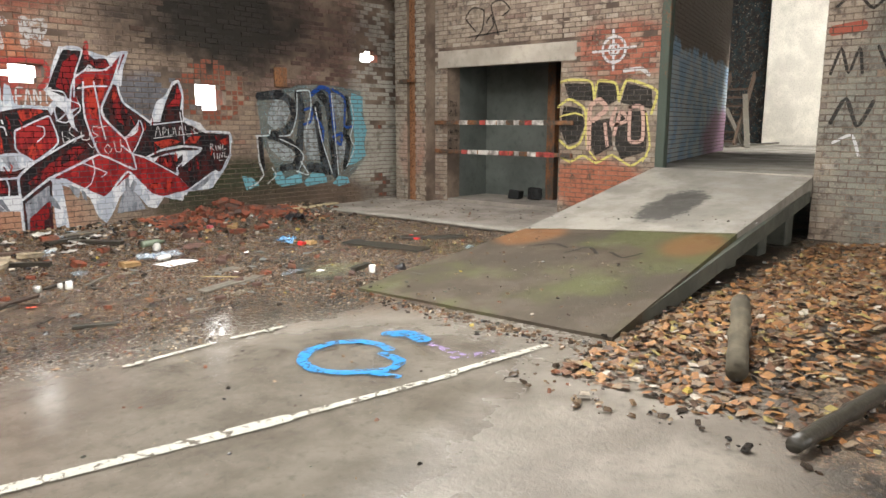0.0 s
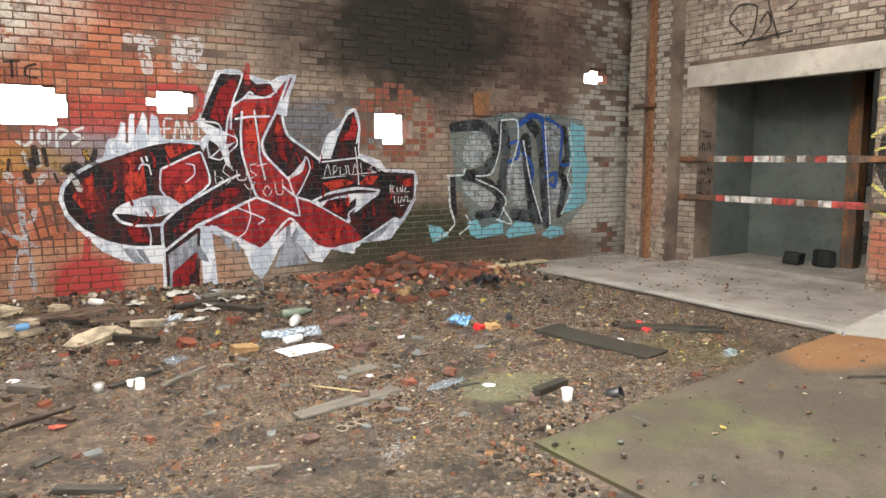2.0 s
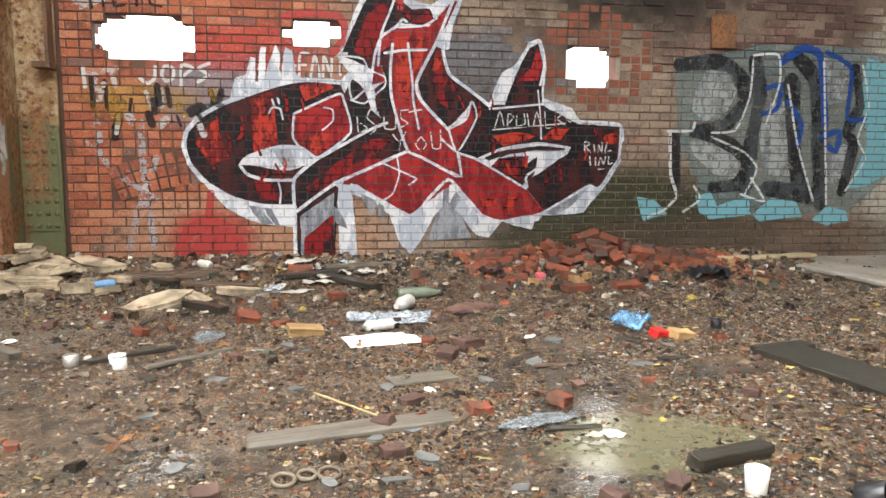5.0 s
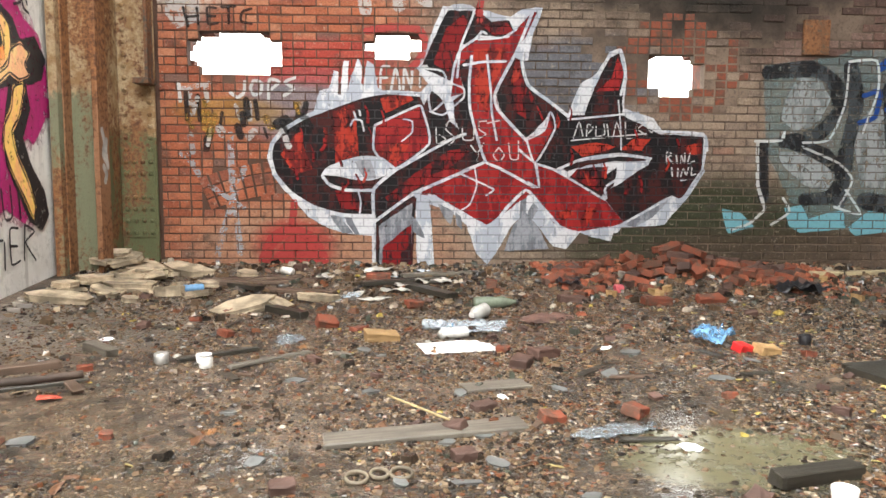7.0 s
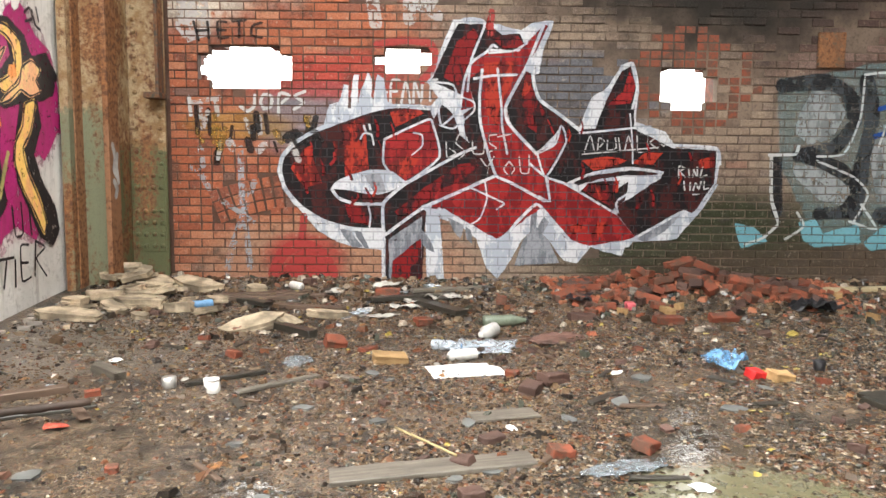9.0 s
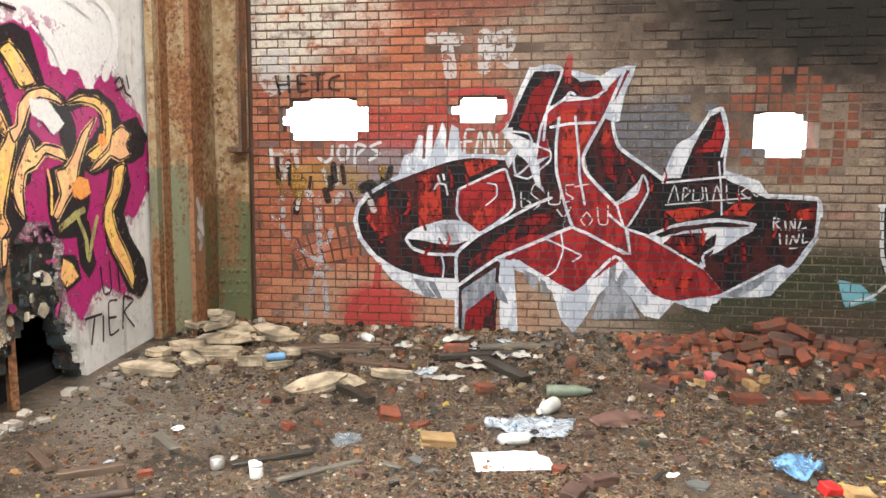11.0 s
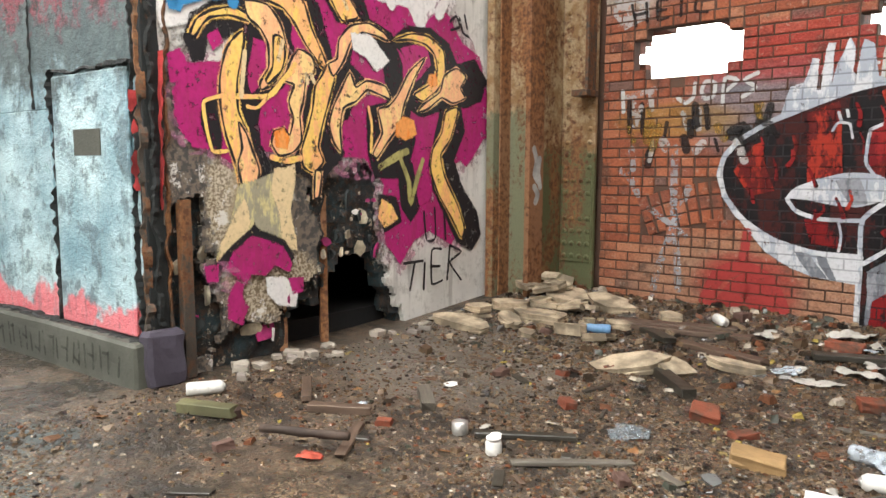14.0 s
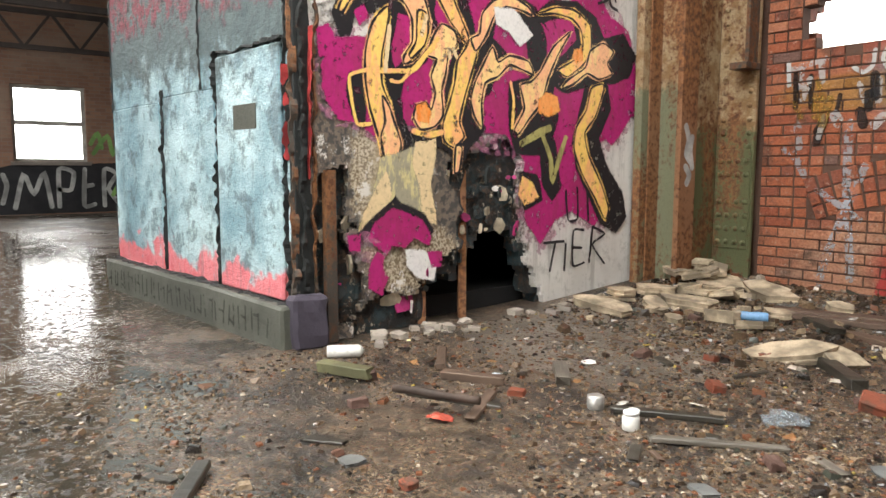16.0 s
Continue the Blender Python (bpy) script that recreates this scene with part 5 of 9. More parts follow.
N_RUSTY = wall_paint("rust_yellow_stain", (0.33, 0.19, 0.03), 0, None, 0.9, 0.5, 0.6, 0.6, 0.5)
N_TAGRED = wall_paint("thin_red_tag", (0.36, 0.05, 0.045), 0, None, 0.8, 0.5, 0.5, 0.75)
N_TAGBLACK = wall_paint("thin_black_tag", (0.02, 0.018, 0.018), 0, None, 0.7, 0.4, 0.5, 0.85)
N_SILVER = wall_paint("dull_silver_paint", (0.30, 0.31, 0.31), 0, (0.17, 0.18, 0.18), 0.9, 0.4, 0.62, 0.8, 0.55)
N_FADED = wall_paint("faded_black_paint", (0.018, 0.018, 0.02), 0, (0.05, 0.055, 0.06), 0.9, 0.3, 0.5, 0.88, 0.54)
N_CYAN = wall_paint("pale_cyan_paint", (0.17, 0.38, 0.44), 0, None, 0.9, 0.4, 0.6, 0.75)
N_BLUE = wall_paint("deep_blue_paint", (0.015, 0.05, 0.20), 0, None, 0.6, 0.5, 0.5, 0.95)
N_TEAL = wall_paint("faded_teal_paint", (0.15, 0.24, 0.25), 0, None, 0.9, 0.4, 0.6, 0.45)

mu = Mural("graffiti_mural", "large red, black and white lettering mural on brick", to_north, 0.0195)
mu.shape("white_paint", N_WHITE, [(2.39, 1.08), (2.41, 1.21), (2.52, 1.34), (2.72, 1.46), (2.95, 1.55), (3.21, 1.64), (3.46, 1.69), (3.79, 1.68), (3.85, 1.76), (3.75, 1.9), (3.98, 2.44), (4.21, 2.46), (4.28, 2.41), (4.39, 2.41), (4.52, 2.37), (4.59, 2.36), (4.7, 2.43), (4.88, 2.45), (4.78, 2.17), (4.75, 1.98), (4.7, 1.97), (4.75, 1.77), (4.95, 1.61), (5.14, 1.48), (5.25, 1.77), (5.4, 1.87), (5.51, 2.06), (5.61, 2.09), (5.67, 1.88), (5.65, 1.55), (5.93, 1.47), (6.04, 1.32), (6.41, 1.33), (6.45, 1.21), (6.42, 1.01), (6.25, 0.72), (5.99, 0.48), (5.69, 0.5), (5.63, 0.41), (5.16, 0.41), (5.03, 0.48), (4.78, 0.8), (4.41, 0.41), (3.83, 0.73), (3.37, 0.49), (2.99, 0.55), (2.73, 0.63), (2.53, 0.79), (2.43, 0.93)])
mu.shape("white_paint", N_WHITE, [(2.58, 0.74), (2.79, 0.6), (3.06, 0.53), (3.35, 0.53), (3.34, 0.37), (3.12, 0.39), (2.94, 0.44), (2.76, 0.54)])
mu.shape("white_paint", N_WHITE, [(3.74, 0.74), (3.88, 0.76), (4.4, 0.45), (4.75, 0.79), (5.11, 0.45), (5.6, 0.45), (5.57, 0.33), (5.27, 0.41), (5.14, 0.26), (5.03, 0.28), (4.89, 0.46), (4.76, 0.6), (4.63, 0.48), (4.51, 0.26), (4.41, 0.11), (4.31, 0.21), (4.21, 0.48), (4.04, 0.62), (3.86, 0.67), (3.91, 0.06), (3.76, 0.05)])
mu.shape("grey_paint", N_GREY, [(2.95, 0.55), (3.03, 0.54), (3.15, 0.39), (3.06, 0.4)])
mu.shape("grey_paint", N_GREY, [(3.08, 0.54), (3.14, 0.53), (3.21, 0.38), (3.17, 0.39)])
mu.shape("grey_paint", N_GREY, [(3.94, 0.67), (4.08, 0.59), (4.06, 0.48), (4, 0.55)])
mu.shape("grey_paint", N_GREY, [(4.11, 0.58), (4.15, 0.55), (4.17, 0.43), (4.13, 0.47)])
mu.shape("grey_paint", N_GREY, [(4.72, 0.74), (4.76, 0.76), (4.76, 0.6), (4.71, 0.54)])
mu.shape("grey_paint", N_GREY, [(4.83, 0.68), (4.87, 0.63), (4.78, 0.47), (4.76, 0.52)])
mu.shape("grey_paint", N_GREY, [(4.57, 0.23), (4.65, 0.47), (4.76, 0.59), (4.88, 0.45), (4.98, 0.26)])
mu.shape("black_paint", N_BLACK, [(2.43, 1.08), (2.45, 1.2), (2.55, 1.32), (2.74, 1.43), (2.98, 1.52), (3.23, 1.61), (3.46, 1.66), (3.77, 1.64), (3.81, 1.56), (3.88, 1.69), (3.98, 1.61), (4.04, 1.43), (4.25, 1.23), (4.36, 1.07), (4.04, 0.94), (3.7, 0.78), (3.37, 0.52), (3.35, 0.56), (3.06, 0.58), (2.79, 0.65), (2.58, 0.79), (2.47, 0.93)])
mu.shape("black_paint", N_BLACK, [(3.78, 1.91), (4.02, 2.41), (4.24, 2.41), (4.21, 2.22), (4.13, 2.07), (4.06, 1.79)])
mu.shape("dark_red_paint", N_DEEP, [(3.9, 1.94), (4.01, 2.25), (4.16, 2.37), (4.2, 2.32), (4.11, 2.04), (4.03, 1.87)])
mu.shape("black_paint", N_BLACK, [(4.22, 2.35), (4.28, 2.38), (4.4, 2.31), (4.57, 2.33), (4.62, 2.22), (4.52, 2.19), (4.29, 2.21), (4.18, 2.1), (4.16, 2.17)])
mu.shape("dark_red_paint", N_DEEP, [(4.29, 2.48), (4.33, 2.38), (4.44, 2.29), (4.56, 2.31), (4.61, 2.23), (4.44, 2.2), (4.33, 2.29), (4.27, 2.39)])
mu.shape("red_paint", N_RED, [(4.05, 1.65), (4.08, 1.92), (4.14, 2.07), (4.29, 2.17), (4.57, 2.17), (4.8, 2.41), (4.85, 2.4), (4.64, 2.05), (4.45, 1.68), (4.5, 1.53), (4.75, 1.26), (4.92, 1.35), (4.97, 1.51), (5.01, 1.37), (4.84, 1.05), (4.88, 0.83), (4.4, 0.48), (3.9, 0.76), (4.16, 0.96), (4.36, 1.06), (4.28, 1.31), (4.21, 1.56), (4.23, 2.01), (4.14, 1.93), (4.14, 1.77), (4.18, 1.69)])
mu.shape("orange_red_paint", N_BRIGHT, [(4.26, 2.07), (4.55, 2.09), (4.52, 1.92), (4.41, 1.69), (4.39, 1.51), (4.29, 1.62)])
mu.shape("black_paint", N_BLACK, [(4.13, 1.92), (4.24, 2.01), (4.23, 1.56), (4.29, 1.31), (4.36, 1.07), (4.22, 1.19), (4.1, 1.43), (4.08, 1.61), (4.18, 1.68)])
mu.shape("black_paint", N_BLACK, [(4.47, 1.67), (4.64, 2), (4.7, 1.97), (4.75, 1.76), (5.12, 1.48), (5.61, 1.51), (5.99, 1.32), (6.41, 1.3), (6.4, 1.01), (6.23, 0.75), (5.69, 0.51), (5.5, 0.73), (5.04, 1), (4.84, 1.05), (5.01, 1.36), (4.97, 1.52), (4.91, 1.44), (4.79, 1.31), (4.74, 1.28), (4.56, 1.44)])
mu.shape("dark_red_paint", N_DEEP, [(4.58, 1.77), (4.64, 1.94), (4.71, 1.82), (4.82, 1.62), (4.77, 1.44), (4.63, 1.54)])
mu.shape("orange_red_paint", N_BRIGHT, [(4.65, 1.99), (4.69, 1.96), (4.67, 1.82), (4.61, 1.77)])
mu.shape("red_paint", N_RED, [(4.87, 1.04), (5.04, 0.99), (5.5, 0.71), (5.68, 0.5), (5.27, 0.42), (5.03, 0.5), (4.79, 0.82), (4.9, 0.82)])
mu.shape("orange_red_paint", N_BRIGHT, [(5.27, 0.5), (5.34, 0.63), (5.43, 0.63), (5.35, 0.5)])
mu.shape("orange_red_paint", N_BRIGHT, [(5.05, 0.58), (5.16, 0.62), (5.22, 0.58), (5.11, 0.53)])
mu.shape("orange_red_paint", N_BRIGHT, [(5.18, 1.2), (5.41, 1.24), (5.59, 1.21), (5.41, 1.14), (5.28, 1.12)])
mu.shape("orange_red_paint", N_BRIGHT, [(5.64, 1.18), (5.75, 1.27), (5.91, 1.28), (5.83, 1.18)])
mu.shape("orange_red_paint", N_BRIGHT, [(6.25, 1.21), (6.39, 1.25), (6.39, 1.15), (6.27, 1.15)])
mu.shape("black_paint", N_BLACK, [(5.29, 1.5), (5.4, 1.78), (5.51, 2.01), (5.59, 2.05), (5.64, 1.86), (5.63, 1.5)])
mu.shape("dark_red_paint", N_RED, [(5.4, 1.71), (5.54, 1.83), (5.58, 2.01), (5.64, 1.89), (5.59, 1.73)])
mu.shape("white_paint", N_WHITE, [(5.04, 0.99), (5.28, 1.09), (5.62, 1.14), (5.92, 1.1), (5.9, 1.05), (5.52, 0.8), (5.5, 0.71), (5.47, 0.73), (5.55, 0.9), (5.41, 1.01), (5.23, 1), (5.16, 0.92)])
mu.shape("black_paint", N_BLACK, [(5.09, 1.01), (5.3, 1.07), (5.62, 1.11), (5.89, 1.09), (5.83, 1.08), (5.59, 1.08), (5.33, 1.04), (5.14, 0.98)])
mu.shape("dark_red_paint", N_DEEP, [(5.23, 0.99), (5.52, 1.02), (5.49, 0.95), (5.43, 0.86), (5.5, 0.77), (5.31, 0.86), (5.19, 0.93)])
mu.shape("black_paint", N_BLACK, [(5.44, 0.88), (5.6, 1.01), (5.58, 0.85), (5.51, 0.79)])
mu.shape("red_paint", N_RED, [(3.37, 1.38), (3.75, 1.56), (3.8, 1.52), (3.85, 1.22), (3.53, 0.99), (3.35, 1.15)])
mu.shape("orange_red_paint", N_BRIGHT, [(2.98, 1.49), (3.17, 1.57), (3.21, 1.05), (3.01, 1.04)])
mu.shape("orange_red_paint", N_BRIGHT, [(3.41, 1.62), (3.65, 1.67), (3.71, 1.62), (3.46, 1.5)])
mu.shape("orange_red_paint", N_BRIGHT, [(2.51, 1.11), (2.64, 1.29), (2.69, 1.31), (2.7, 1.19), (2.79, 0.98), (2.63, 0.94), (2.57, 1.03)])
mu.shape("orange_red_paint", N_BRIGHT, [(3.37, 1.12), (3.52, 1.22), (3.67, 1.2), (3.54, 1.03)])
mu.shape("dark_red_paint", N_DEEP, [(3.46, 0.72), (3.73, 0.94), (4.04, 1.15), (4.25, 1.18), (4.04, 0.99), (3.7, 0.79), (3.52, 0.65)])
mu.shape("red_paint", N_RED, [(3.79, 0.76), (3.86, 0.93), (4.07, 0.99), (4.16, 0.97), (3.88, 0.75)])
mu.shape("dark_red_paint", N_DEEP, [(3, 0.78), (3.26, 0.75), (3.23, 0.6), (3.05, 0.63)])
mu.shape("white_paint", N_WHITE, [(2.89, 0.93), (2.94, 1), (3.06, 1.05), (3.23, 1.09), (3.42, 1.08), (3.54, 1), (3.46, 0.93), (3.32, 0.88), (3.13, 0.89), (3, 0.92)])
mu.shape("black_paint", N_BLACK, [(2.92, 0.92), (3, 0.91), (3.15, 0.88), (3.32, 0.87), (3.46, 0.91), (3.37, 0.82), (3.2, 0.78), (3.05, 0.8), (2.96, 0.85)])
mu.shape("grey_paint", N_GREY, [(3.18, 1.05), (3.31, 1.07), (3.37, 0.91), (3.28, 0.9)])
mu.shape("black_paint", N_BLACK, [(3.35, 0.52), (3.71, 0.74), (3.74, 0.72), (3.72, 0.47), (3.7, 0.05), (3.35, 0.05)])
mu.shape("grey_paint", N_GREY, [(3.4, 0.46), (3.7, 0.67), (3.7, 0.47), (3.68, 0.1), (3.41, 0.07)])
mu.shape("dark_red_paint", N_DEEP, [(3.44, 0.26), (3.69, 0.47), (3.69, 0.07), (3.43, 0.06)])
mu.shape("grey_paint", N_GREY, [(3.71, 0.55), (3.77, 0.47), (3.82, 0.35), (3.72, 0.41)])
mu.shape("white_paint", N_WHITE, [(3.76, 1.88), (3.88, 1.85), (4.03, 1.79), (4.06, 1.68), (3.98, 1.66)])
mu.shape("white_paint", N_WHITE, [(5.64, 0.46), (5.91, 0.63), (6.13, 0.75), (6.25, 0.71), (6.07, 0.49), (5.91, 0.48)])
mu.shape("grey_paint", N_GREY, [(5.7, 0.48), (5.91, 0.61), (6.09, 0.7), (5.96, 0.56), (5.8, 0.47)])
mu.shape("white_paint", N_WHITE, [(2.81, 1.5), (2.87, 1.68), (2.95, 1.7), (3, 1.86), (3.03, 1.85), (3.02, 1.65), (3.06, 1.65), (3.08, 1.95), (3.12, 1.95), (3.11, 1.68), (3.21, 1.97), (3.24, 1.91), (3.23, 1.76), (3.27, 1.73), (3.29, 1.95), (3.35, 1.92), (3.38, 1.71), (3.46, 1.68), (3.21, 1.63), (2.95, 1.55)])
for pts, w in (
        ([(2.4, 1.1), (2.44, 1.23), (2.56, 1.35), (2.75, 1.46), (2.99, 1.55), (3.25, 1.64), (3.48, 1.68), (3.77, 1.66)], 0.03),
        ([(2.4, 1.08), (2.45, 0.93), (2.58, 0.77), (2.8, 0.63), (3.06, 0.56), (3.35, 0.55)], 0.03),
        ([(3.35, 0.55), (3.35, 0.06)], 0.03), ([(3.35, 0.53), (3.35, 0.8), (3.54, 0.97)], 0.026), ([(3.54, 0.97), (4.04, 1.25), (4.19, 1.31)], 0.022),
        ([(3.37, 0.51), (3.7, 0.75), (4.14, 0.95), (4.38, 1.06)], 0.024),
        ([(3.86, 0.75), (4.15, 0.59), (4.41, 0.43), (4.57, 0.62), (4.76, 0.8), (4.9, 0.66), (5.11, 0.43)], 0.024),
        ([(2.88, 0.92), (2.92, 0.98), (3.05, 1.04), (3.23, 1.09), (3.42, 1.08), (3.54, 0.99)], 0.02), ([(2.88, 0.92), (2.94, 0.84), (3.1, 0.79), (3.35, 0.79)], 0.024), ([(3.21, 0.77), (3.23, 0.68), (3.22, 0.58)], 0.014),
        ([(3.36, 1.38), (3.75, 1.56), (3.8, 1.51), (3.86, 1.22), (3.53, 0.98), (3.35, 1.16), (3.36, 1.38)], 0.018),
        ([(3.77, 1.91), (4.02, 2.43), (4.26, 2.43), (4.14, 2.1), (4.11, 1.82)], 0.018), ([(4.04, 1.64), (4.08, 1.91), (4.14, 2.07), (4.28, 2.17), (4.33, 2.23), (4.37, 2.21)], 0.02),
        ([(4.3, 2.16), (4.52, 2.18), (4.64, 2.25)], 0.016), ([(4.24, 2.01), (4.22, 1.77), (4.23, 1.54), (4.3, 1.28), (4.38, 1.06), (4.51, 1), (4.83, 0.83)], 0.022),
        ([(4.79, 2.41), (4.64, 2.04), (4.46, 1.69), (4.49, 1.53), (4.75, 1.26)], 0.024), ([(4.38, 2.02), (4.42, 1.69), (4.43, 1.51), (4.48, 1.26)], 0.018), ([(4.17, 1.93), (4.34, 1.96), (4.55, 1.97)], 0.02),
        ([(4.86, 2.43), (4.74, 2.17), (4.7, 1.97), (4.76, 1.76), (4.95, 1.62), (5.14, 1.48)], 0.026), ([(5.14, 1.48), (5.25, 1.76), (5.41, 1.86), (5.52, 2.05), (5.61, 2.08), (5.66, 1.89), (5.62, 1.68)], 0.02),
        ([(4.75, 1.26), (4.92, 1.35), (4.97, 1.52), (5.02, 1.37), (4.84, 1.05), (4.76, 1.25)], 0.016), ([(4.69, 1.17), (4.84, 1.05), (5.04, 0.98), (5.5, 0.72), (5.51, 0.84), (5.91, 1.09)], 0.018),
        ([(4.84, 1.05), (4.88, 0.83), (4.78, 0.87)], 0.018), ([(5.04, 0.99), (5.28, 1.09), (5.62, 1.14), (5.92, 1.1)], 0.02), ([(5.64, 1.18), (5.63, 1.37), (5.6, 1.63)], 0.012),
        ([(5.14, 1.45), (5.61, 1.5), (5.79, 1.52)], 0.016), ([(6.01, 1.35), (6.41, 1.33), (6.45, 1.18)], 0.02), ([(6.43, 0.99), (6.25, 0.71), (6.13, 0.74), (5.91, 0.62), (5.64, 0.47)], 0.018),
        ([(4.28, 1), (4.3, 0.84), (4.24, 0.67), (4.16, 0.61)], 0.012), ([(4.14, 0.95), (4.41, 0.83), (4.46, 0.8), (4.39, 0.75)], 0.014),
        ([(3.75, 1.9), (3.98, 1.87), (4.03, 1.66), (3.88, 1.51), (3.85, 1.66), (3.92, 1.77)], 0.016), ([(3.86, 1.51), (3.98, 1.48), (4.07, 1.55), (4.17, 1.64), (4.17, 1.72), (4.07, 1.76)], 0.014), ([(3.14, 1.38), (3.17, 1.43), (3.24, 1.42), (3.26, 1.33)], 0.014), ([(3.62, 1.44), (3.7, 1.42), (3.7, 1.32), (3.61, 1.24)], 0.012),
        ([(3.17, 1.5), (3.19, 1.44)], 0.016), ([(3.22, 1.51), (3.23, 1.47)], 0.016)):
    mu.stroke("white_outline", N_WHITE, pts, w)
for pts, w in (([(4.32, 2.52), (4.31, 2.33)], 0.05), ([(3.29, 2.22), (3.52, 2.26), (3.75, 2.24), (3.81, 2.16), (3.78, 2), (3.7, 1.91)], 0.06)):
    mu.stroke("red_paint", N_TAGRED, pts, w)
for pts, w in (
        ([(3.92, 1.37), (3.93, 1.22), (4.01, 1.26), (3.95, 1.3)], 0.01), ([(4.11, 1.4), (4.04, 1.43), (4.01, 1.35), (4.1, 1.27), (4.04, 1.21)], 0.01), ([(4.16, 1.37), (4.17, 1.26), (4.26, 1.26), (4.27, 1.36)], 0.01),
        ([(4.38, 1.43), (4.31, 1.42), (4.32, 1.35), (4.38, 1.31), (4.31, 1.27)], 0.01), ([(4.39, 1.41), (4.52, 1.44)], 0.01), ([(4.45, 1.43), (4.47, 1.28)], 0.01),
        ([(4.24, 1.21), (4.3, 1.14), (4.36, 1.23)], 0.01), ([(4.31, 1.14), (4.3, 1.06)], 0.01), ([(4.5, 1.19), (4.45, 1.12), (4.5, 1.06), (4.55, 1.12), (4.5, 1.19)], 0.01), ([(4.59, 1.23), (4.61, 1.09), (4.68, 1.09), (4.68, 1.25)], 0.01),
        ([(5.19, 1.28), (5.24, 1.43), (5.28, 1.29)], 0.01), ([(5.31, 1.29), (5.32, 1.41), (5.37, 1.38), (5.33, 1.33)], 0.01), ([(5.4, 1.39), (5.4, 1.3), (5.48, 1.32), (5.47, 1.41)], 0.01), ([(5.5, 1.41), (5.52, 1.29)], 0.01),
        ([(5.56, 1.29), (5.59, 1.43), (5.64, 1.29)], 0.01), ([(5.67, 1.43), (5.68, 1.29), (5.74, 1.29)], 0.01), ([(5.77, 1.31), (5.78, 1.45), (5.84, 1.42), (5.79, 1.37), (5.86, 1.32)], 0.01), ([(5.9, 1.46), (5.87, 1.4), (5.92, 1.34), (5.95, 1.42), (5.9, 1.46)], 0.01), ([(5.17, 1.26), (5.88, 1.33)], 0.01),
        ([(6.07, 1.06), (6.07, 1.16), (6.12, 1.14), (6.08, 1.11), (6.13, 1.06)], 0.012), ([(6.16, 1.13), (6.17, 1.06)], 0.012), ([(6.2, 1.06), (6.2, 1.14), (6.24, 1.06), (6.24, 1.15)], 0.012), ([(6.29, 1.15), (6.27, 1.06), (6.33, 1.08)], 0.012),
        ([(6.12, 1.02), (6.13, 0.94)], 0.012), ([(6.18, 1.01), (6.18, 0.94)], 0.012), ([(6.21, 0.94), (6.23, 1.01), (6.26, 0.95), (6.28, 1.02)], 0.012), ([(6.31, 1.02), (6.31, 0.95), (6.35, 0.96)], 0.012), ([(6.21, 0.9), (6.27, 0.91)], 0.012)):
    mu.stroke("small_letter", N_PALE, pts, w)

tg = Mural("graffiti_tag", "thin white, black and red spray tags on orange brick", to_north, 0.0192)
tg.shape("white_patch", N_FAINT, [(1.52, 2.62), (1.78, 2.64), (1.80, 2.30), (1.60, 2.22), (1.50, 2.35)])
for pts, w in (
        ([(1.63, 1.69), (1.87, 1.74)], 0.035), ([(1.7, 1.69), (1.7, 1.56)], 0.04), ([(1.84, 1.71), (1.85, 1.59)], 0.04),
        ([(1.60, 1.74), (1.61, 1.58)], 0.028), ([(2.19, 1.76), (2.18, 1.66), (2.12, 1.62), (2.06, 1.66)], 0.026), ([(2.27, 1.64), (2.33, 1.66), (2.34, 1.75), (2.27, 1.77), (2.24, 1.70), (2.27, 1.64)], 0.024), ([(2.40, 1.60), (2.41, 1.78), (2.50, 1.76), (2.42, 1.69)], 0.024), ([(2.64, 1.8), (2.55, 1.76), (2.63, 1.7), (2.54, 1.64)], 0.024),
        ([(1.59, 1.13), (1.69, 1.05), (1.76, 0.92)], 0.05), ([(1.69, 1.28), (1.71, 1.13)], 0.05), ([(2.05, 1.29), (2.06, 0.82), (2.1, 0.46), (2.12, 0.2)], 0.05), ([(2.17, 0.98), (1.95, 0.35), (1.91, 0.14)], 0.05), ([(1.86, 0.82), (2.16, 0.62)], 0.04),
        ([(3.11, 2.71), (3.34, 2.7)], 0.11), ([(3.24, 2.69), (3.28, 2.41)], 0.11), ([(3.58, 2.73), (3.58, 2.45)], 0.11), ([(3.59, 2.68), (3.8, 2.73), (3.77, 2.6), (3.59, 2.58)], 0.10), ([(3.65, 2.59), (3.84, 2.48)], 0.09),
        ([(3.06, 1.75), (3.1, 1.9)], 0.02), ([(3.41, 1.70), (3.42, 1.90), (3.49, 1.91)], 0.02), ([(3.42, 1.81), (3.47, 1.81)], 0.02), ([(3.51, 1.71), (3.55, 1.90), (3.59, 1.71)], 0.02), ([(3.62, 1.71), (3.63, 1.90), (3.69, 1.72), (3.70, 1.91)], 0.02), ([(3.73, 1.90), (3.83, 1.92)], 0.02), ([(3.78, 1.91), (3.77, 1.73)], 0.02), ([(3.33, 1.80), (3.38, 1.80)], 0.02)):
    tg.stroke("white_tag", N_PALE if w < 0.03 else N_HAZE if pts[0][1] < 1.35 else N_FAINT, pts, w)
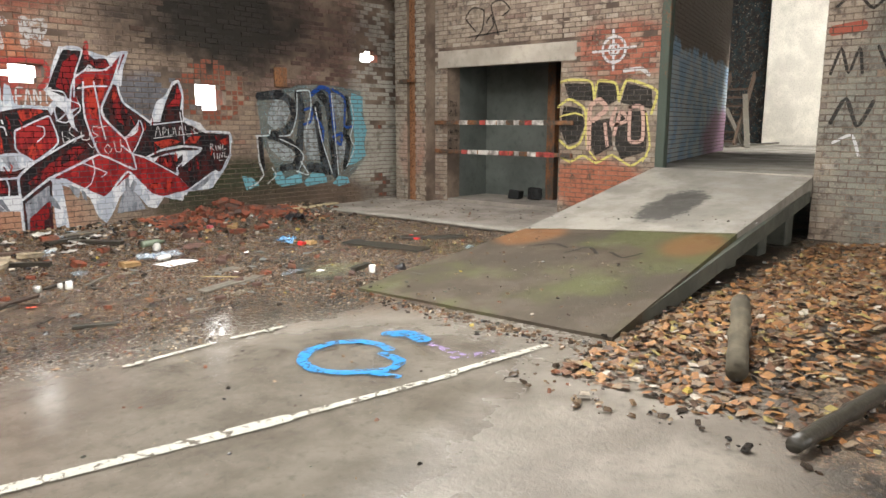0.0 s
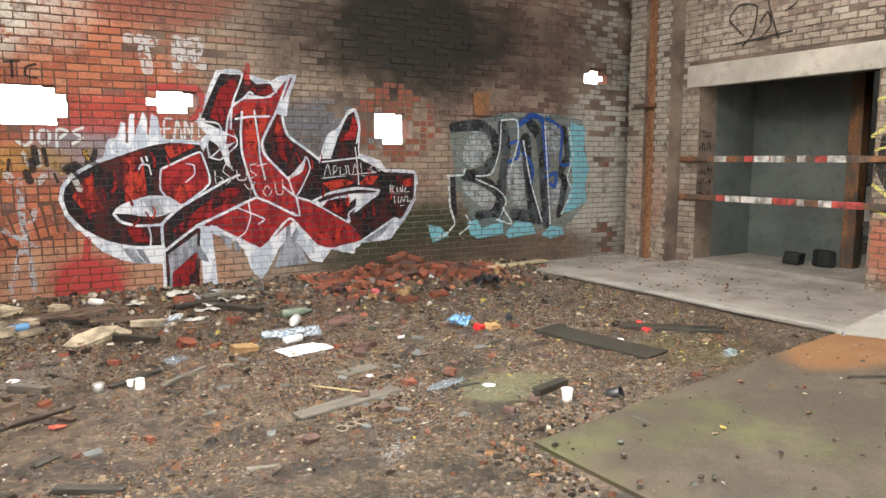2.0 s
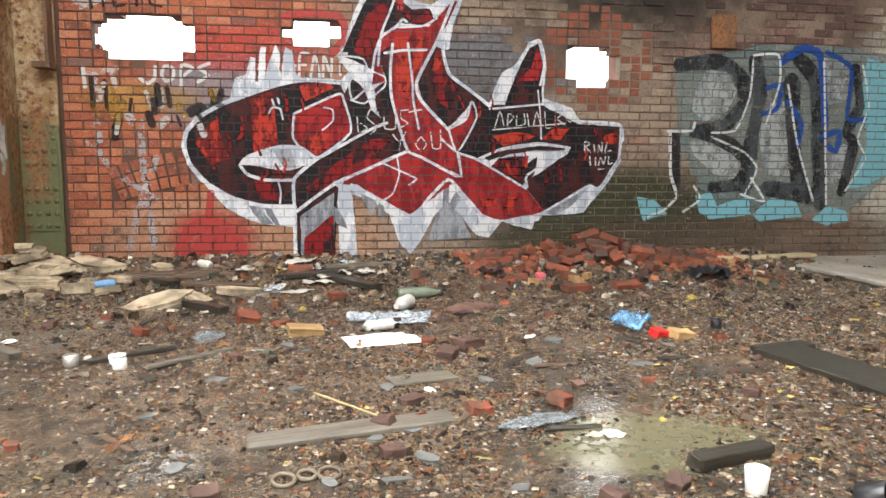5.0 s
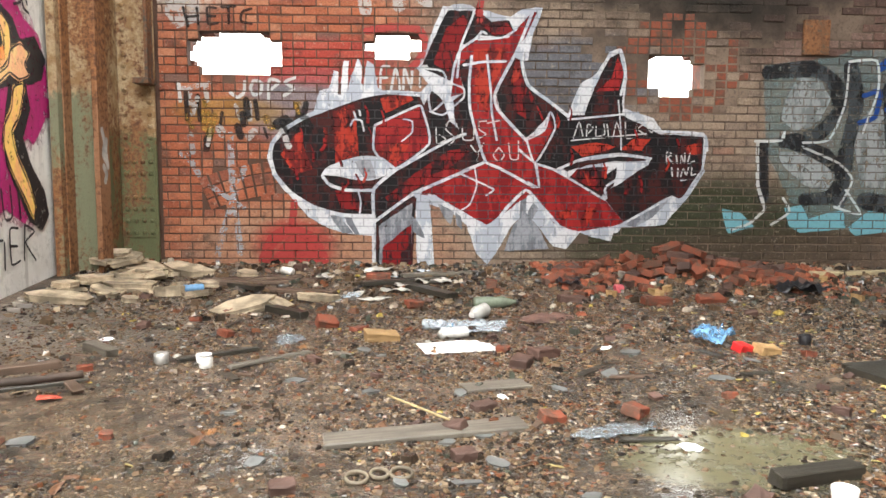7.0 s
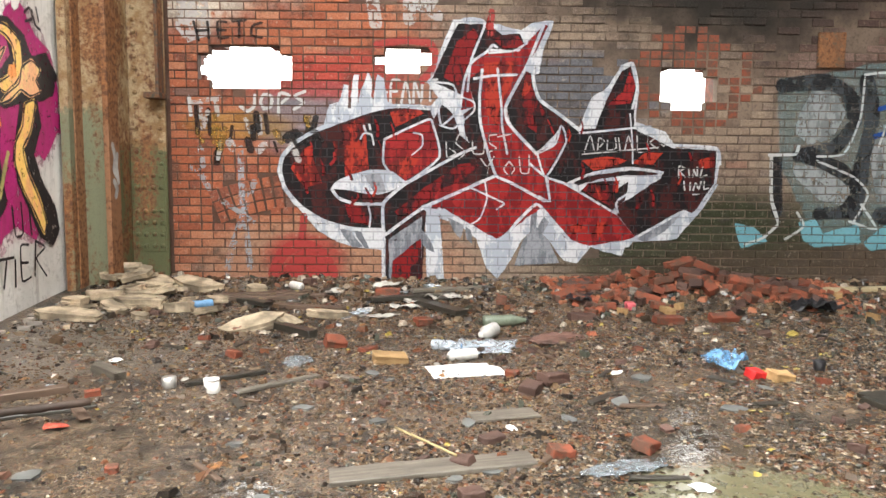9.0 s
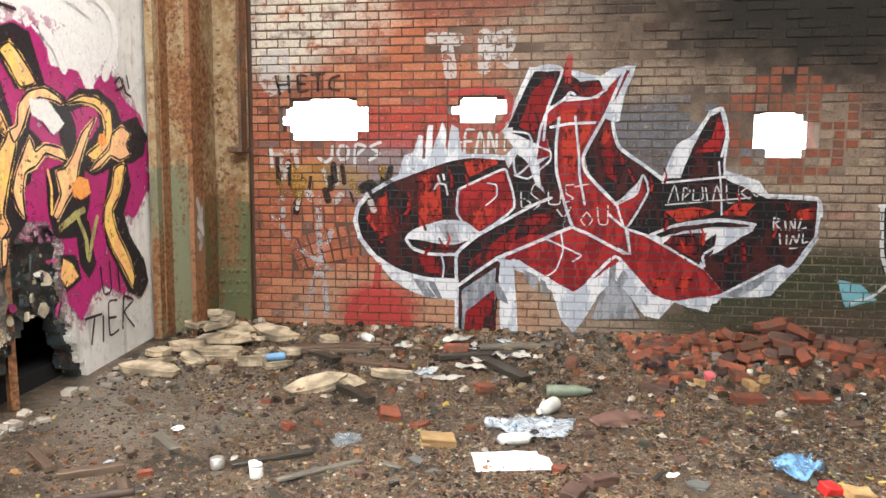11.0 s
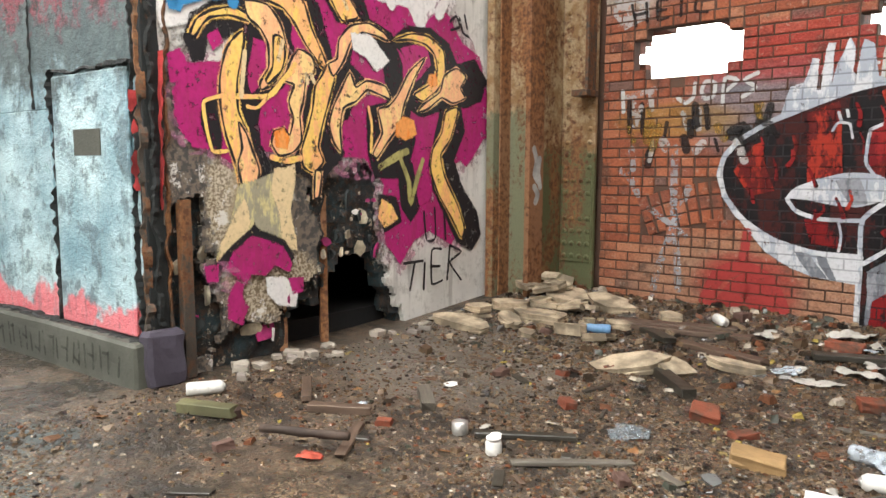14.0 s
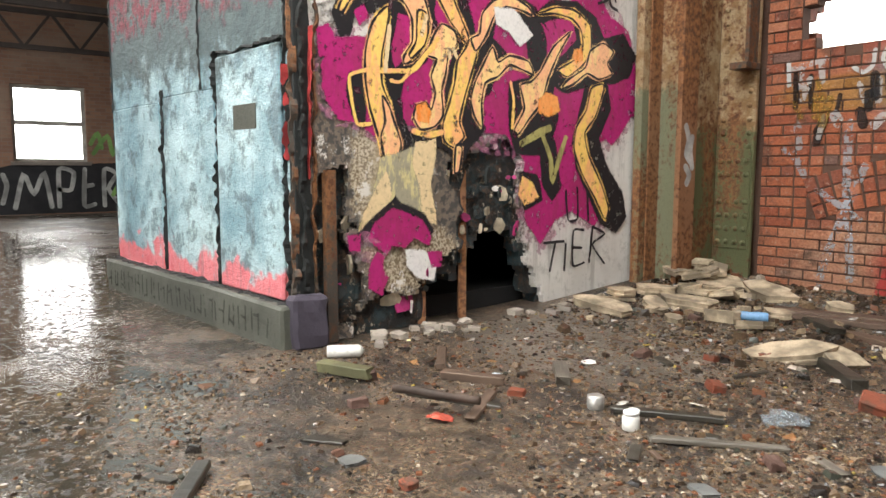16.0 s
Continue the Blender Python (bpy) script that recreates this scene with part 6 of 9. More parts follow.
for pts, w in (([(1.66, 1.65), (1.67, 1.42)], 0.035), ([(1.77, 1.63), (1.78, 1.41)], 0.03), ([(2.28, 1.59), (2.3, 1.43)], 0.035), ([(2.48, 1.38), (2.55, 1.42), (2.59, 1.36)], 0.09), ([(1.66, 2.40), (1.70, 2.24)], 0.02), ([(1.78, 2.40), (1.79, 2.26)], 0.02), ([(1.68, 2.32), (1.79, 2.33)], 0.02), ([(1.95, 2.40), (1.87, 2.40), (1.88, 2.26), (1.96, 2.27)], 0.02), ([(1.88, 2.33), (1.94, 2.33)], 0.02), ([(2.00, 2.41), (2.12, 2.42)], 0.02), ([(2.06, 2.41), (2.06, 2.27)], 0.02), ([(2.26, 2.40), (2.18, 2.37), (2.17, 2.29), (2.26, 2.27)], 0.02)):
    tg.stroke("black_tag", N_TAGBLACK, pts, w)
for pts, w in (([(2.62, 0.67), (2.6, 0.46)], 0.06), ([(2.34, 0.14), (2.42, 0.33), (2.6, 0.42), (2.78, 0.33), (2.88, 0.15)], 0.10), ([(2.47, 0.09), (2.63, 0.3), (2.78, 0.09)], 0.16)):
    tg.stroke("red_tag", N_TAGRED, pts, w)

for k in range(26):   # smudges and runs of black, white and rust-yellow under the broken hole
    u, v = rnd.uniform(1.62, 2.75), rnd.uniform(1.30, 1.62)
    tg.stroke("smudge", (N_TAGBLACK, N_FAINT, N_TAGBLACK, N_RUSTY)[k % 4], [(u, v), (u + rnd.uniform(-0.06, 0.06), v - rnd.uniform(0.03, 0.16))], rnd.uniform(0.02, 0.07))
for k in range(60):   # loose red brush marks over the black of the mural
    u, v = rnd.uniform(2.55, 6.2), rnd.uniform(0.72, 1.5)
    if inside((u, v), [(2.5, 1.1), (2.75, 1.42), (3.3, 1.6), (3.7, 1.1), (3.3, 0.6), (2.6, 0.8)]) or inside((u, v), [(4.75, 1.6), (5.3, 1.48), (6.3, 1.28), (6.25, 0.8), (5.65, 0.55), (5.0, 1.05)]):
        a = rnd.uniform(0.6, 2.2)
        mu.stroke("red_brush_mark", rnd.choice((N_DEEP, N_RED, N_BRIGHT)), [(u, v), (u + 0.05 * math.cos(a), v + 0.07 * math.sin(a)), (u + 0.07 * math.cos(a + 0.4), v + 0.14 * math.sin(a))], rnd.uniform(0.012, 0.03), taper=0.6)

rk = Mural("graffiti_letters", "faded blue, grey and cyan letters on dark brick", to_north, 0.0194)
rk.shape("teal_paint", N_TEAL, [(6.96, 1.96), (7.62, 2.04), (7.76, 2.1), (8.42, 2.13), (9.21, 2.05), (9.32, 1.35), (9.28, 0.81), (8.89, 0.49), (7.97, 0.46), (7.38, 0.54), (7.02, 1.18)])
for pts in ([(7.18, 1.66), (7.28, 1.85), (7.48, 1.85), (7.6, 1.67), (7.5, 1.45), (7.29, 1.36), (7.15, 1.48)], [(7.14, 1.17), (7.36, 1.17), (7.69, 0.98), (7.62, 0.82), (7.41, 0.86), (7.19, 1.05)], [(7.84, 1.36), (7.96, 1.55), (8.15, 1.58), (8.24, 0.84), (7.95, 0.85)], [(8.51, 2), (8.78, 1.97), (8.84, 1.62), (8.57, 1.55)], [(8.53, 1.09), (8.82, 1.16), (8.87, 0.89), (8.68, 0.76), (8.56, 0.83)]):
    rk.shape("silver_paint", N_SILVER, pts)
for pts in ([(7.22, 0.64), (7.38, 0.67), (7.45, 0.54), (7.78, 0.63), (7.82, 0.46), (7.6, 0.44), (7.38, 0.42), (7.28, 0.48)], [(7.85, 0.46), (8.04, 0.62), (8.3, 0.59), (8.38, 0.44), (8.12, 0.42), (7.93, 0.39)], [(8.5, 0.4), (8.65, 0.53), (8.86, 0.49), (8.9, 0.39), (8.66, 0.35)], [(8.99, 2.01), (9.26, 1.95), (9.24, 1.62), (9.35, 1.35), (9.27, 1.09), (9.32, 0.88), (9.08, 0.75), (8.88, 0.72), (9.06, 1.16), (8.95, 1.68)], [(6.62, 0.63), (6.79, 0.6), (6.93, 0.47), (6.69, 0.41)]):
    rk.shape("cyan_paint", N_CYAN, pts)
for pts, w in (
        ([(7, 1.9), (7.41, 1.94), (7.63, 1.82), (7.69, 1.58), (7.5, 1.33), (7.19, 1.27)], 0.14), ([(7.26, 1.25), (7.58, 1.14), (7.76, 0.95), (7.66, 0.76), (7.41, 0.73)], 0.13), ([(6.98, 1.24), (7.01, 0.74)], 0.10),
        ([(7.78, 1.95), (7.85, 1.61), (7.78, 1.17), (7.75, 0.72)], 0.15), ([(8.18, 1.77), (8.24, 1.16), (8.34, 0.71)], 0.17), ([(8.24, 1.99), (8.42, 1.8), (8.5, 1.29), (8.57, 0.57)], 0.15), ([(8.86, 1.91), (8.94, 1.55), (8.81, 1.29), (8.9, 1.16), (8.8, 0.69)], 0.11), ([(7.99, 0.72), (8.49, 0.64)], 0.16)):
    rk.stroke("black_paint", N_FADED, pts, w * 0.9, rag=0.2)
for pts, w in (
        ([(8.06, 1.96), (8.28, 2.09), (8.47, 2.03), (8.52, 1.74), (8.57, 1.35)], 0.07), ([(8.15, 1.58), (8.31, 1.36), (8.28, 1.16)], 0.05), ([(8.54, 2.06), (8.82, 1.91), (8.81, 1.42), (9.01, 1.42)], 0.04), ([(7.92, 1.7), (8.07, 1.74), (8.04, 1.51), (7.89, 1.45)], 0.04), ([(8.54, 1.23), (8.73, 1.29), (8.71, 1.09), (8.59, 1.16)], 0.05)):
    rk.stroke("blue_paint", N_BLUE, pts, w)
for pts, w in (
        ([(6.91, 1.27), (7.15, 1.28), (7.18, 1.36)], 0.025), ([(6.93, 1.25), (6.95, 0.87), (7.03, 0.65)], 0.028), ([(7.03, 0.63), (6.89, 0.5), (6.72, 0.44)], 0.022), ([(7.76, 1.98), (7.74, 1.61), (7.61, 1.29), (7.36, 1.26)], 0.018), ([(7.36, 1.22), (7.72, 1.07), (7.86, 0.91), (7.74, 0.66)], 0.018),
        ([(7.76, 2.01), (8.02, 2.02), (8.05, 1.74), (7.93, 1.36)], 0.02), ([(8.14, 1.74), (8.28, 1.16), (8.49, 0.6)], 0.02), ([(8.51, 2), (8.57, 1.35), (8.64, 0.56)], 0.02), ([(8.94, 1.94), (9.04, 1.55), (8.94, 1.22), (9.04, 1.02), (8.84, 0.69)], 0.018), ([(7.7, 0.66), (7.96, 0.59), (7.8, 0.82)], 0.02), ([(7.1, 0.49), (7.27, 0.61), (7.2, 0.74)], 0.02)):
    rk.stroke("white_outline", N_PALE, pts, w)

# doorway wall
E_YELLOW = wall_paint("yellow_outline_paint", (0.48, 0.42, 0.13), 1, None, 0.6, 0.5)
E_BLACK = wall_paint("thin_black_letters", (0.03, 0.028, 0.026), 1, None, 0.7, 0.5, 0.6, 0.85)
E_PINK = wall_paint("dull_pink_paint", (0.42, 0.27, 0.22), 1, None, 0.6, 0.5)
E_WHITE = wall_paint("chalky_white_tag", (0.52, 0.50, 0.50), 1, None, 0.6, 0.5, 0.6, 0.8)
E_RED = wall_paint("flaking_red_paint", (0.30, 0.08, 0.05), 1, None, 0.9, 0.5, 0.6, 0.8)
eg = Mural("graffiti_letters", "black bubble letters outlined in yellow on brick", to_east, 0.0184)
for pts in ([(6.25, 2.1), (5.74, 2.08), (5.7, 1.84), (5.87, 1.84), (6.15, 1.87)], [(5.65, 2.1), (5.33, 2.06), (5.33, 1.83), (5.49, 1.75), (5.64, 1.84)], [(5.16, 2.08), (4.77, 1.97), (4.74, 1.7), (5.25, 1.79)], [(6.24, 1.76), (5.93, 1.7), (5.86, 1.45), (5.97, 1.2), (6.16, 1.14), (6.3, 1.38)], [(5.76, 1.51), (5.42, 1.55), (5.36, 1.15), (5.64, 0.99), (5.78, 1.22)], [(5.32, 1.63), (4.83, 1.67), (4.81, 1.08), (5.2, 0.95), (5.31, 1.15)]):
    eg.shape("black_fill", E_BLACK, pts)
for pts, w in (
        ([(6.35, 1.74), (6.15, 1.86), (5.88, 1.72), (5.83, 1.45), (5.94, 1.17), (6.13, 1.09), (6.31, 1.21)], 0.035), ([(6.31, 2.13), (6.16, 2.16), (5.77, 2.12), (5.7, 1.83)], 0.035), ([(5.7, 1.83), (5.65, 2.12), (5.35, 2.08), (5.28, 1.82)], 0.035), ([(5.28, 1.82), (5.17, 2.12), (4.85, 2.04), (4.67, 1.93), (4.75, 1.63)], 0.035),
        ([(6.32, 0.97), (6.1, 0.87), (5.87, 0.98), (5.63, 0.87), (5.36, 1), (5.04, 0.85), (4.79, 1.01)], 0.03), ([(6.31, 1.59), (6.04, 1.64), (5.89, 1.6)], 0.025), ([(5.82, 1.7), (5.81, 1.14), (5.63, 0.92)], 0.025), ([(4.83, 1.63), (4.75, 1.16), (4.85, 0.93)], 0.025)):
    eg.stroke("yellow_outline", E_YELLOW, pts, w)
for pts, w in (([(5.77, 1.09), (5.77, 1.72), (5.61, 1.84), (5.48, 1.7), (5.7, 1.53)], 0.07), ([(5.33, 1.7), (5.4, 1.45), (5.13, 1.53), (5.24, 1.66), (5.34, 1.31)], 0.05), ([(5.09, 1.72), (4.9, 1.72), (4.87, 1.25), (5.08, 1.23), (5.09, 1.72)], 0.05), ([(5.5, 1.47), (5.45, 1.15)], 0.05)):
    eg.stroke("pink_letter", E_PINK, pts, w)
et = Mural("graffiti_tag", "white target and looping black tag on brick", to_east, 0.0182)
circle = lambda cy, cz, r: [(cy + r * math.cos(a), cz + r * math.sin(a)) for a in [k * math.pi / 6 for k in range(12)]]
for r in (0.08, 0.19):
    et.stroke("white_target", E_WHITE, circle(5.40, 2.58, r), 0.035, True)
et.stroke("white_target", E_WHITE, [(5.05, 2.60), (5.75, 2.56)], 0.035)
et.stroke("white_target", E_WHITE, [(5.40, 2.28), (5.42, 2.86)], 0.035)
et.stroke("white_target", E_WHITE, [(5.21, 2.26), (4.95, 2.28), (4.82, 2.19)], 0.05)
for pts in ([(8.07, 3.05), (8.29, 3.28), (8.14, 3.44), (7.89, 3.38), (7.92, 3.07), (8.07, 2.92)], [(7.82, 2.98), (7.68, 3.12), (7.73, 3.29), (7.83, 3.18)], [(7.57, 2.95), (7.74, 3.45), (7.51, 3.51), (7.34, 3.35), (7.49, 3.26)], [(8.22, 2.96), (7.39, 3.01)]):
    et.stroke("black_loop", E_BLACK, pts, 0.022)

# pink lettering on the cement wall
pk_to = lambda u, v, d: to_pink(u, v, d + 0.010)
K_MAG = wall_paint("magenta_paint", (0.42, 0.025, 0.16), 1, (0.36, 0.03, 0.13), 0.75, 0.0, 0.4, 1.0, 0.56)
K_BLK = wall_paint("dull_black_paint", (0.022, 0.02, 0.022), 1, None, 0.75, 0.0, 0.45, 1.0, 0.56)
K_YEL = wall_paint("yellow_orange_paint", (0.88, 0.58, 0.16), 1, (0.86, 0.44, 0.19), 0.75, 0.0, 0.4, 1.0, 0.56)
K_PCH = wall_paint("peach_paint", (0.86, 0.46, 0.24), 1, (0.88, 0.62, 0.26), 0.75, 0.0, 0.4, 1.0, 0.56)
K_WHT = wall_paint("matt_white_paint", (0.74, 0.72, 0.69), 1, None, 0.75, 0.0, 0.6, 1.0, 0.62)
K_ROSE = wall_paint("faint_rose_overspray", (0.55, 0.20, 0.33), 1, None, 1.0, 0.0, 0.6, 0.45, 0.46)
K_PALE = wall_paint("pale_cream_paint", (0.80, 0.62, 0.36), 1, None, 0.7, 0.0, 0.5, 0.9, 0.56)
K_BLU = wall_paint("sky_blue_tag", (0.05, 0.26, 0.52), 1, None, 0.6, 0.0, 0.5, 0.9)
K_RED = wall_paint("runny_red_paint", (0.60, 0.09, 0.06), 1, None, 0.8, 0.0, 0.5, 0.8)
K_ORA = wall_paint("orange_paint", (0.85, 0.27, 0.05), 1, (0.85, 0.36, 0.10), 0.7, 0.0, 0.4, 1.0, 0.58)
K_OLV = wall_paint("dull_olive_paint", (0.42, 0.38, 0.14), 1, (0.28, 0.25, 0.10), 0.7, 0.0, 0.5, 1.0, 0.56)
K_GRY = wall_paint("olive_grey_paint", (0.34, 0.31, 0.22), 1, (0.60, 0.52, 0.26), 0.5, 0.0, 0.5)
pk = Mural("graffiti_letters", "magenta, black and yellow lettering on grey cement", pk_to, 0.0, 0.03)
pk.shape("white_paint", K_WHT, [(6.52, 2.36), (7.74, 2.62), (8.62, 2.8), (8.82, 2.67), (8.87, 2.34), (8.61, 2.06), (8.07, 2.01), (7.93, 2.37), (7.55, 2.35), (7.29, 2.15), (7.05, 2.02), (6.8, 1.91), (6.54, 1.83)])

pk.shape("rose_paint", K_ROSE, [(7.11, 2.41), (7.42, 2.5), (7.83, 2.54), (8.26, 2.5), (8.14, 2.25), (7.83, 2.43), (7.5, 2.27), (7.29, 2.15), (7.13, 2.19)])
pk.shape("rose_paint", K_ROSE, [(7.12, 2.35), (7.24, 2.43), (7.32, 2.35), (7.29, 2.21), (7.19, 2.18), (7.13, 2.24)])
pk.shape("rose_paint", K_ROSE, [(6.9, 1.88), (7.09, 2.07), (7.41, 2.23), (7.64, 2.33), (7.88, 2.49), (8.06, 2.37), (8.19, 2.26), (8.42, 2.2), (8.48, 2.11), (8.71, 2.34), (8.91, 2.26), (9.09, 2.08), (9.32, 1.79), (9.33, 1.46), (9.16, 1.18), (8.95, 1.09), (8.86, 0.92), (9.09, 0.71), (8.94, 0.49), (8.58, 0.59), (8.45, 0.53), (8.28, 0.38), (8.08, 0.58), (8.04, 0.87), (8.04, 1.03), (7.05, 1.2), (6.92, 1.12), (6.77, 1.2), (6.67, 1.2), (6.57, 1.3), (6.55, 1.51), (6.66, 1.69), (6.89, 1.73)])
pk.shape("magenta_paint", K_MAG, [(6.95, 1.9), (7.11, 2.04), (7.41, 2.19), (7.63, 2.28), (7.88, 2.43), (8, 2.33), (8.12, 2.21), (8.36, 2.16), (8.47, 2.05), (8.71, 2.28), (8.82, 2.21), (8.96, 2.06), (9.2, 1.78), (9.22, 1.46), (9.04, 1.23), (8.86, 1.16), (8.72, 1.24), (8.75, 0.97), (8.98, 0.72), (8.85, 0.56), (8.58, 0.68), (8.42, 0.62), (8.28, 0.46), (8.15, 0.61), (8.11, 0.86), (8.13, 1.02), (7.94, 1.2), (7.05, 1.23), (6.92, 1.16), (6.79, 1.23), (6.7, 1.24), (6.62, 1.33), (6.59, 1.51), (6.69, 1.65), (6.89, 1.68), (7.02, 1.73), (7.04, 1.81)])
pk.shape("magenta_paint", K_MAG, [(6.57, 1.69), (6.62, 1.72), (6.66, 1.66), (6.64, 1.57), (6.58, 1.56)])
pk.shape("magenta_paint", K_MAG, circle(8.98, 1.62, 0.06))
pk.shape("white_paint", K_WHT, [(8.2, 2.49), (8.49, 2.46), (8.53, 2.13), (8.45, 2.06), (8.25, 2.19), (8.08, 2.21), (8.04, 2.35)])
pk.shape("magenta_bubble", K_MAG, [(6.62, 1.59), (6.71, 1.65), (6.86, 1.64), (6.88, 1.51), (6.76, 1.47), (6.74, 1.34), (6.66, 1.29), (6.60, 1.39)])
pk.shape("rose_paint", K_ROSE, [(7.08, 2.35), (7.20, 2.41), (7.32, 2.36), (7.30, 2.23), (7.17, 2.17), (7.09, 2.24)])
pk.shape("magenta_bubble", K_MAG, [(7.12, 2.35), (7.19, 2.39), (7.28, 2.34), (7.27, 2.25), (7.17, 2.21), (7.12, 2.26)])
pk.shape("magenta_paint", K_MAG, [(7.53, 2.11), (7.49, 2.33), (7.73, 2.43), (7.95, 2.38), (8.02, 2.20), (8.36, 2.21), (8.47, 2.05), (8.26, 1.97), (7.90, 2.02), (7.67, 1.87)])
pk.shape("magenta_paint", K_MAG, [(8.95, 2.06), (9.17, 1.98), (9.28, 1.71), (9.24, 1.37), (9.03, 1.15), (8.89, 1.24), (8.99, 1.57), (8.89, 1.86)])
pk.shape("magenta_paint", K_MAG, [(9.22, 1.50), (9.34, 1.50), (9.33, 1.38), (9.24, 1.37)])
pk.shape("black_shadow", K_BLK, [(6.67, 1.79), (6.71, 1.91), (6.83, 1.99), (7.00, 2.03), (7.10, 2.11), (7.27, 2.17), (7.44, 2.17), (7.55, 2.10), (7.60, 1.97), (7.66, 1.79), (7.62, 1.71), (7.50, 1.76), (7.37, 1.85), (7.33, 1.70), (7.27, 1.59), (7.12, 1.51), (7.09, 1.37), (7.12, 1.23), (7.17, 1.13), (7.15, 1.02), (7.08, 1.13), (7.02, 1.33), (6.98, 1.46), (6.97, 1.60), (7.03, 1.87), (6.95, 1.84), (6.87, 1.83), (6.78, 1.81), (6.76, 1.70), (6.70, 1.68)])
pk.shape("magenta_paint", K_MAG, [(7.09, 1.83), (7.18, 1.82), (7.18, 1.70), (7.13, 1.60), (7.06, 1.54), (7.05, 1.65), (7.08, 1.76)])
pk.shape("magenta_paint", K_MAG, [(7.36, 1.95), (7.47, 1.86), (7.54, 1.79), (7.43, 1.81), (7.37, 1.85)])
pk.shape("magenta_paint", K_MAG, [(6.80, 1.81), (6.85, 1.85), (6.87, 1.80), (6.83, 1.75)])
pk.shape("black_shadow", K_BLK, [(6.76, 1.47), (6.86, 1.49), (6.85, 1.20), (6.80, 1.22), (6.75, 1.37)])
pk.shape("black_shadow", K_BLK, [(7.52, 2.33), (7.70, 2.41), (7.85, 2.39), (7.90, 2.26), (7.99, 2.07), (7.86, 2.04), (7.71, 2.04), (7.61, 2.17)])
pk.shape("black_shadow", K_BLK, [(7.49, 1.61), (7.53, 1.79), (7.63, 1.70), (7.70, 1.67), (7.81, 1.78), (7.96, 1.67), (7.81, 1.51), (7.74, 1.35), (7.75, 1.21), (7.60, 1.09), (7.57, 0.99), (7.46, 1.07), (7.40, 1.10), (7.22, 1.09), (7.18, 1.17), (7.37, 1.18), (7.43, 1.36), (7.45, 1.51)])
pk.shape("magenta_paint", K_MAG, [(7.14, 1.39), (7.24, 1.44), (7.33, 1.48), (7.32, 1.36), (7.19, 1.34), (7.19, 1.22), (7.13, 1.26)])
pk.shape("magenta_paint", K_MAG, [(7.76, 1.40), (7.87, 1.45), (7.95, 1.37), (7.92, 1.23), (7.78, 1.22), (7.73, 1.29)])
pk.shape("black_shadow", K_BLK, [(7.82, 2.02), (7.98, 2.08), (8.19, 2.02), (8.29, 1.83), (8.30, 1.62), (8.16, 1.55), (8.14, 1.74), (8.09, 1.90), (7.93, 1.99), (7.84, 1.91), (7.79, 1.75), (7.73, 1.64), (7.68, 1.69)])
pk.shape("black_shadow", K_BLK, [(8.18, 1.96), (8.35, 2.09), (8.60, 2.11), (8.80, 2.03), (8.90, 1.89), (9.12, 1.95), (9.27, 1.81), (9.20, 1.66), (8.99, 1.60), (8.82, 1.60), (8.72, 1.56), (8.52, 1.50), (8.38, 1.53), (8.34, 1.39), (8.43, 1.33), (8.37, 1.18), (8.46, 1.05), (8.50, 0.89), (8.39, 0.75), (8.30, 0.85), (8.27, 1.06), (8.05, 1.07), (7.98, 1.20), (7.97, 1.51), (8.07, 1.54), (8.24, 1.57), (8.43, 1.81), (8.28, 1.94)])
pk.shape("magenta_paint", K_MAG, [(8.30, 1.94), (8.54, 1.99), (8.59, 1.87), (8.44, 1.74), (8.35, 1.88)])
pk.shape("magenta_paint", K_MAG, [(8.47, 1.45), (8.68, 1.51), (8.62, 1.32), (8.56, 1.13), (8.60, 0.91), (8.49, 0.86), (8.43, 1.14)])
pk.shape("black_shadow", K_BLK, [(8.72, 1.57), (8.94, 1.59), (8.99, 1.41), (8.86, 1.18), (8.97, 0.97), (9.15, 0.79), (9.21, 0.60), (9.10, 0.49), (8.92, 0.57), (8.79, 0.76), (8.64, 0.97), (8.59, 1.16), (8.66, 1.35)])
pk.shape("black_shadow", K_BLK, [(8.08, 0.93), (8.23, 0.92), (8.28, 0.76), (8.12, 0.69)])
pk.shape("yellow_letter", K_YEL, [(6.95, 1.82), (7.01, 1.87), (7.02, 1.81), (6.97, 1.60), (6.97, 1.44), (7.02, 1.33), (7.06, 1.21), (7.10, 1.11), (7.08, 1.01), (6.98, 1.00), (6.95, 1.12), (6.89, 1.29), (6.86, 1.44), (6.86, 1.60), (6.90, 1.75)])
pk.stroke("black_outline", K_BLK, [(6.95, 1.82), (7.01, 1.87), (7.02, 1.81), (6.97, 1.60), (6.97, 1.44), (7.02, 1.33), (7.06, 1.21), (7.10, 1.11), (7.08, 1.01), (6.98, 1.00), (6.95, 1.12), (6.89, 1.29), (6.86, 1.44), (6.86, 1.60), (6.90, 1.75)], 0.012, True, rag=0.5)
pk.shape("peach_letter", K_PCH, [(6.97, 1.37), (7.02, 1.31), (7.06, 1.21), (7.10, 1.11), (7.08, 1.02), (6.99, 1.01), (6.96, 1.14), (6.99, 1.23)])
pk.stroke("black_outline", K_BLK, [(6.97, 1.37), (7.02, 1.31), (7.06, 1.21), (7.10, 1.11), (7.08, 1.02), (6.99, 1.01), (6.96, 1.14), (6.99, 1.23)], 0.012, True, rag=0.5)
pk.shape("yellow_letter", K_YEL, [(6.69, 1.81), (6.73, 1.89), (6.82, 1.95), (6.96, 1.99), (7.07, 1.96), (7.05, 1.93), (6.93, 1.94), (6.81, 1.91), (6.76, 1.86), (6.72, 1.80)])
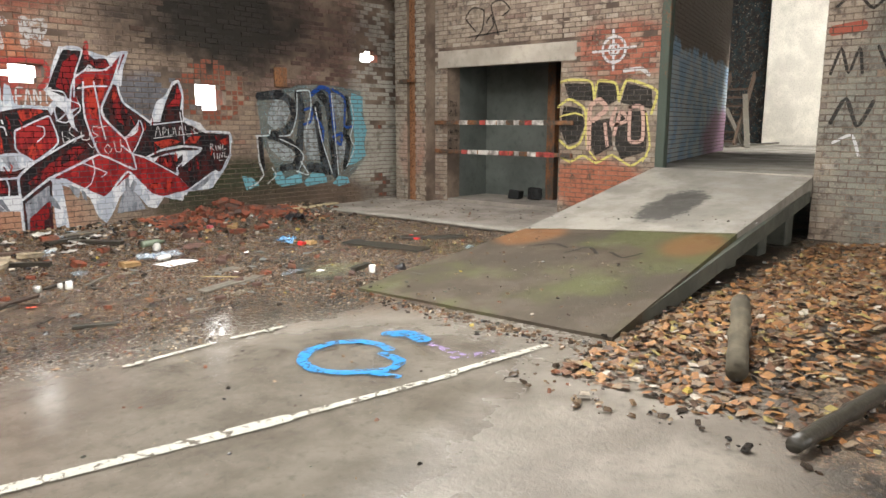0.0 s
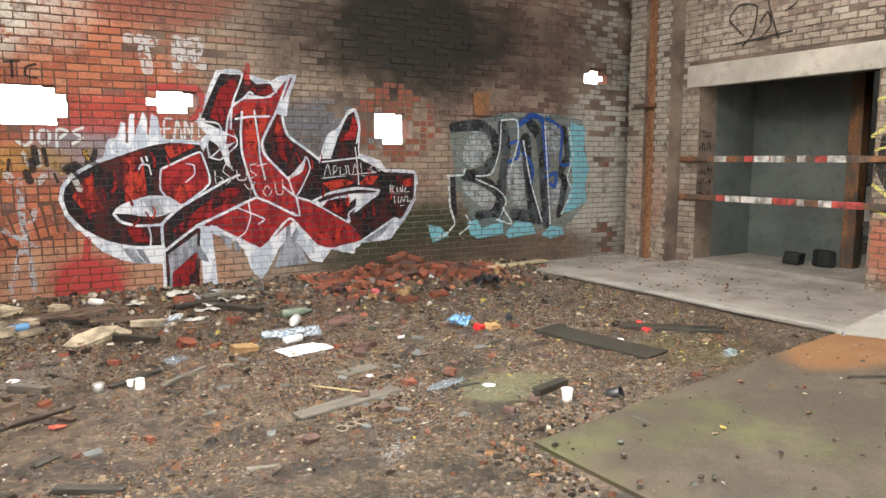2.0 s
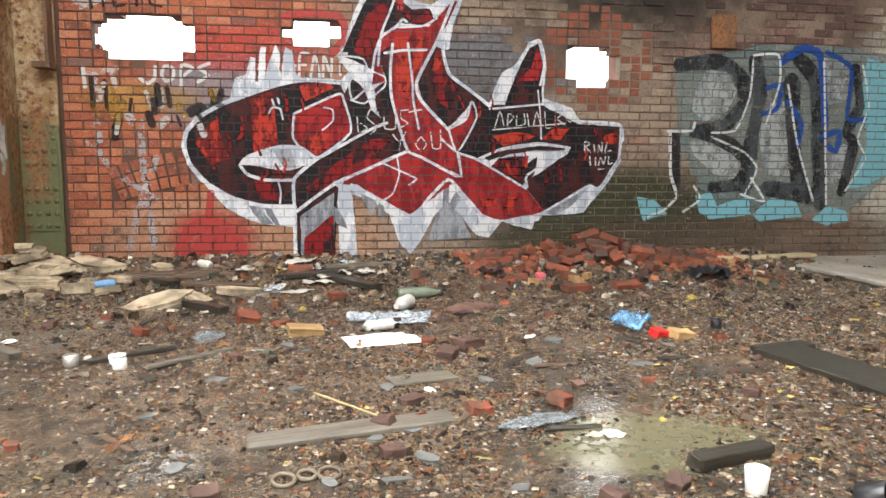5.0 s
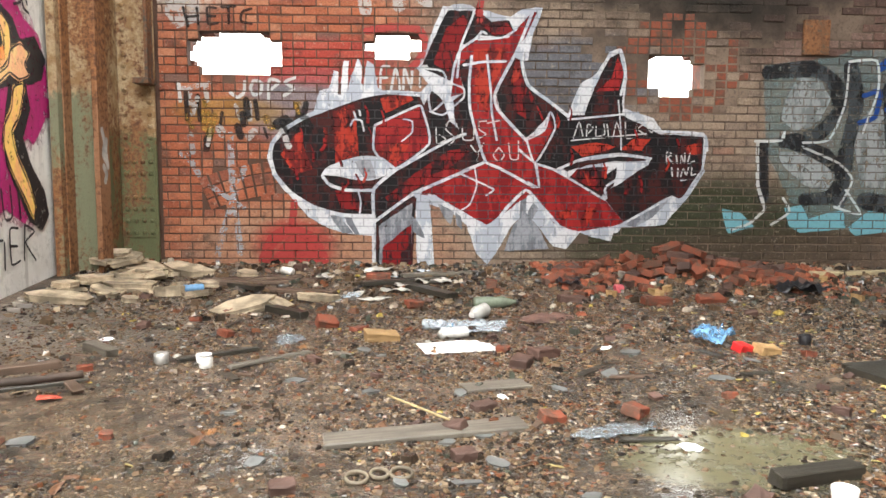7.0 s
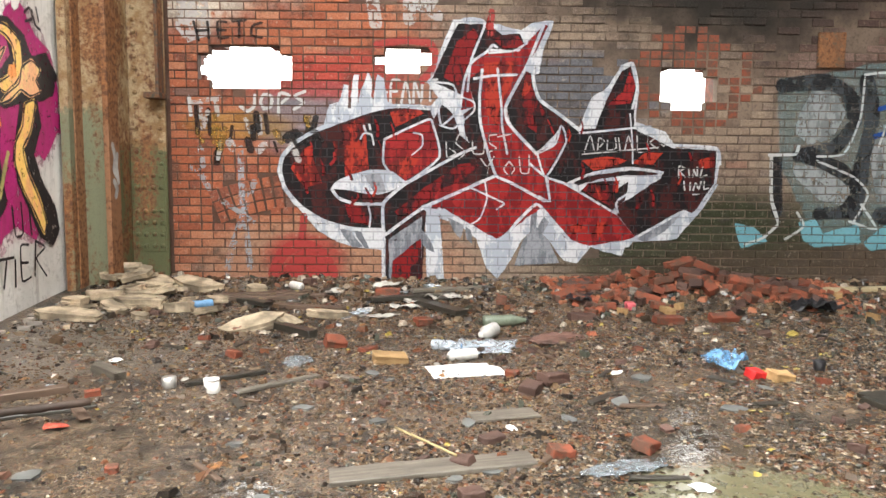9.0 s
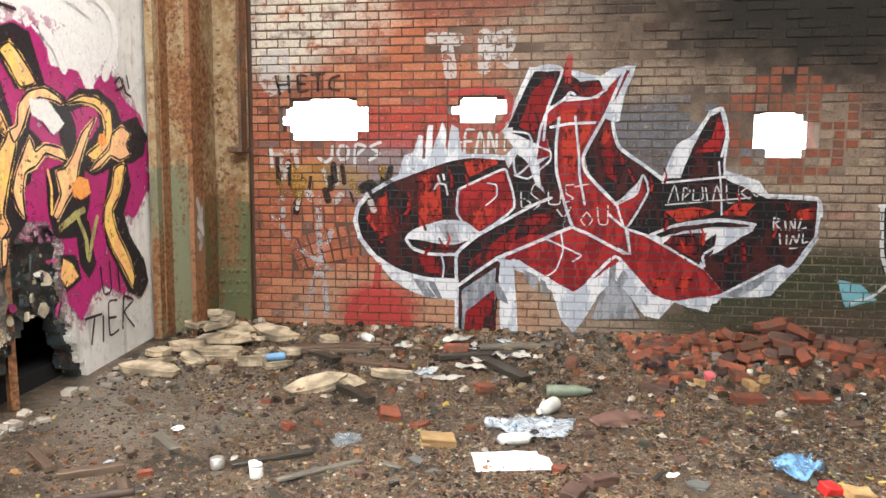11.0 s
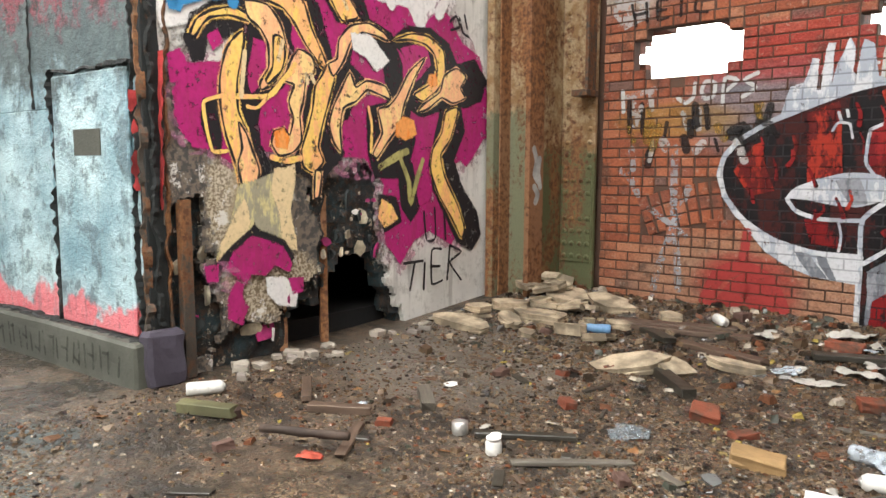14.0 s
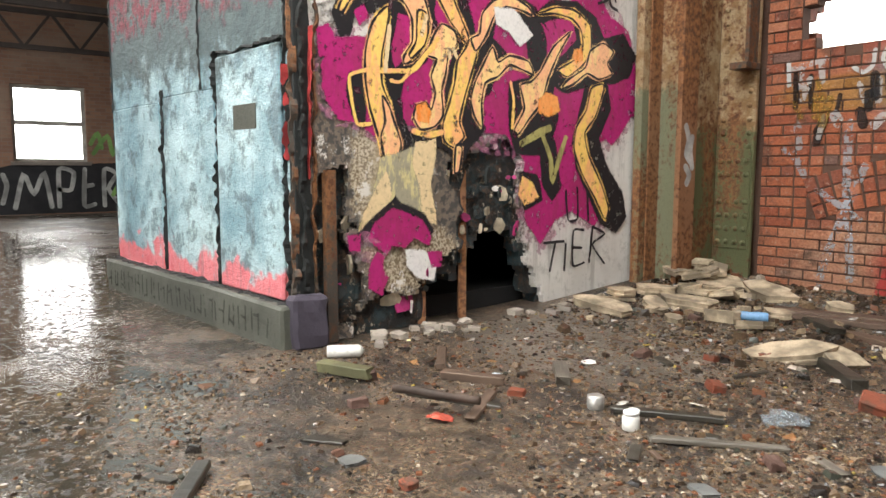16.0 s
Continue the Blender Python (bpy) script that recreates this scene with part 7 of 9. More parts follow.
pk.stroke("black_outline", K_BLK, [(6.69, 1.81), (6.73, 1.89), (6.82, 1.95), (6.96, 1.99), (7.07, 1.96), (7.05, 1.93), (6.93, 1.94), (6.81, 1.91), (6.76, 1.86), (6.72, 1.80)], 0.012, True, rag=0.5)
pk.shape("peach_letter", K_PCH, [(7.03, 2.04), (7.18, 2.04), (7.27, 1.95), (7.31, 1.82), (7.29, 1.70), (7.22, 1.61), (7.13, 1.56), (7.12, 1.60), (7.18, 1.69), (7.18, 1.82), (7.13, 1.90), (7.05, 1.95)])
pk.stroke("black_outline", K_BLK, [(7.03, 2.04), (7.18, 2.04), (7.27, 1.95), (7.31, 1.82), (7.29, 1.70), (7.22, 1.61), (7.13, 1.56), (7.12, 1.60), (7.18, 1.69), (7.18, 1.82), (7.13, 1.90), (7.05, 1.95)], 0.012, True, rag=0.5)
pk.shape("yellow_letter", K_YEL, [(7.22, 1.87), (7.28, 1.87), (7.30, 1.78), (7.27, 1.68), (7.18, 1.60), (7.16, 1.62), (7.21, 1.70)])
pk.stroke("black_outline", K_BLK, [(7.22, 1.87), (7.28, 1.87), (7.30, 1.78), (7.27, 1.68), (7.18, 1.60), (7.16, 1.62), (7.21, 1.70)], 0.012, True, rag=0.5)
pk.shape("yellow_letter", K_YEL, [(7.19, 2.08), (7.28, 2.13), (7.39, 2.13), (7.45, 2.09), (7.50, 1.96), (7.60, 1.79), (7.63, 1.71), (7.56, 1.75), (7.46, 1.85), (7.37, 1.97), (7.29, 2.04), (7.20, 2.06)])
pk.stroke("black_outline", K_BLK, [(7.19, 2.08), (7.28, 2.13), (7.39, 2.13), (7.45, 2.09), (7.50, 1.96), (7.60, 1.79), (7.63, 1.71), (7.56, 1.75), (7.46, 1.85), (7.37, 1.97), (7.29, 2.04), (7.20, 2.06)], 0.012, True, rag=0.5)
pk.shape("yellow_letter", K_YEL, [(7.58, 2.24), (7.67, 2.30), (7.77, 2.23), (7.89, 2.09), (7.75, 2.04), (7.66, 2.15)])
pk.stroke("black_outline", K_BLK, [(7.58, 2.24), (7.67, 2.30), (7.77, 2.23), (7.89, 2.09), (7.75, 2.04), (7.66, 2.15)], 0.012, True, rag=0.5)
pk.shape("yellow_letter", K_YEL, [(7.63, 1.77), (7.68, 1.69), (7.64, 1.56), (7.58, 1.40), (7.54, 1.25), (7.58, 1.16), (7.50, 1.09), (7.42, 1.13), (7.41, 1.23), (7.46, 1.36), (7.50, 1.48), (7.52, 1.61), (7.58, 1.69)])
pk.stroke("black_outline", K_BLK, [(7.63, 1.77), (7.68, 1.69), (7.64, 1.56), (7.58, 1.40), (7.54, 1.25), (7.58, 1.16), (7.50, 1.09), (7.42, 1.13), (7.41, 1.23), (7.46, 1.36), (7.50, 1.48), (7.52, 1.61), (7.58, 1.69)], 0.012, True, rag=0.5)
pk.shape("peach_letter", K_PCH, [(7.34, 1.75), (7.40, 1.82), (7.50, 1.79), (7.52, 1.70), (7.45, 1.64), (7.43, 1.53), (7.40, 1.43), (7.41, 1.28), (7.34, 1.21), (7.24, 1.19), (7.19, 1.26), (7.21, 1.33), (7.28, 1.35), (7.32, 1.31), (7.35, 1.41), (7.32, 1.51), (7.36, 1.61), (7.29, 1.63)])
pk.stroke("black_outline", K_BLK, [(7.34, 1.75), (7.40, 1.82), (7.50, 1.79), (7.52, 1.70), (7.45, 1.64), (7.43, 1.53), (7.40, 1.43), (7.41, 1.28), (7.34, 1.21), (7.24, 1.19), (7.19, 1.26), (7.21, 1.33), (7.28, 1.35), (7.32, 1.31), (7.35, 1.41), (7.32, 1.51), (7.36, 1.61), (7.29, 1.63)], 0.012, True, rag=0.5)
pk.stroke("yellow_letter", K_YEL, [(6.95, 1.51), (7.18, 1.53), (7.27, 1.62), (7.37, 1.73)], 0.025, rag=0.2)
pk.stroke("yellow_letter", K_YEL, [(7.03, 1.46), (7.10, 1.46), (7.24, 1.59), (7.36, 1.69)], 0.018, rag=0.2)
pk.stroke("yellow_letter", K_YEL, [(7.19, 1.18), (7.29, 1.16), (7.40, 1.18)], 0.03, rag=0.2)
pk.stroke("yellow_letter", K_YEL, [(6.88, 1.51), (6.76, 1.47), (6.76, 1.38), (6.80, 1.21), (6.89, 1.21)], 0.018, rag=0.2)
pk.shape("peach_letter", K_PCH, [(7.70, 1.80), (7.72, 1.92), (7.82, 2.02), (7.98, 2.06), (8.12, 2.02), (8.16, 1.97), (8.05, 1.99), (7.92, 1.99), (7.82, 1.92), (7.76, 1.80), (7.67, 1.69), (7.63, 1.76)])
pk.stroke("black_outline", K_BLK, [(7.70, 1.80), (7.72, 1.92), (7.82, 2.02), (7.98, 2.06), (8.12, 2.02), (8.16, 1.97), (8.05, 1.99), (7.92, 1.99), (7.82, 1.92), (7.76, 1.80), (7.67, 1.69), (7.63, 1.76)], 0.012, True, rag=0.5)
pk.shape("peach_letter", K_PCH, [(7.63, 1.40), (7.67, 1.51), (7.73, 1.61), (7.81, 1.73), (7.86, 1.64), (7.96, 1.69), (8.13, 1.67), (8.18, 1.59), (8.08, 1.61), (7.96, 1.63), (7.86, 1.55), (7.75, 1.50), (7.72, 1.37), (7.73, 1.22), (7.66, 1.29)])
pk.stroke("black_outline", K_BLK, [(7.63, 1.40), (7.67, 1.51), (7.73, 1.61), (7.81, 1.73), (7.86, 1.64), (7.96, 1.69), (8.13, 1.67), (8.18, 1.59), (8.08, 1.61), (7.96, 1.63), (7.86, 1.55), (7.75, 1.50), (7.72, 1.37), (7.73, 1.22), (7.66, 1.29)], 0.012, True, rag=0.5)
pk.shape("yellow_letter", K_YEL, [(8.21, 1.98), (8.38, 2.05), (8.57, 2.06), (8.74, 1.98), (8.76, 1.82), (8.67, 1.69), (8.52, 1.60), (8.42, 1.64), (8.58, 1.72), (8.67, 1.83), (8.64, 1.94), (8.54, 2.00), (8.37, 2.01)])
pk.stroke("black_outline", K_BLK, [(8.21, 1.98), (8.38, 2.05), (8.57, 2.06), (8.74, 1.98), (8.76, 1.82), (8.67, 1.69), (8.52, 1.60), (8.42, 1.64), (8.58, 1.72), (8.67, 1.83), (8.64, 1.94), (8.54, 2.00), (8.37, 2.01)], 0.012, True, rag=0.5)
pk.shape("peach_letter", K_PCH, [(8.54, 1.91), (8.42, 1.75), (8.32, 1.57), (8.26, 1.41), (8.15, 1.30), (8.05, 1.19), (8.01, 1.22), (8.10, 1.36), (8.06, 1.51), (8.16, 1.54), (8.25, 1.62), (8.37, 1.79)])
pk.stroke("black_outline", K_BLK, [(8.54, 1.91), (8.42, 1.75), (8.32, 1.57), (8.26, 1.41), (8.15, 1.30), (8.05, 1.19), (8.01, 1.22), (8.10, 1.36), (8.06, 1.51), (8.16, 1.54), (8.25, 1.62), (8.37, 1.79)], 0.012, True, rag=0.5)
pk.shape("peach_letter", K_PCH, [(8.75, 1.80), (8.89, 1.87), (9.01, 1.82), (8.94, 1.73), (9.00, 1.66), (8.85, 1.61), (8.72, 1.64), (8.57, 1.55), (8.46, 1.52), (8.52, 1.58), (8.70, 1.68)])
pk.stroke("black_outline", K_BLK, [(8.75, 1.80), (8.89, 1.87), (9.01, 1.82), (8.94, 1.73), (9.00, 1.66), (8.85, 1.61), (8.72, 1.64), (8.57, 1.55), (8.46, 1.52), (8.52, 1.58), (8.70, 1.68)], 0.012, True, rag=0.5)
pk.shape("orange_flower", K_ORA, [(8.24, 1.42), (8.31, 1.47), (8.41, 1.45), (8.43, 1.37), (8.33, 1.33), (8.24, 1.35)])
pk.shape("orange_flower", K_ORA, [(8.59, 1.78), (8.65, 1.80), (8.67, 1.74), (8.61, 1.71), (8.57, 1.74)])
pk.shape("orange_flower", K_ORA, [(7.22, 1.32), (7.27, 1.34), (7.31, 1.30), (7.29, 1.24), (7.23, 1.25)])
pk.shape("yellow_letter", K_YEL, [(8.77, 1.54), (8.89, 1.58), (8.91, 1.54), (8.82, 1.34), (8.71, 1.22), (8.76, 1.06), (8.91, 0.85), (9.00, 0.67), (8.96, 0.59), (8.84, 0.75), (8.69, 0.93), (8.60, 1.10), (8.62, 1.26), (8.72, 1.38)])
pk.stroke("black_outline", K_BLK, [(8.77, 1.54), (8.89, 1.58), (8.91, 1.54), (8.82, 1.34), (8.71, 1.22), (8.76, 1.06), (8.91, 0.85), (9.00, 0.67), (8.96, 0.59), (8.84, 0.75), (8.69, 0.93), (8.60, 1.10), (8.62, 1.26), (8.72, 1.38)], 0.012, True, rag=0.5)
pk.stroke("yellow_letter", K_YEL, [(7.97, 1.52), (8.00, 1.40), (7.99, 1.23)], 0.02, rag=0.2)
pk.stroke("olive_letter", K_OLV, [(8.27, 1.20), (8.36, 1.03), (8.38, 0.87), (8.45, 1.05), (8.51, 1.18)], 0.035, rag=0.2)
pk.stroke("olive_letter", K_OLV, [(8.08, 1.13), (8.23, 1.20), (8.34, 1.24)], 0.045, rag=0.2)
pk.shape("yellow_letter", K_YEL, [(8.09, 0.90), (8.17, 0.86), (8.24, 0.78), (8.12, 0.73), (8.07, 0.79)])
pk.shape("peach_letter", K_PCH, [(7.51, 1.10), (7.56, 1.09), (7.54, 0.95), (7.50, 0.94)])
pk.stroke("black_outline", K_BLK, [(7.51, 1.10), (7.56, 1.09), (7.54, 0.95), (7.50, 0.94)], 0.012, True, rag=0.5)
pk.shape("white_paint", K_WHT, [(7.83, 1.97), (7.99, 1.97), (8.15, 1.85), (8.05, 1.77), (7.95, 1.85), (7.85, 1.88)])
pk.stroke("pale_highlight", K_PALE, [(7.45, 1.68), (7.46, 1.63)], 0.022, rag=0.2)
pk.stroke("pale_highlight", K_PALE, [(7.49, 1.68), (7.51, 1.64)], 0.022, rag=0.2)
pk.stroke("pale_highlight", K_PALE, [(7.02, 1.76), (6.99, 1.51)], 0.022, rag=0.2)
pk.stroke("pale_highlight", K_PALE, [(7.28, 1.85), (7.25, 1.74)], 0.022, rag=0.2)
pk.stroke("pale_highlight", K_PALE, [(7.71, 2.24), (7.79, 2.12)], 0.022, rag=0.2)
pk.stroke("white_spray", K_WHT, [(8.29, 2.71), (8.57, 2.80), (8.80, 2.70), (8.85, 2.49), (8.68, 2.23)], 0.07, rag=0.2)
pk.stroke("white_spray", K_WHT, [(8.38, 2.70), (8.56, 2.65), (8.58, 2.45)], 0.07, rag=0.2)
pk.stroke("white_spray", K_WHT, [(7.99, 2.44), (8.11, 2.35), (8.19, 2.22)], 0.07, rag=0.2)
pk.stroke("black_tag", K_BLK, [(8.31, 0.45), (8.51, 0.45)], 0.016, rag=0.2)
pk.stroke("black_tag", K_BLK, [(8.42, 0.44), (8.37, 0.25)], 0.016, rag=0.2)
pk.stroke("black_tag", K_BLK, [(8.53, 0.43), (8.52, 0.24)], 0.016, rag=0.2)
pk.stroke("black_tag", K_BLK, [(8.72, 0.52), (8.61, 0.52), (8.61, 0.27), (8.73, 0.28)], 0.016, rag=0.2)
pk.stroke("black_tag", K_BLK, [(8.61, 0.40), (8.70, 0.39)], 0.016, rag=0.2)
pk.stroke("black_tag", K_BLK, [(8.82, 0.54), (8.79, 0.28)], 0.016, rag=0.2)
pk.stroke("black_tag", K_BLK, [(8.82, 0.54), (8.96, 0.48), (8.82, 0.41), (8.96, 0.26)], 0.016, rag=0.2)
pk.stroke("black_tag", K_BLK, [(8.52, 0.81), (8.55, 0.60), (8.65, 0.61), (8.64, 0.83)], 0.016, rag=0.2)
pk.stroke("black_tag", K_BLK, [(8.75, 0.80), (8.77, 0.59)], 0.016, rag=0.2)
pk.shape("olive_paint", K_GRY, [(6.96, 1.01), (7.09, 1.04), (7.34, 1.13), (7.33, 0.99), (7.30, 0.87), (7.35, 0.63), (7.23, 0.69), (7.13, 0.72), (7.02, 0.75), (6.91, 0.69), (6.80, 0.61), (6.88, 0.76), (6.93, 0.87)])
pk.shape("pale_highlight", K_PALE, [(7.21, 1.10), (7.34, 1.13), (7.33, 0.99), (7.30, 0.87), (7.35, 0.63), (7.26, 0.68), (7.24, 0.87), (7.19, 1.00)])
pk.shape("pale_highlight", K_PALE, [(6.80, 0.61), (6.88, 0.76), (6.95, 0.87), (6.99, 0.93), (7.02, 0.81), (6.98, 0.73), (6.88, 0.66)])
pk.shape("black_shadow", K_BLK, [(6.78, 0.57), (6.91, 0.68), (7.03, 0.76), (7.05, 0.79), (7.08, 0.75), (7.15, 0.73), (7.26, 0.68), (7.33, 0.58), (7.31, 0.56), (7.24, 0.65), (7.13, 0.70), (7.03, 0.71), (6.92, 0.65), (6.81, 0.55)])
pk.shape("magenta_paint", K_MAG, [(6.87, 0.56), (6.92, 0.64), (7.03, 0.71), (7.13, 0.69), (7.24, 0.64), (7.31, 0.55), (7.30, 0.51), (7.19, 0.56), (7.12, 0.51), (7.02, 0.52), (6.99, 0.47)])
pk.shape("rose_paint", K_ROSE, [(6.73, 0.59), (6.87, 0.59), (6.99, 0.48), (6.94, 0.41), (6.82, 0.46), (6.73, 0.52)])
pk.shape("white_paint", K_WHT, [(7.14, 0.47), (7.25, 0.46), (7.35, 0.40), (7.33, 0.29), (7.21, 0.32), (7.15, 0.39)])
pk.shape("magenta_paint", K_MAG, [(7.30, 0.45), (7.39, 0.44), (7.39, 0.37), (7.33, 0.37)])
pk.shape("magenta_paint", K_MAG, [(6.88, 0.38), (6.93, 0.47), (6.96, 0.45), (6.95, 0.38), (6.99, 0.32), (6.95, 0.24), (6.88, 0.28)])
pk.shape("magenta_paint", K_MAG, [(6.74, 0.58), (6.80, 0.58), (6.80, 0.50), (6.75, 0.51)])
for pts in ([(6.53, 2.08), (6.57, 2), (6.61, 1.93), (6.64, 2.07)], [(6.64, 2.07), (6.64, 1.98), (6.74, 2.02), (6.73, 2.11)], [(6.74, 2.02), (6.8, 2.17), (6.81, 2.03), (6.89, 2.08)], [(6.49, 2.24), (6.57, 2.2), (6.54, 2.1)], [(6.97, 2.15), (6.95, 2.01)]):
    pk.stroke("blue_tag", K_BLU, pts, 0.06)
for pts in ([(6.86, 2.33), (6.93, 2.44), (7.07, 2.4), (7.01, 2.27)], [(7.01, 2.08), (7.08, 2.18), (7.13, 2.1), (7.23, 2.22), (7.29, 2.16)], [(7.3, 2.52), (7.35, 2.45)]):
    pk.stroke("red_drip", K_RED, pts, 0.03)
for pts in ([(8.81, 2.2), (8.88, 2.25), (8.92, 2.18), (8.82, 2.14)], [(8.92, 2.24), (8.96, 2.14), (9.03, 2.12)], [(8.98, 2.27), (9.01, 2.18)], [(7.51, 2.57), (7.62, 2.6), (7.6, 2.56)], [(7.58, 2.51), (7.73, 2.51)]):
    pk.stroke("black_tag", K_BLK, pts, 0.018)

# below the far window
to_west = lambda u, v, d: (WX + d, u, v)
fg = Mural("graffiti_letters", "black band with white block letters on brick", to_west, 0.006)
D_BLK, D_WHT, D_GRN = plain("far_black_paint", (0.02, 0.02, 0.022)), plain("far_white_paint", (0.40, 0.40, 0.38), 0.7, 0.5), plain("far_green_paint", (0.22, 0.40, 0.12))
fg.shape("black_band", D_BLK, [(6.35, 0.98), (6.75, 1.07), (7.59, 1.05), (8.67, 1.09), (8.81, 0.05), (7.54, 0.04), (6.3, 0.03)])
for pts in ([(6.58, 0.16), (6.76, 0.86), (6.93, 0.43), (7.14, 0.9), (7.25, 0.17)], [(7.4, 0.17), (7.42, 0.96), (7.7, 0.89), (7.63, 0.52), (7.42, 0.53)], [(7.92, 0.96), (7.88, 0.18), (8.09, 0.2)], [(7.9, 0.59), (8.06, 0.62)], [(8.29, 0.17), (8.31, 0.96), (8.56, 0.86), (8.38, 0.54), (8.6, 0.18)], [(6.39, 0.84), (6.45, 0.61), (6.36, 0.26)]):
    fg.stroke("white_letter", D_WHT, pts, 0.065)
for pts in ([(8.11, 1.3), (8.41, 1.7), (8.5, 1.27), (8.66, 1.71)], [(8.06, 1.51), (8.21, 1.75), (8.28, 1.43)], [(8.47, 0.4), (8.66, 0.71), (8.72, 0.2)]):
    fg.stroke("green_tag", D_GRN, pts, 0.06)
# scrawls on the plinth, and dark marks on the pale blue wall
pl = Mural("graffiti_tag", "dull black lettering along the dark plinth", lambda u, v, d: to_blue(u, v, d), 0.116)
D_DUL = wall_paint("dull_plinth_paint", (0.022, 0.024, 0.02), 0, None, 1.0, 0.0, 0.6, 0.6, 0.52)
for k in range(34):   # unreadable lettering as upright and level bars
    u, h = 0.12 + k * 0.075 + rnd.uniform(-0.015, 0.015), rnd.uniform(0.09, 0.14)
    pl.stroke("letter_bar", D_DUL, [(u, 0.05), (u + rnd.uniform(-0.02, 0.02), 0.05 + h)], 0.016)
    if k % 2:
        v = 0.05 + h * rnd.choice((0.08, 0.5, 0.95))
        pl.stroke("letter_bar", D_DUL, [(u, v), (u + 0.05, v + rnd.uniform(-0.02, 0.02))], 0.014)
# painted marks on the floor
to_floor = lambda u, v, d: (u, v, 0.006 + d)
fl = Mural("parking_marking", "worn white bay lines and blue wheelchair symbol", to_floor, 0.0)
for pts, w in (([(-0.6, 3.52), (0.87, 3.17), (2.1, 2.88)], 0.08), ([(2.1, 2.88), (3.15, 2.66)], 0.05), ([(3.2, 2.68), (3.99, 2.56)], 0.055), ([(1.93, 4.28), (2.5, 4.29)], 0.04), ([(2.7, 4.3), (3.1, 4.27)], 0.04)):
    fl.stroke("white_line", ROAD_WHITE, pts, w, rag=0.15)
for pts, w in (([(3.24, 3.56), (3.09, 3.68), (2.87, 3.67), (2.71, 3.54), (2.66, 3.36), (2.72, 3.2), (2.85, 3.08)], 0.07), ([(2.85, 3.08), (2.97, 3.01), (3.12, 3.07), (3.15, 3.25)], 0.07), ([(3.5, 3.54), (3.59, 3.44), (3.55, 3.28)], 0.13), ([(3.24, 3.56), (3.27, 3.41), (3.24, 3.29)], 0.07), ([(2.85, 3.04), (2.9, 2.89)], 0.06)):
    fl.stroke("blue_symbol", ROAD_BLUE, pts, w, rag=0.15)
for pts in ([(3.39, 2.86), (3.55, 2.78), (3.65, 2.76)], [(3.51, 3.17), (3.46, 2.83)]):
    fl.stroke("violet_mark", ROAD_VIOLET, pts, 0.06, rag=0.2)

cm = Mural("graffiti_tag", "white drips of paint on the rusty column", lambda u, v, d: (1.147 + d, u, v), 0.0)
for pts in ([(9.46, 1.28), (9.50, 1.18), (9.47, 1.08), (9.53, 1.02)], [(9.54, 1.2), (9.52, 1.1), (9.55, 0.98)], [(9.47, 0.98), (9.52, 0.92), (9.49, 0.86)]):
    cm.stroke("white_drip", D_WHT, pts, 0.035)
ge = Mural("graffiti_tag", "dark and pale scribbles on the brick by the ramp", to_east, 0.0182)
for pts, c, w in (([(2.4, 2.1), (2.3, 2.4), (2.2, 2.1), (2.1, 2.4), (2.05, 2.1)], 0, 0.03), ([(1.9, 2.4), (1.75, 2.1), (1.65, 2.4), (1.5, 2.1)], 0, 0.03), ([(2.35, 1.5), (2.2, 1.8), (2.05, 1.45), (1.9, 1.75)], 0, 0.04), ([(2.3, 1.25), (2.1, 1.35), (2.0, 1.1)], 1, 0.03), ([(1.7, 1.6), (1.5, 1.2), (1.3, 1.6)], 1, 0.03), ([(2.4, 2.9), (2.2, 3.05), (2.0, 2.85), (1.8, 3.05)], 0, 0.03), ([(2.4, 2.62), (2.1, 2.66)], 2, 0.12)):
    ge.stroke(("black_scribble", "white_scribble", "red_scribble")[c], (E_BLACK, E_WHITE, E_RED)[c], pts, w)
ds = Mural("graffiti_tag", "dark scrawl on the mossy slab", lambda u, v, d: (u, v, 0.018 + (u - 4.3) * 0.0951 + (4.76 - v) * 0.02 + 0.012 + d), 0.0)
for pts in ([(6.2, 4.2), (6.4, 4.0), (6.3, 3.8)], [(6.1, 3.7), (6.4, 3.6), (6.2, 3.4)], [(6.3, 3.3), (6.15, 3.1), (6.4, 3.0)]):
    ds.stroke("dark_scrawl", N_TAGBLACK, pts, 0.03)

# ---------------------------------------------------------------- things on the ground


def lay_down(ob, x, y, rz=0, rx=0, ry=0, lift=0.0):
    ob.matrix_basis = pose(x, y, ground_z(x, y) - 0.004 + lift, rx, ry, rz)
    return ob


def plank(label, a, b, w, h, material, category="plank", group="", tilt=0.0, seed=1, split=True):
    """A weathered board from a to b, its ends broken."""
    (ax, ay), (bx, by) = a, b
    n = math.hypot(bx - ax, by - ay)
    bm = box(-n / 2, -w / 2, 0, n / 2, w / 2, h, min(0.004, h * 0.2))
    bmesh.ops.subdivide_edges(bm, edges=[e for e in bm.edges if abs(e.verts[0].co.x - e.verts[1].co.x) > n * 0.5], cuts=9)
    for v in bm.verts:
        v.co.z += 0.002 * math.sin(v.co.x * 5 + seed) + 0.002 * noise.noise(v.co * 20) + 0.004
        v.co.y += 0.006 * noise.noise(Vector((v.co.x * 4, seed, 0)))
        if abs(v.co.x) > n * 0.495:
            v.co.x += 0.03 * noise.noise(Vector((v.co.y * 40, seed * 3, v.co.z * 60)))
    ob = part(category, bm, material)
    tagged(ob, label, category, group)
    ang = math.degrees(math.atan2(by - ay, bx - ax))
    return lay_down(ob, (ax + bx) / 2, (ay + by) / 2, ang, tilt)


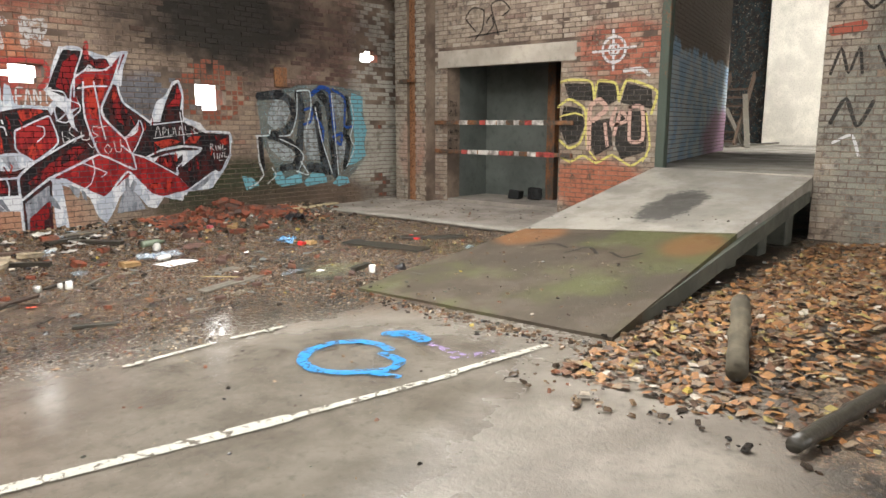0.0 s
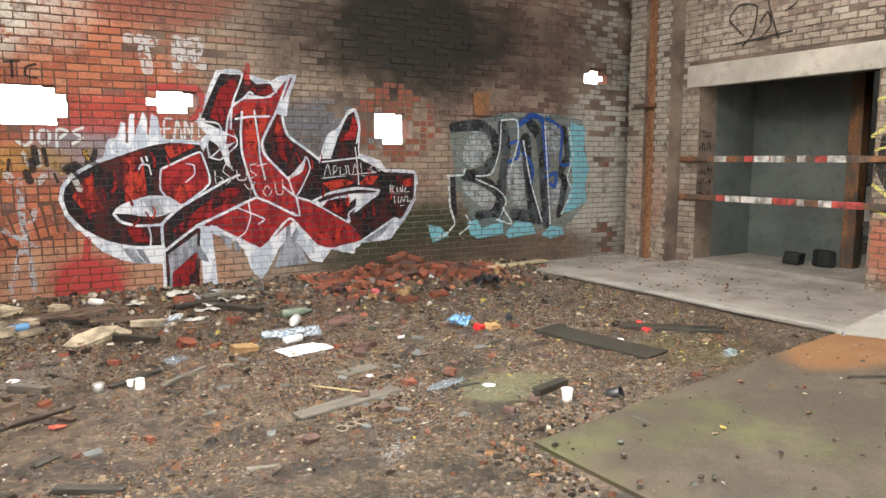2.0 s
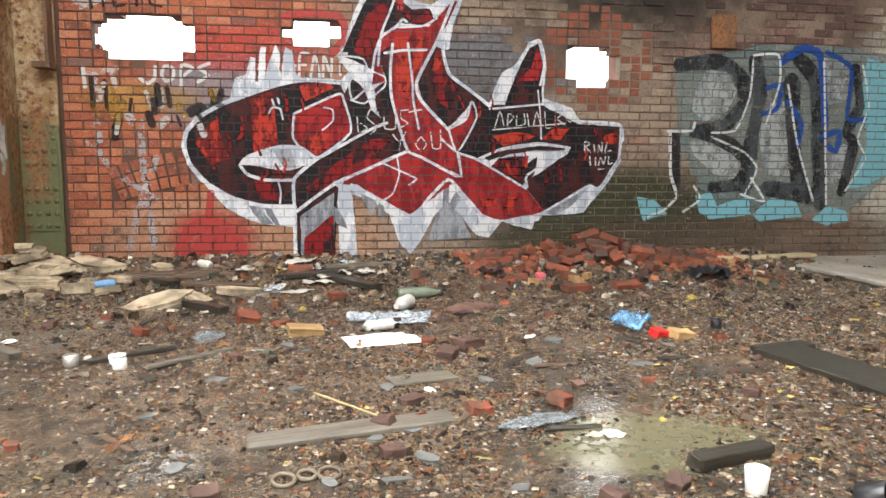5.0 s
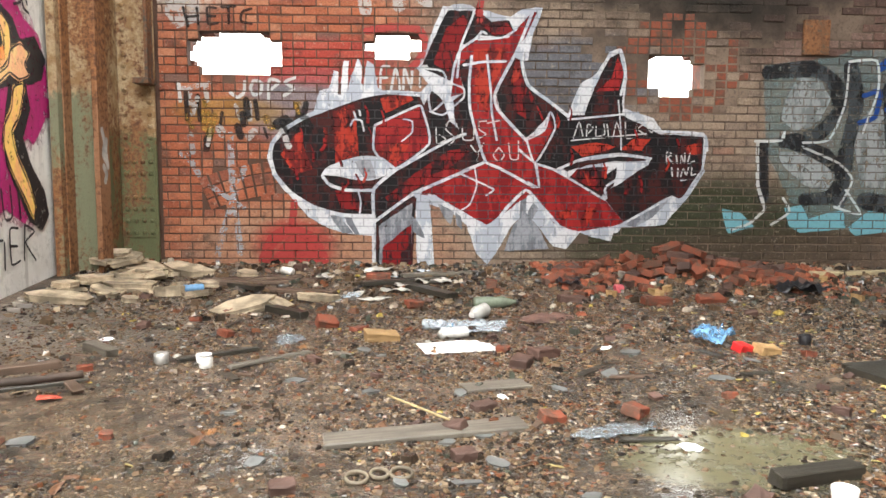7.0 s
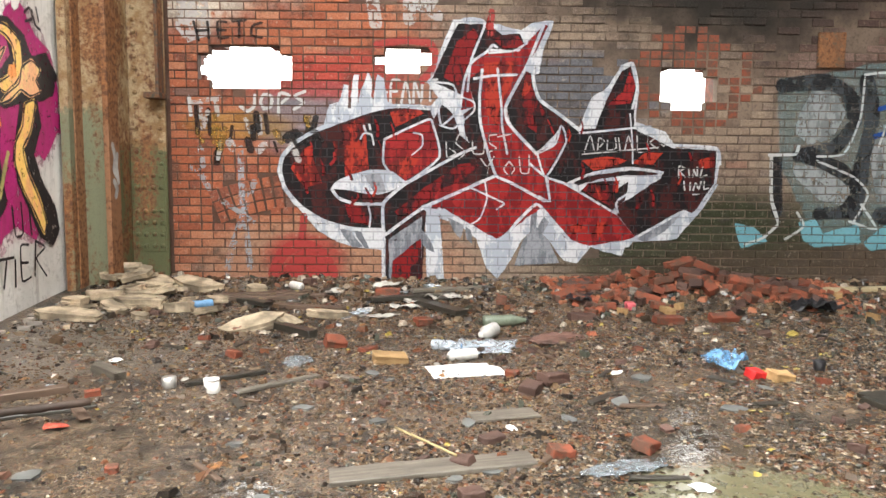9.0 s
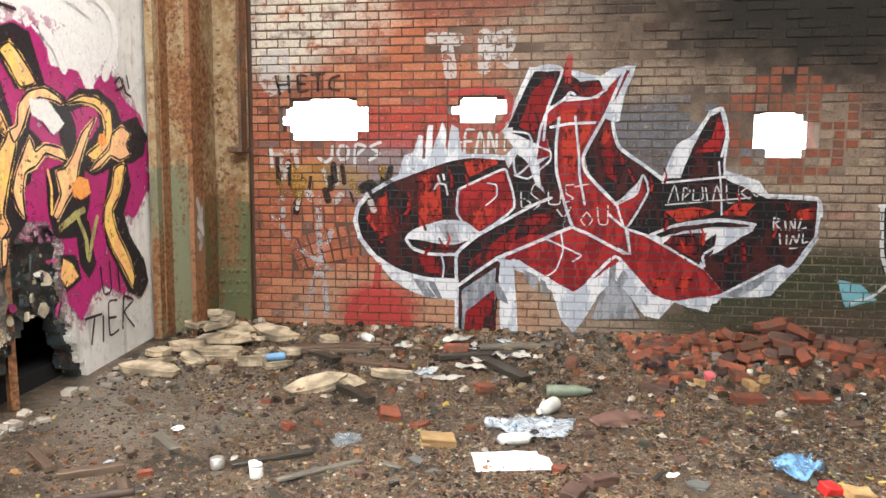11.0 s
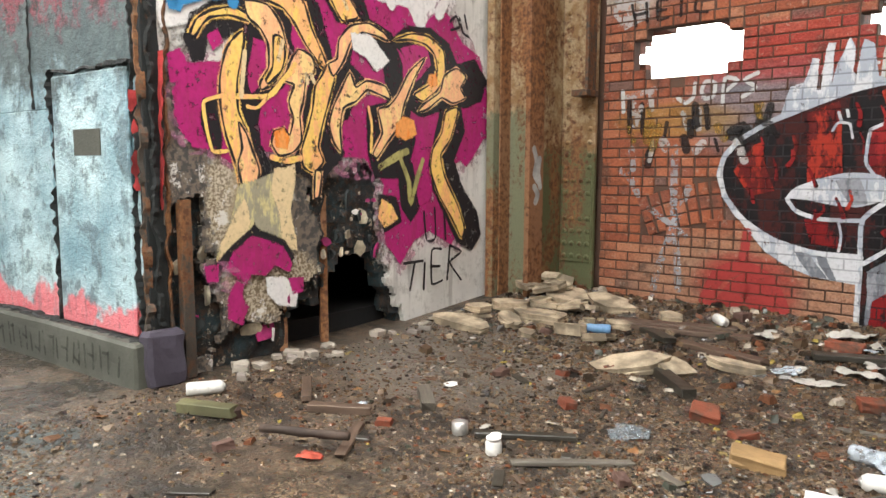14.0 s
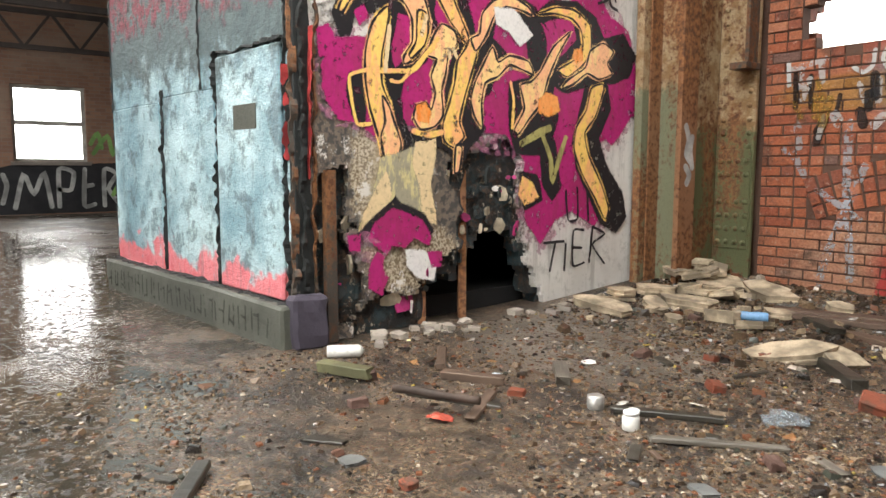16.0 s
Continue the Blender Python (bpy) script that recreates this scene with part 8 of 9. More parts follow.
def broken_rock(sx, sy, sz, seed):
    """A split slab: an angular outline with flat split faces and stepped, chipped sides."""
    r = random.Random(seed * 17 + 3)
    bm = bmesh.new()
    n = r.randint(6, 9)
    turn = [2 * math.pi * (i + r.uniform(-0.3, 0.3)) / n for i in range(n)]
    reach = [(abs(math.cos(a)) ** 4 + abs(math.sin(a)) ** 4) ** -0.25 * r.uniform(0.72, 1.08) for a in turn]
    slope, rings = (r.uniform(-0.5, 0.5), r.uniform(-0.5, 0.5)), []
    for z, k in ((0, 0.96), (0.42, 1.0), (0.5, 0.94), (0.96, 1.0), (1.0, 0.975)):
        ring = []
        for a, e in zip(turn, reach):
            e *= k * r.uniform(0.96, 1.04)
            u, v = math.cos(a) * e, math.sin(a) * e
            ring.append(bm.verts.new((u * sx * 0.5, v * sy * 0.5, max(0.0, sz * z * (1 + 0.35 * (slope[0] * u + slope[1] * v)) + r.uniform(-0.03, 0.03) * sz * (z > 0)))))
        rings.append(ring)
    for p, q in zip(rings, rings[1:]):
        for i in range(n):
            bm.faces.new((p[i], p[(i + 1) % n], q[(i + 1) % n], q[i]))
    bm.faces.new(rings[0][::-1])
    top = bm.verts.new((r.uniform(-0.1, 0.1) * sx, r.uniform(-0.1, 0.1) * sy, sz * r.uniform(0.9, 1.06)))
    for i in range(n):
        bm.faces.new((rings[-1][i], rings[-1][(i + 1) % n], top))
    return bm


def stone(label, x, y, sx, sy, sz, rz, material=None, tilt=(0, 0), seed=0, name="stone", group="broken stones", lift=0.0):
    if name == "stone":
        ob = part(name, broken_rock(sx, sy, sz, seed), material or STONE)
        tagged(ob, label, "stone", group)
        return lay_down(ob, x, y, rz, tilt[0], tilt[1], lift)
    bm = rough_box(sx, sy, sz, 2, 0.07 * min(sx, sy, sz * 2.2), min(sx, sy, sz) * 0.08, seed)
    for v in bm.verts:
        v.co.x *= 1 + 0.12 * noise.noise(Vector((v.co.y * 6, seed * 2.3, 1)))
        v.co.y *= 1 + 0.12 * noise.noise(Vector((v.co.x * 6, seed * 1.3, 4)))
        v.co += noise.noise_vector(v.co * 45 + Vector((seed, 0, 0))) * 0.006
        v.co.z = max(v.co.z, 0.0)
    ob = part(name, bm, material or STONE)
    tagged(ob, label, name.split("_")[-1], group)
    return lay_down(ob, x, y, rz, tilt[0], tilt[1], lift)


def can(label, x, y, rz, body, r=0.033, h=0.19, standing=False, name="spray_can", top=True):
    ob = thing(name, label, "can")
    part("body", lathe([(r * 0.9, 0), (r, 0.006), (r, h * 0.86), (r * 0.7, h * 0.94), (r * 0.5, h * 0.95)], 20), body, ob, "", True)
    if top:
        part("collar", lathe([(r * 0.5, h * 0.95), (r * 0.52, h * 0.97), (r * 0.3, h)], 14), STEEL_CAN, ob, "grey metal collar", True)
    ob.matrix_basis = pose(x, y, ground_z(x, y) + (0 if standing else r - 0.003), 0 if standing else 90, 0, rz)
    return ob


def cup(label, x, y, material, r=0.04, h=0.075, tilt=0, rz=0):
    prof = [(r * 0.8, 0), (r * 0.82, 0.003), (r, h), (r * 0.96, h + 0.001), (r * 0.78, 0.006)]
    ob = part("cup", lathe(prof, 22), material, None, "", True)
    tagged(ob, label, "cup")
    return lay_down(ob, x, y, rz, tilt)


def bottle(label, x, y, rz, body, r=0.035, h=0.24, cap=None, dent=0.0):
    ob = thing("bottle", label, "bottle")
    bm = lathe([(r * 0.85, 0), (r, 0.012), (r, h * 0.3), (r * 0.93, h * 0.45), (r, h * 0.62), (r * 0.55, h * 0.84), (r * 0.36, h * 0.9), (r * 0.36, h * 0.96)], 20)
    for v in bm.verts:
        v.co.x *= 1 - dent * abs(math.sin(v.co.z * 26))
    part("body", bm, body, ob, "", True)
    part("cap", lathe([(r * 0.42, h * 0.955), (r * 0.42, h * 0.995), (r * 0.36, h)], 16), cap or WHITE_PLASTIC, ob, "", True)
    ob.matrix_basis = pose(x, y, ground_z(x, y) + r - 0.004, 90, 0, rz)
    return ob


def crumple(name, label, category, x, y, sx, sy, h, material, rz=0, seed=0, n=16, thick=0.0025):
    """A crumpled sheet of cloth, film or paper with thickness."""
    bm = bmesh.new()
    rows = []
    for i in range(n + 1):
        row = []
        for j in range(n + 1):
            u, v = (i / n - 0.5) * sx, (j / n - 0.5) * sy
            p = Vector((u * 11, v * 11, seed * 5.3))
            edge = 1 + 0.22 * noise.noise(Vector((math.atan2(v, u + 1e-6) * 1.4, seed, 0)))
            z = h * (0.25 + 0.5 * noise.noise(p) + 0.45 * abs(noise.noise(p * 2.1)))
            row.append(bm.verts.new((u * edge + 0.02 * noise.noise(p * 1.3), v * edge + 0.02 * noise.noise(p * 1.7 + Vector((3, 3, 3))), max(0.0, z))))
        rows.append(row)
    for i in range(n):
        for j in range(n):
            c = Vector(((i + 0.5) / n - 0.5, (j + 0.5) / n - 0.5))
            if c.length > 0.5 + 0.1 * noise.noise(Vector((math.atan2(c.y, c.x) * 2, seed * 3, 1))):
                continue
            bm.faces.new((rows[i][j], rows[i + 1][j], rows[i + 1][j + 1], rows[i][j + 1]))
    bmesh.ops.delete(bm, geom=[v for v in bm.verts if not v.link_faces], context="VERTS")
    bmesh.ops.solidify(bm, geom=bm.faces[:], thickness=thick)
    ob = part(name, bm, material, None, "", True)
    tagged(ob, label, category)
    return lay_down(ob, x, y, rz, lift=0.006)


def log(label, a, b, r, material, name="log", seed=0):
    """A round, knotted length of wood or pipe lying on the ground."""
    a, b = Vector(a), Vector(b)
    n = (b - a).length
    prof = [(r * (0.85 + 0.25 * noise.noise(Vector((k * 0.9, seed, 0)))), n * k / 10) for k in range(11)]
    bm = lathe(prof, 12)
    for v in bm.verts:
        v.co += 0.16 * r * noise.noise_vector(v.co * 14 + Vector((seed, 0, 0)))
    ob = part(name, bm, material, None, "", True)
    tagged(ob, label, name)
    m = (b - a).to_track_quat("Z", "Y").to_matrix().to_4x4()
    ob.matrix_basis = Matrix.Translation(a) @ m
    return ob


# boards and sticks
plank("long grey weathered board lying on grit", (3.40, 5.90), (4.16, 6.08), 0.13, 0.022, OLD_WOOD, seed=2)
plank("wide black rotten board in a puddle", (5.96, 6.72), (6.17, 5.66), 0.30, 0.03, DARK_WOOD, seed=3)
plank("short black board across a rotten one", (5.86, 6.72), (6.20, 6.80), 0.10, 0.03, DARK_WOOD, seed=4)
plank("black wet board half sunk in mud", (6.64, 6.50), (7.25, 5.95), 0.16, 0.03, DARK_WOOD, seed=5)
plank("short wet stick of dark wood", (2.10, 5.50), (2.38, 5.33), 0.05, 0.03, DARK_WOOD, seed=6)
plank("mossy sawn timber block by the wall", (1.30, 6.34), (1.56, 6.47), 0.075, 0.05, plain("mossy_timber", (0.13, 0.125, 0.06), 0.6), seed=8)
plank("grey sawn timber offcut on dirt", (1.92, 7.36), (2.12, 7.18), 0.07, 0.05, OLD_WOOD, seed=9)
plank("brown stick of wood on dirt", (1.70, 6.78), (1.95, 6.95), 0.06, 0.04, BROWN_WOOD, seed=10)
plank("thin dark batten on dirt", (1.80, 6.52), (2.20, 6.72), 0.045, 0.02, DARK_WOOD, seed=11)
plank("brown splintered batten on dirt", (2.02, 6.83), (2.24, 6.52), 0.05, 0.02, BROWN_WOOD, seed=12)
plank("thin grey batten beside a can", (2.50, 7.08), (2.86, 7.32), 0.045, 0.025, DARK_WOOD, seed=13)
plank("thin dark batten beside a white jar", (2.80, 6.93), (3.16, 7.24), 0.04, 0.02, OLD_WOOD, seed=14)
plank("dark wet board under rubble", (3.52, 9.48), (4.02, 8.75), 0.11, 0.04, DARK_WOOD, seed=15)
plank("grey board pointing at the brick wall", (3.62, 9.45), (4.35, 9.72), 0.10, 0.03, OLD_WOOD, seed=16)
plank("pale board lying along the wall", (7.2, 9.55), (8.3, 9.72), 0.12, 0.03, plain("pale_board", (0.34, 0.28, 0.17), 0.8), seed=17)
plank("brown board among pale stones", (2.0, 9.3), (2.75, 9.55), 0.12, 0.03, BROWN_WOOD, seed=18)
plank("dark board leaning on a stone", (2.66, 8.55), (2.98, 8.22), 0.08, 0.05, DARK_WOOD, seed=19)
plank("broken flat of slate-grey wood", (3.95, 6.55), (4.25, 6.62), 0.12, 0.014, OLD_WOOD, seed=20)
plank("short board on dirt near the cement wall", (1.35, 7.05), (1.62, 6.83), 0.05, 0.03, BROWN_WOOD, seed=21)
log("rusty brown iron pipe on dirt", (1.90, 6.38, 0.03), (2.25, 6.56, 0.03), 0.022, PIPE_IRON, "pipe", 3)
plank("dark splintered wet timber in a puddle", (4.83, 5.42), (5.13, 5.50), 0.07, 0.045, DARK_WOOD, seed=22)
log("dark mossy log among the leaves", (4.10, 1.32, 0.08), (5.15, 1.66, 0.24), 0.075, plain("mossy_bark", (0.085, 0.07, 0.045), 0.85, 0.4, 16.0, bump=0.9), "log", 7)
log("thick wet branch among the leaves", (3.35, 0.80, 0.06), (4.35, 0.62, 0.07), 0.05, DARK_WOOD, "branch", 9)
log("thin pale twig on grit", (3.62, 6.28, 0.012), (3.86, 5.98, 0.012), 0.006, plain("pale_twig", (0.33, 0.26, 0.13)), "twig", 2)

# pale broken stones by the steel columns
for i, (x, y, sx, sy, sz, rz, tl) in enumerate((
        (2.50, 8.52, 0.44, 0.26, 0.06, 28, (14, -10)), (2.72, 8.60, 0.24, 0.17, 0.05, 70, (26, 6)), (2.98, 8.84, 0.34, 0.12, 0.05, 8, (4, 4)),
        (1.22, 8.50, 0.46, 0.20, 0.05, 12, (6, 5)), (1.46, 9.08, 0.42, 0.22, 0.06, 22, (8, 3)), (1.22, 9.08, 0.30, 0.18, 0.07, 60, (0, 6)), (1.84, 8.94, 0.22, 0.14, 0.07, 8, (0, 0)),
        (1.76, 9.60, 0.50, 0.22, 0.06, -16, (10, 8)), (1.38, 9.62, 0.36, 0.28, 0.055, 35, (14, 10)), (1.50, 9.42, 0.30, 0.18, 0.06, -30, (10, -8)), (1.20, 9.78, 0.30, 0.24, 0.05, 20, (34, 10)),
        (1.08, 8.86, 0.24, 0.16, 0.05, 80, (6, 4)), (2.06, 9.22, 0.20, 0.12, 0.05, 40, (3, 5)), (1.62, 8.72, 0.16, 0.10, 0.04, 15, (3, 2)), (2.3, 9.5, 0.24, 0.12, 0.05, -8, (4, 4)))):
    stone("pale tan slab of broken stone on rubble", x, y, sx, sy, sz, rz, None, tl, i + 1, "stone", "pale broken stones", lift=0.012)

for i in range(30):
    x, y = 1.05 + abs(rnd.gauss(0, 0.45)), 9.72 - abs(rnd.gauss(0, 0.5))
    near = smooth01(x, 2.0, 1.1) * smooth01(y, 8.9, 9.6)
    w = rnd.uniform(0.10, 0.34)
    stone("thin pale slab of broken stone on rubble", x, y, w, w * rnd.uniform(0.4, 0.7), rnd.uniform(0.025, 0.05), rnd.uniform(-40, 40), STONE, (rnd.gauss(0, 9), rnd.gauss(0, 8)), 700 + i, "stone", "pale broken stones", 0.01 + 0.10 * near * rnd.random())
for i in range(26):
    x, y = 1.0 + abs(rnd.gauss(0, 0.6)), 9.6 - abs(rnd.gauss(0, 0.7))
    w = rnd.uniform(0.03, 0.08)
    stone("small chip of pale stone on dirt", x, y, w, w * 0.7, w * 0.4, rnd.uniform(0, 180), STONE, (0, 0), 760 + i, "stone", "pale stone chips")
for i, (a, b) in enumerate((((2.0, 9.25), (2.9, 9.42)), ((1.95, 9.5), (2.5, 9.05)), ((2.35, 9.2), (3.1, 9.0)), ((3.3, 9.2), (3.95, 9.45)))):
    plank("dark wet board among the rubble", a, b, 0.09, 0.035, DARK_WOOD if i % 2 else BROWN_WOOD, group="boards in the rubble", seed=80 + i)

# single bricks lying about
for i, (x, y, rz, mtl, s, tl) in enumerate((
        (3.15, 7.97, 20, RED_BRICK, (0.13, 0.10, 0.07), (20, 10)), (3.53, 7.57, 12, YELLOW_BRICK, (0.20, 0.12, 0.06), (6, 4)), (3.72, 8.62, 30, RED_BRICK, (0.12, 0.10, 0.06), (4, 2)),
        (4.42, 7.12, 40, DARK_BRICK, (0.18, 0.09, 0.06), (0, 6)), (4.28, 6.98, 70, DARK_BRICK, (0.16, 0.09, 0.05), (4, 2)), (5.62, 7.08, 10, YELLOW_BRICK, (0.12, 0.09, 0.05), (5, 5)),
        (4.62, 6.16, 50, RED_BRICK, (0.10, 0.08, 0.05), (8, 12)), (4.28, 6.14, 15, RED_BRICK, (0.10, 0.07, 0.04), (4, 8)), (4.36, 9.2, 80, RED_BRICK, (0.12, 0.09, 0.07), (2, 2)), (4.92, 8.72, 4, DARK_BRICK, (0.20, 0.10, 0.05), (0, 3)),
        (5.5, 8.5, 10, RED_BRICK, (0.21, 0.10, 0.06), (2, 4)), (3.42, 9.42, 0, RED_BRICK, (0.2, 0.1, 0.06), (2, 2)), (2.72, 9.72, 70, DARK_BRICK, (0.1, 0.09, 0.06), (0, 0)), (3.38, 7.85, 60, RED_BRICK, (0.12, 0.07, 0.03), (0, 0)),
        (4.02, 6.28, 30, DARK_BRICK, (0.10, 0.07, 0.03), (0, 0)), (2.1, 6.9, 30, RED_BRICK, (0.07, 0.05, 0.03), (0, 0)), (3.9, 5.75, 20, DARK_BRICK, (0.08, 0.06, 0.04), (0, 0)))):
    stone("loose red brick, chipped, on dirt" if mtl is RED_BRICK else "chipped yellow brick on dirt" if mtl is YELLOW_BRICK else "dirty dark brick half in mud", x, y, s[0], s[1], s[2], rz, mtl, tl, i + 40, "loose_brick", "loose bricks")

# heap of fallen bricks against the wall
heap = []
for i in range(84):
    t = rnd.random()
    x = 4.95 + 2.1 * t + rnd.uniform(-0.1, 0.1)
    y = 9.72 - abs(rnd.gauss(0, 0.42)) * (1.0 - 0.25 * t)
    core = math.exp(-((x - 6.0) / 0.55) ** 2) * smooth01(y, 8.9, 9.7)
    lift = rnd.random() * 0.17 * core
    mtl = RED_BRICK if rnd.random() < 0.62 else DARK_BRICK
    s = (rnd.choice((0.20, 0.20, 0.13, 0.10)), 0.095, 0.058)
    stone("red brick in a fallen heap at the wall", x, y, s[0], s[1], s[2], rnd.uniform(0, 180), mtl, (rnd.gauss(0, 14), rnd.gauss(0, 12)), 100 + i, "fallen_brick", "heap of fallen bricks", lift)

# litter
can("white spray can lying by the wall", 1.14, 6.46, 150, WHITE_PLASTIC)
can("white spray can lying on clear film", 4.05, 7.68, -70, WHITE_PLASTIC, 0.034, 0.19)
can("white spray can lying by the brick wall", 2.58, 9.62, 40, WHITE_PLASTIC, 0.034, 0.17)
can("small grey tin standing on dirt", 2.42, 7.06, 0, STEEL_CAN, 0.037, 0.065, True, "tin_can", False)
cup("white plastic cup standing in mud", 4.93, 5.24, WHITE_PLASTIC, 0.036, 0.08)
cup("black plastic cup lying in mud", 5.22, 5.18, BLACK_PLASTIC, 0.05, 0.09, 70, 30)
cup("small black cap on grit", 5.93, 7.26, BLACK_PLASTIC, 0.035, 0.06)
cup("small white cup on dirt", 2.62, 7.06, WHITE_PLASTIC, 0.025, 0.05)
jar = thing("jar", "white plastic jar standing on dirt", "jar")
part("body", lathe([(0.031, 0), (0.034, 0.006), (0.034, 0.052), (0.026, 0.062)], 20), WHITE_PLASTIC, jar, "", True)
part("lid", lathe([(0.031, 0.0625), (0.031, 0.074), (0.028, 0.076)], 16), WHITE_PAPER, jar, "", True)
lay_down(jar, 2.67, 6.98)
bottle("grey-green plastic bottle lying in rubble", 4.16, 8.55, 100, GREEN_GLASS, 0.045, 0.34, BLACK_PLASTIC)
bottle("white crushed bottle lying on dirt", 4.22, 8.28, -30, WHITE_PLASTIC, 0.05, 0.22, WHITE_PLASTIC, 0.2)
bottle("blue crushed bottle among pale stones", 2.04, 9.12, -60, BLUE_PLASTIC, 0.035, 0.24, None, 0.25)
bottle("pale blue bottle lying on dirt", 3.78, 7.92, 80, PLASTIC_FILM, 0.035, 0.2, BLUE_PLASTIC, 0.2)
crumple("plastic_bag", "clear blue crumpled bag on grit", "bag", 5.42, 7.30, 0.24, 0.2, 0.16, clear_plastic("blue_film", (0.16, 0.34, 0.55), 0.9), 20, 3)
stone("red plastic top lying on grit", 5.50, 7.12, 0.09, 0.08, 0.05, 20, RED_PLASTIC, (10, 5), 60, "plastic_scrap", "red litter")
stone("red plastic scrap on dirt", 6.74, 6.30, 0.10, 0.06, 0.03, 20, RED_PLASTIC, (5, 5), 61, "plastic_scrap", "red litter")
stone("red plastic scrap on dirt", 6.86, 6.52, 0.07, 0.05, 0.025, 50, RED_PLASTIC, (5, 5), 62, "plastic_scrap", "red litter")
stone("pink ball of litter by the bricks", 5.35, 8.95, 0.07, 0.07, 0.06, 0, plain("pink_plastic", (0.6, 0.12, 0.14), 0.4), (0, 0), 63, "ball", "red litter")
crumple("plastic_film", "clear crumpled plastic film on dirt", "film", 4.10, 7.92, 0.46, 0.42, 0.05, PLASTIC_FILM, 10, 5)
crumple("plastic_film", "clear crumpled plastic film by battens", "film", 3.00, 7.52, 0.20, 0.14, 0.05, GREY_FILM, 40, 6)
crumple("plastic_film", "grey wet plastic film on grit", "film", 4.50, 5.98, 0.36, 0.13, 0.025, GREY_FILM, 20, 7)
crumple("black_bag", "black crumpled plastic bag by the bricks", "bag", 6.82, 8.95, 0.42, 0.28, 0.14, BLACK_PLASTIC, 10, 8)
crumple("black_bag", "black plastic sheet beside the heap", "bag", 5.05, 9.25, 0.4, 0.25, 0.10, BLACK_PLASTIC, 60, 9)
crumple("rag", "dirty white rag on rubble", "rag", 3.90, 9.35, 0.34, 0.18, 0.06, WHITE_CLOTH, 20, 10)
crumple("rag", "dirty white rag on dirt", "rag", 3.58, 9.08, 0.26, 0.14, 0.05, WHITE_CLOTH, -10, 11)
crumple("rag", "crumpled white rag by the wall", "rag", 3.42, 9.62, 0.3, 0.16, 0.08, WHITE_CLOTH, 30, 12)
crumple("rag", "pinkish wet rag on dirt", "rag", 4.62, 8.08, 0.42, 0.26, 0.04, plain("pinkish_rag", (0.15, 0.085, 0.065), 0.5, 0.6), 30, 13)
crumple("rag", "grey-white rag on dirt", "rag", 3.42, 8.85, 0.26, 0.12, 0.03, WHITE_CLOTH, 15, 14)
crumple("paper_scrap", "orange scrap of paper on dirt", "paper", 2.16, 6.44, 0.10, 0.08, 0.035, plain("orange_paper", (0.48, 0.085, 0.05), 0.7, 0.5, 30.0), 20, 15)
crumple("paper_scrap", "white scrap of paper on grit", "paper", 6.25, 6.15, 0.12, 0.07, 0.02, WHITE_PAPER, 20, 16)
crumple("paper_scrap", "white scrap of paper on grit", "paper", 4.80, 7.25, 0.07, 0.06, 0.02, WHITE_PAPER, 0, 17)
crumple("paper_scrap", "pale scrap of paper in the puddle", "paper", 6.75, 5.45, 0.26, 0.10, 0.012, clear_plastic("pale_blue_film", (0.35, 0.45, 0.47), 0.8), 35, 18)
bm = box(-0.21, -0.13, 0, 0.21, 0.13, 0.004, 0.001)
bmesh.ops.subdivide_edges(bm, edges=bm.edges[:], cuts=4, use_grid_fill=True)
for v in bm.verts:
    v.co.z += 0.008 * noise.noise(v.co * 9)
    if v.co.x > 0.15 and v.co.y > 0.05:
        v.co.x -= 0.05
lay_down(tagged(part("paper_sheet", bm, WHITE_PAPER), "flat white sheet of paper on dirt", "paper"), 3.97, 7.36, 12, lift=0.012)

jb = Mural("graffiti_tag", "lines of thin black handwriting on the doorway's jamb", lambda u, v, d: (u, 8.727 - d, v), 0.002, 0.006)
for row in range(6):
    u, v = 10.19, 1.78 - row * 0.17
    while u < 10.45:
        h = rnd.uniform(0.06, 0.12)
        jb.stroke("letter_bar", E_BLACK, [(u, v), (u + rnd.uniform(-0.012, 0.012), v + h)], 0.013)
        if rnd.random() < 0.6:
            jb.stroke("letter_bar", E_BLACK, [(u, v + h * rnd.choice((0.1, 0.5, 0.95))), (u + 0.035, v + h * rnd.random())], 0.011)
        u += rnd.uniform(0.035, 0.055)

# doorway barriers with red and white tape
E_TAPE_R, E_TAPE_W = plain("red_tape", (0.30, 0.05, 0.04), 0.5, 0.6, 30.0), plain("dirty_white_tape", (0.40, 0.37, 0.34), 0.5, 0.6, 30.0)
for z in (1.49, 0.97):
    bar = thing("barrier_bar", "rusty bar across the doorway, wrapped in red and white tape", "barrier", group="doorway barriers")
    part("bar", box(EAST - 0.055, 6.05, z - 0.035, EAST - 0.022, 9.0, z + 0.035, 0.004), DARK_RUST, bar)
    y = 6.38
    k = 0
    while y < 8.35:
        w = rnd.uniform(0.08, 0.24)
        part("tape", box(EAST - 0.060, y, z - 0.039, EAST - 0.020, min(y + w, 8.4), z + 0.039, 0.003), E_TAPE_R if rnd.random() < (0.5 if z < 1 else 0.12) else E_TAPE_W if rnd.random() < 0.7 else DARK_RUST, bar)
        y += w + rnd.uniform(0.004, 0.03)
        k += 1
part("plaque", box(7.30, NORTH - 0.05, 2.06, 7.55, NORTH - 0.019, 2.38, 0.006), DARK_RUST, thing("wall_plaque", "dark rusty plate fixed to the brick wall", "plaque"))
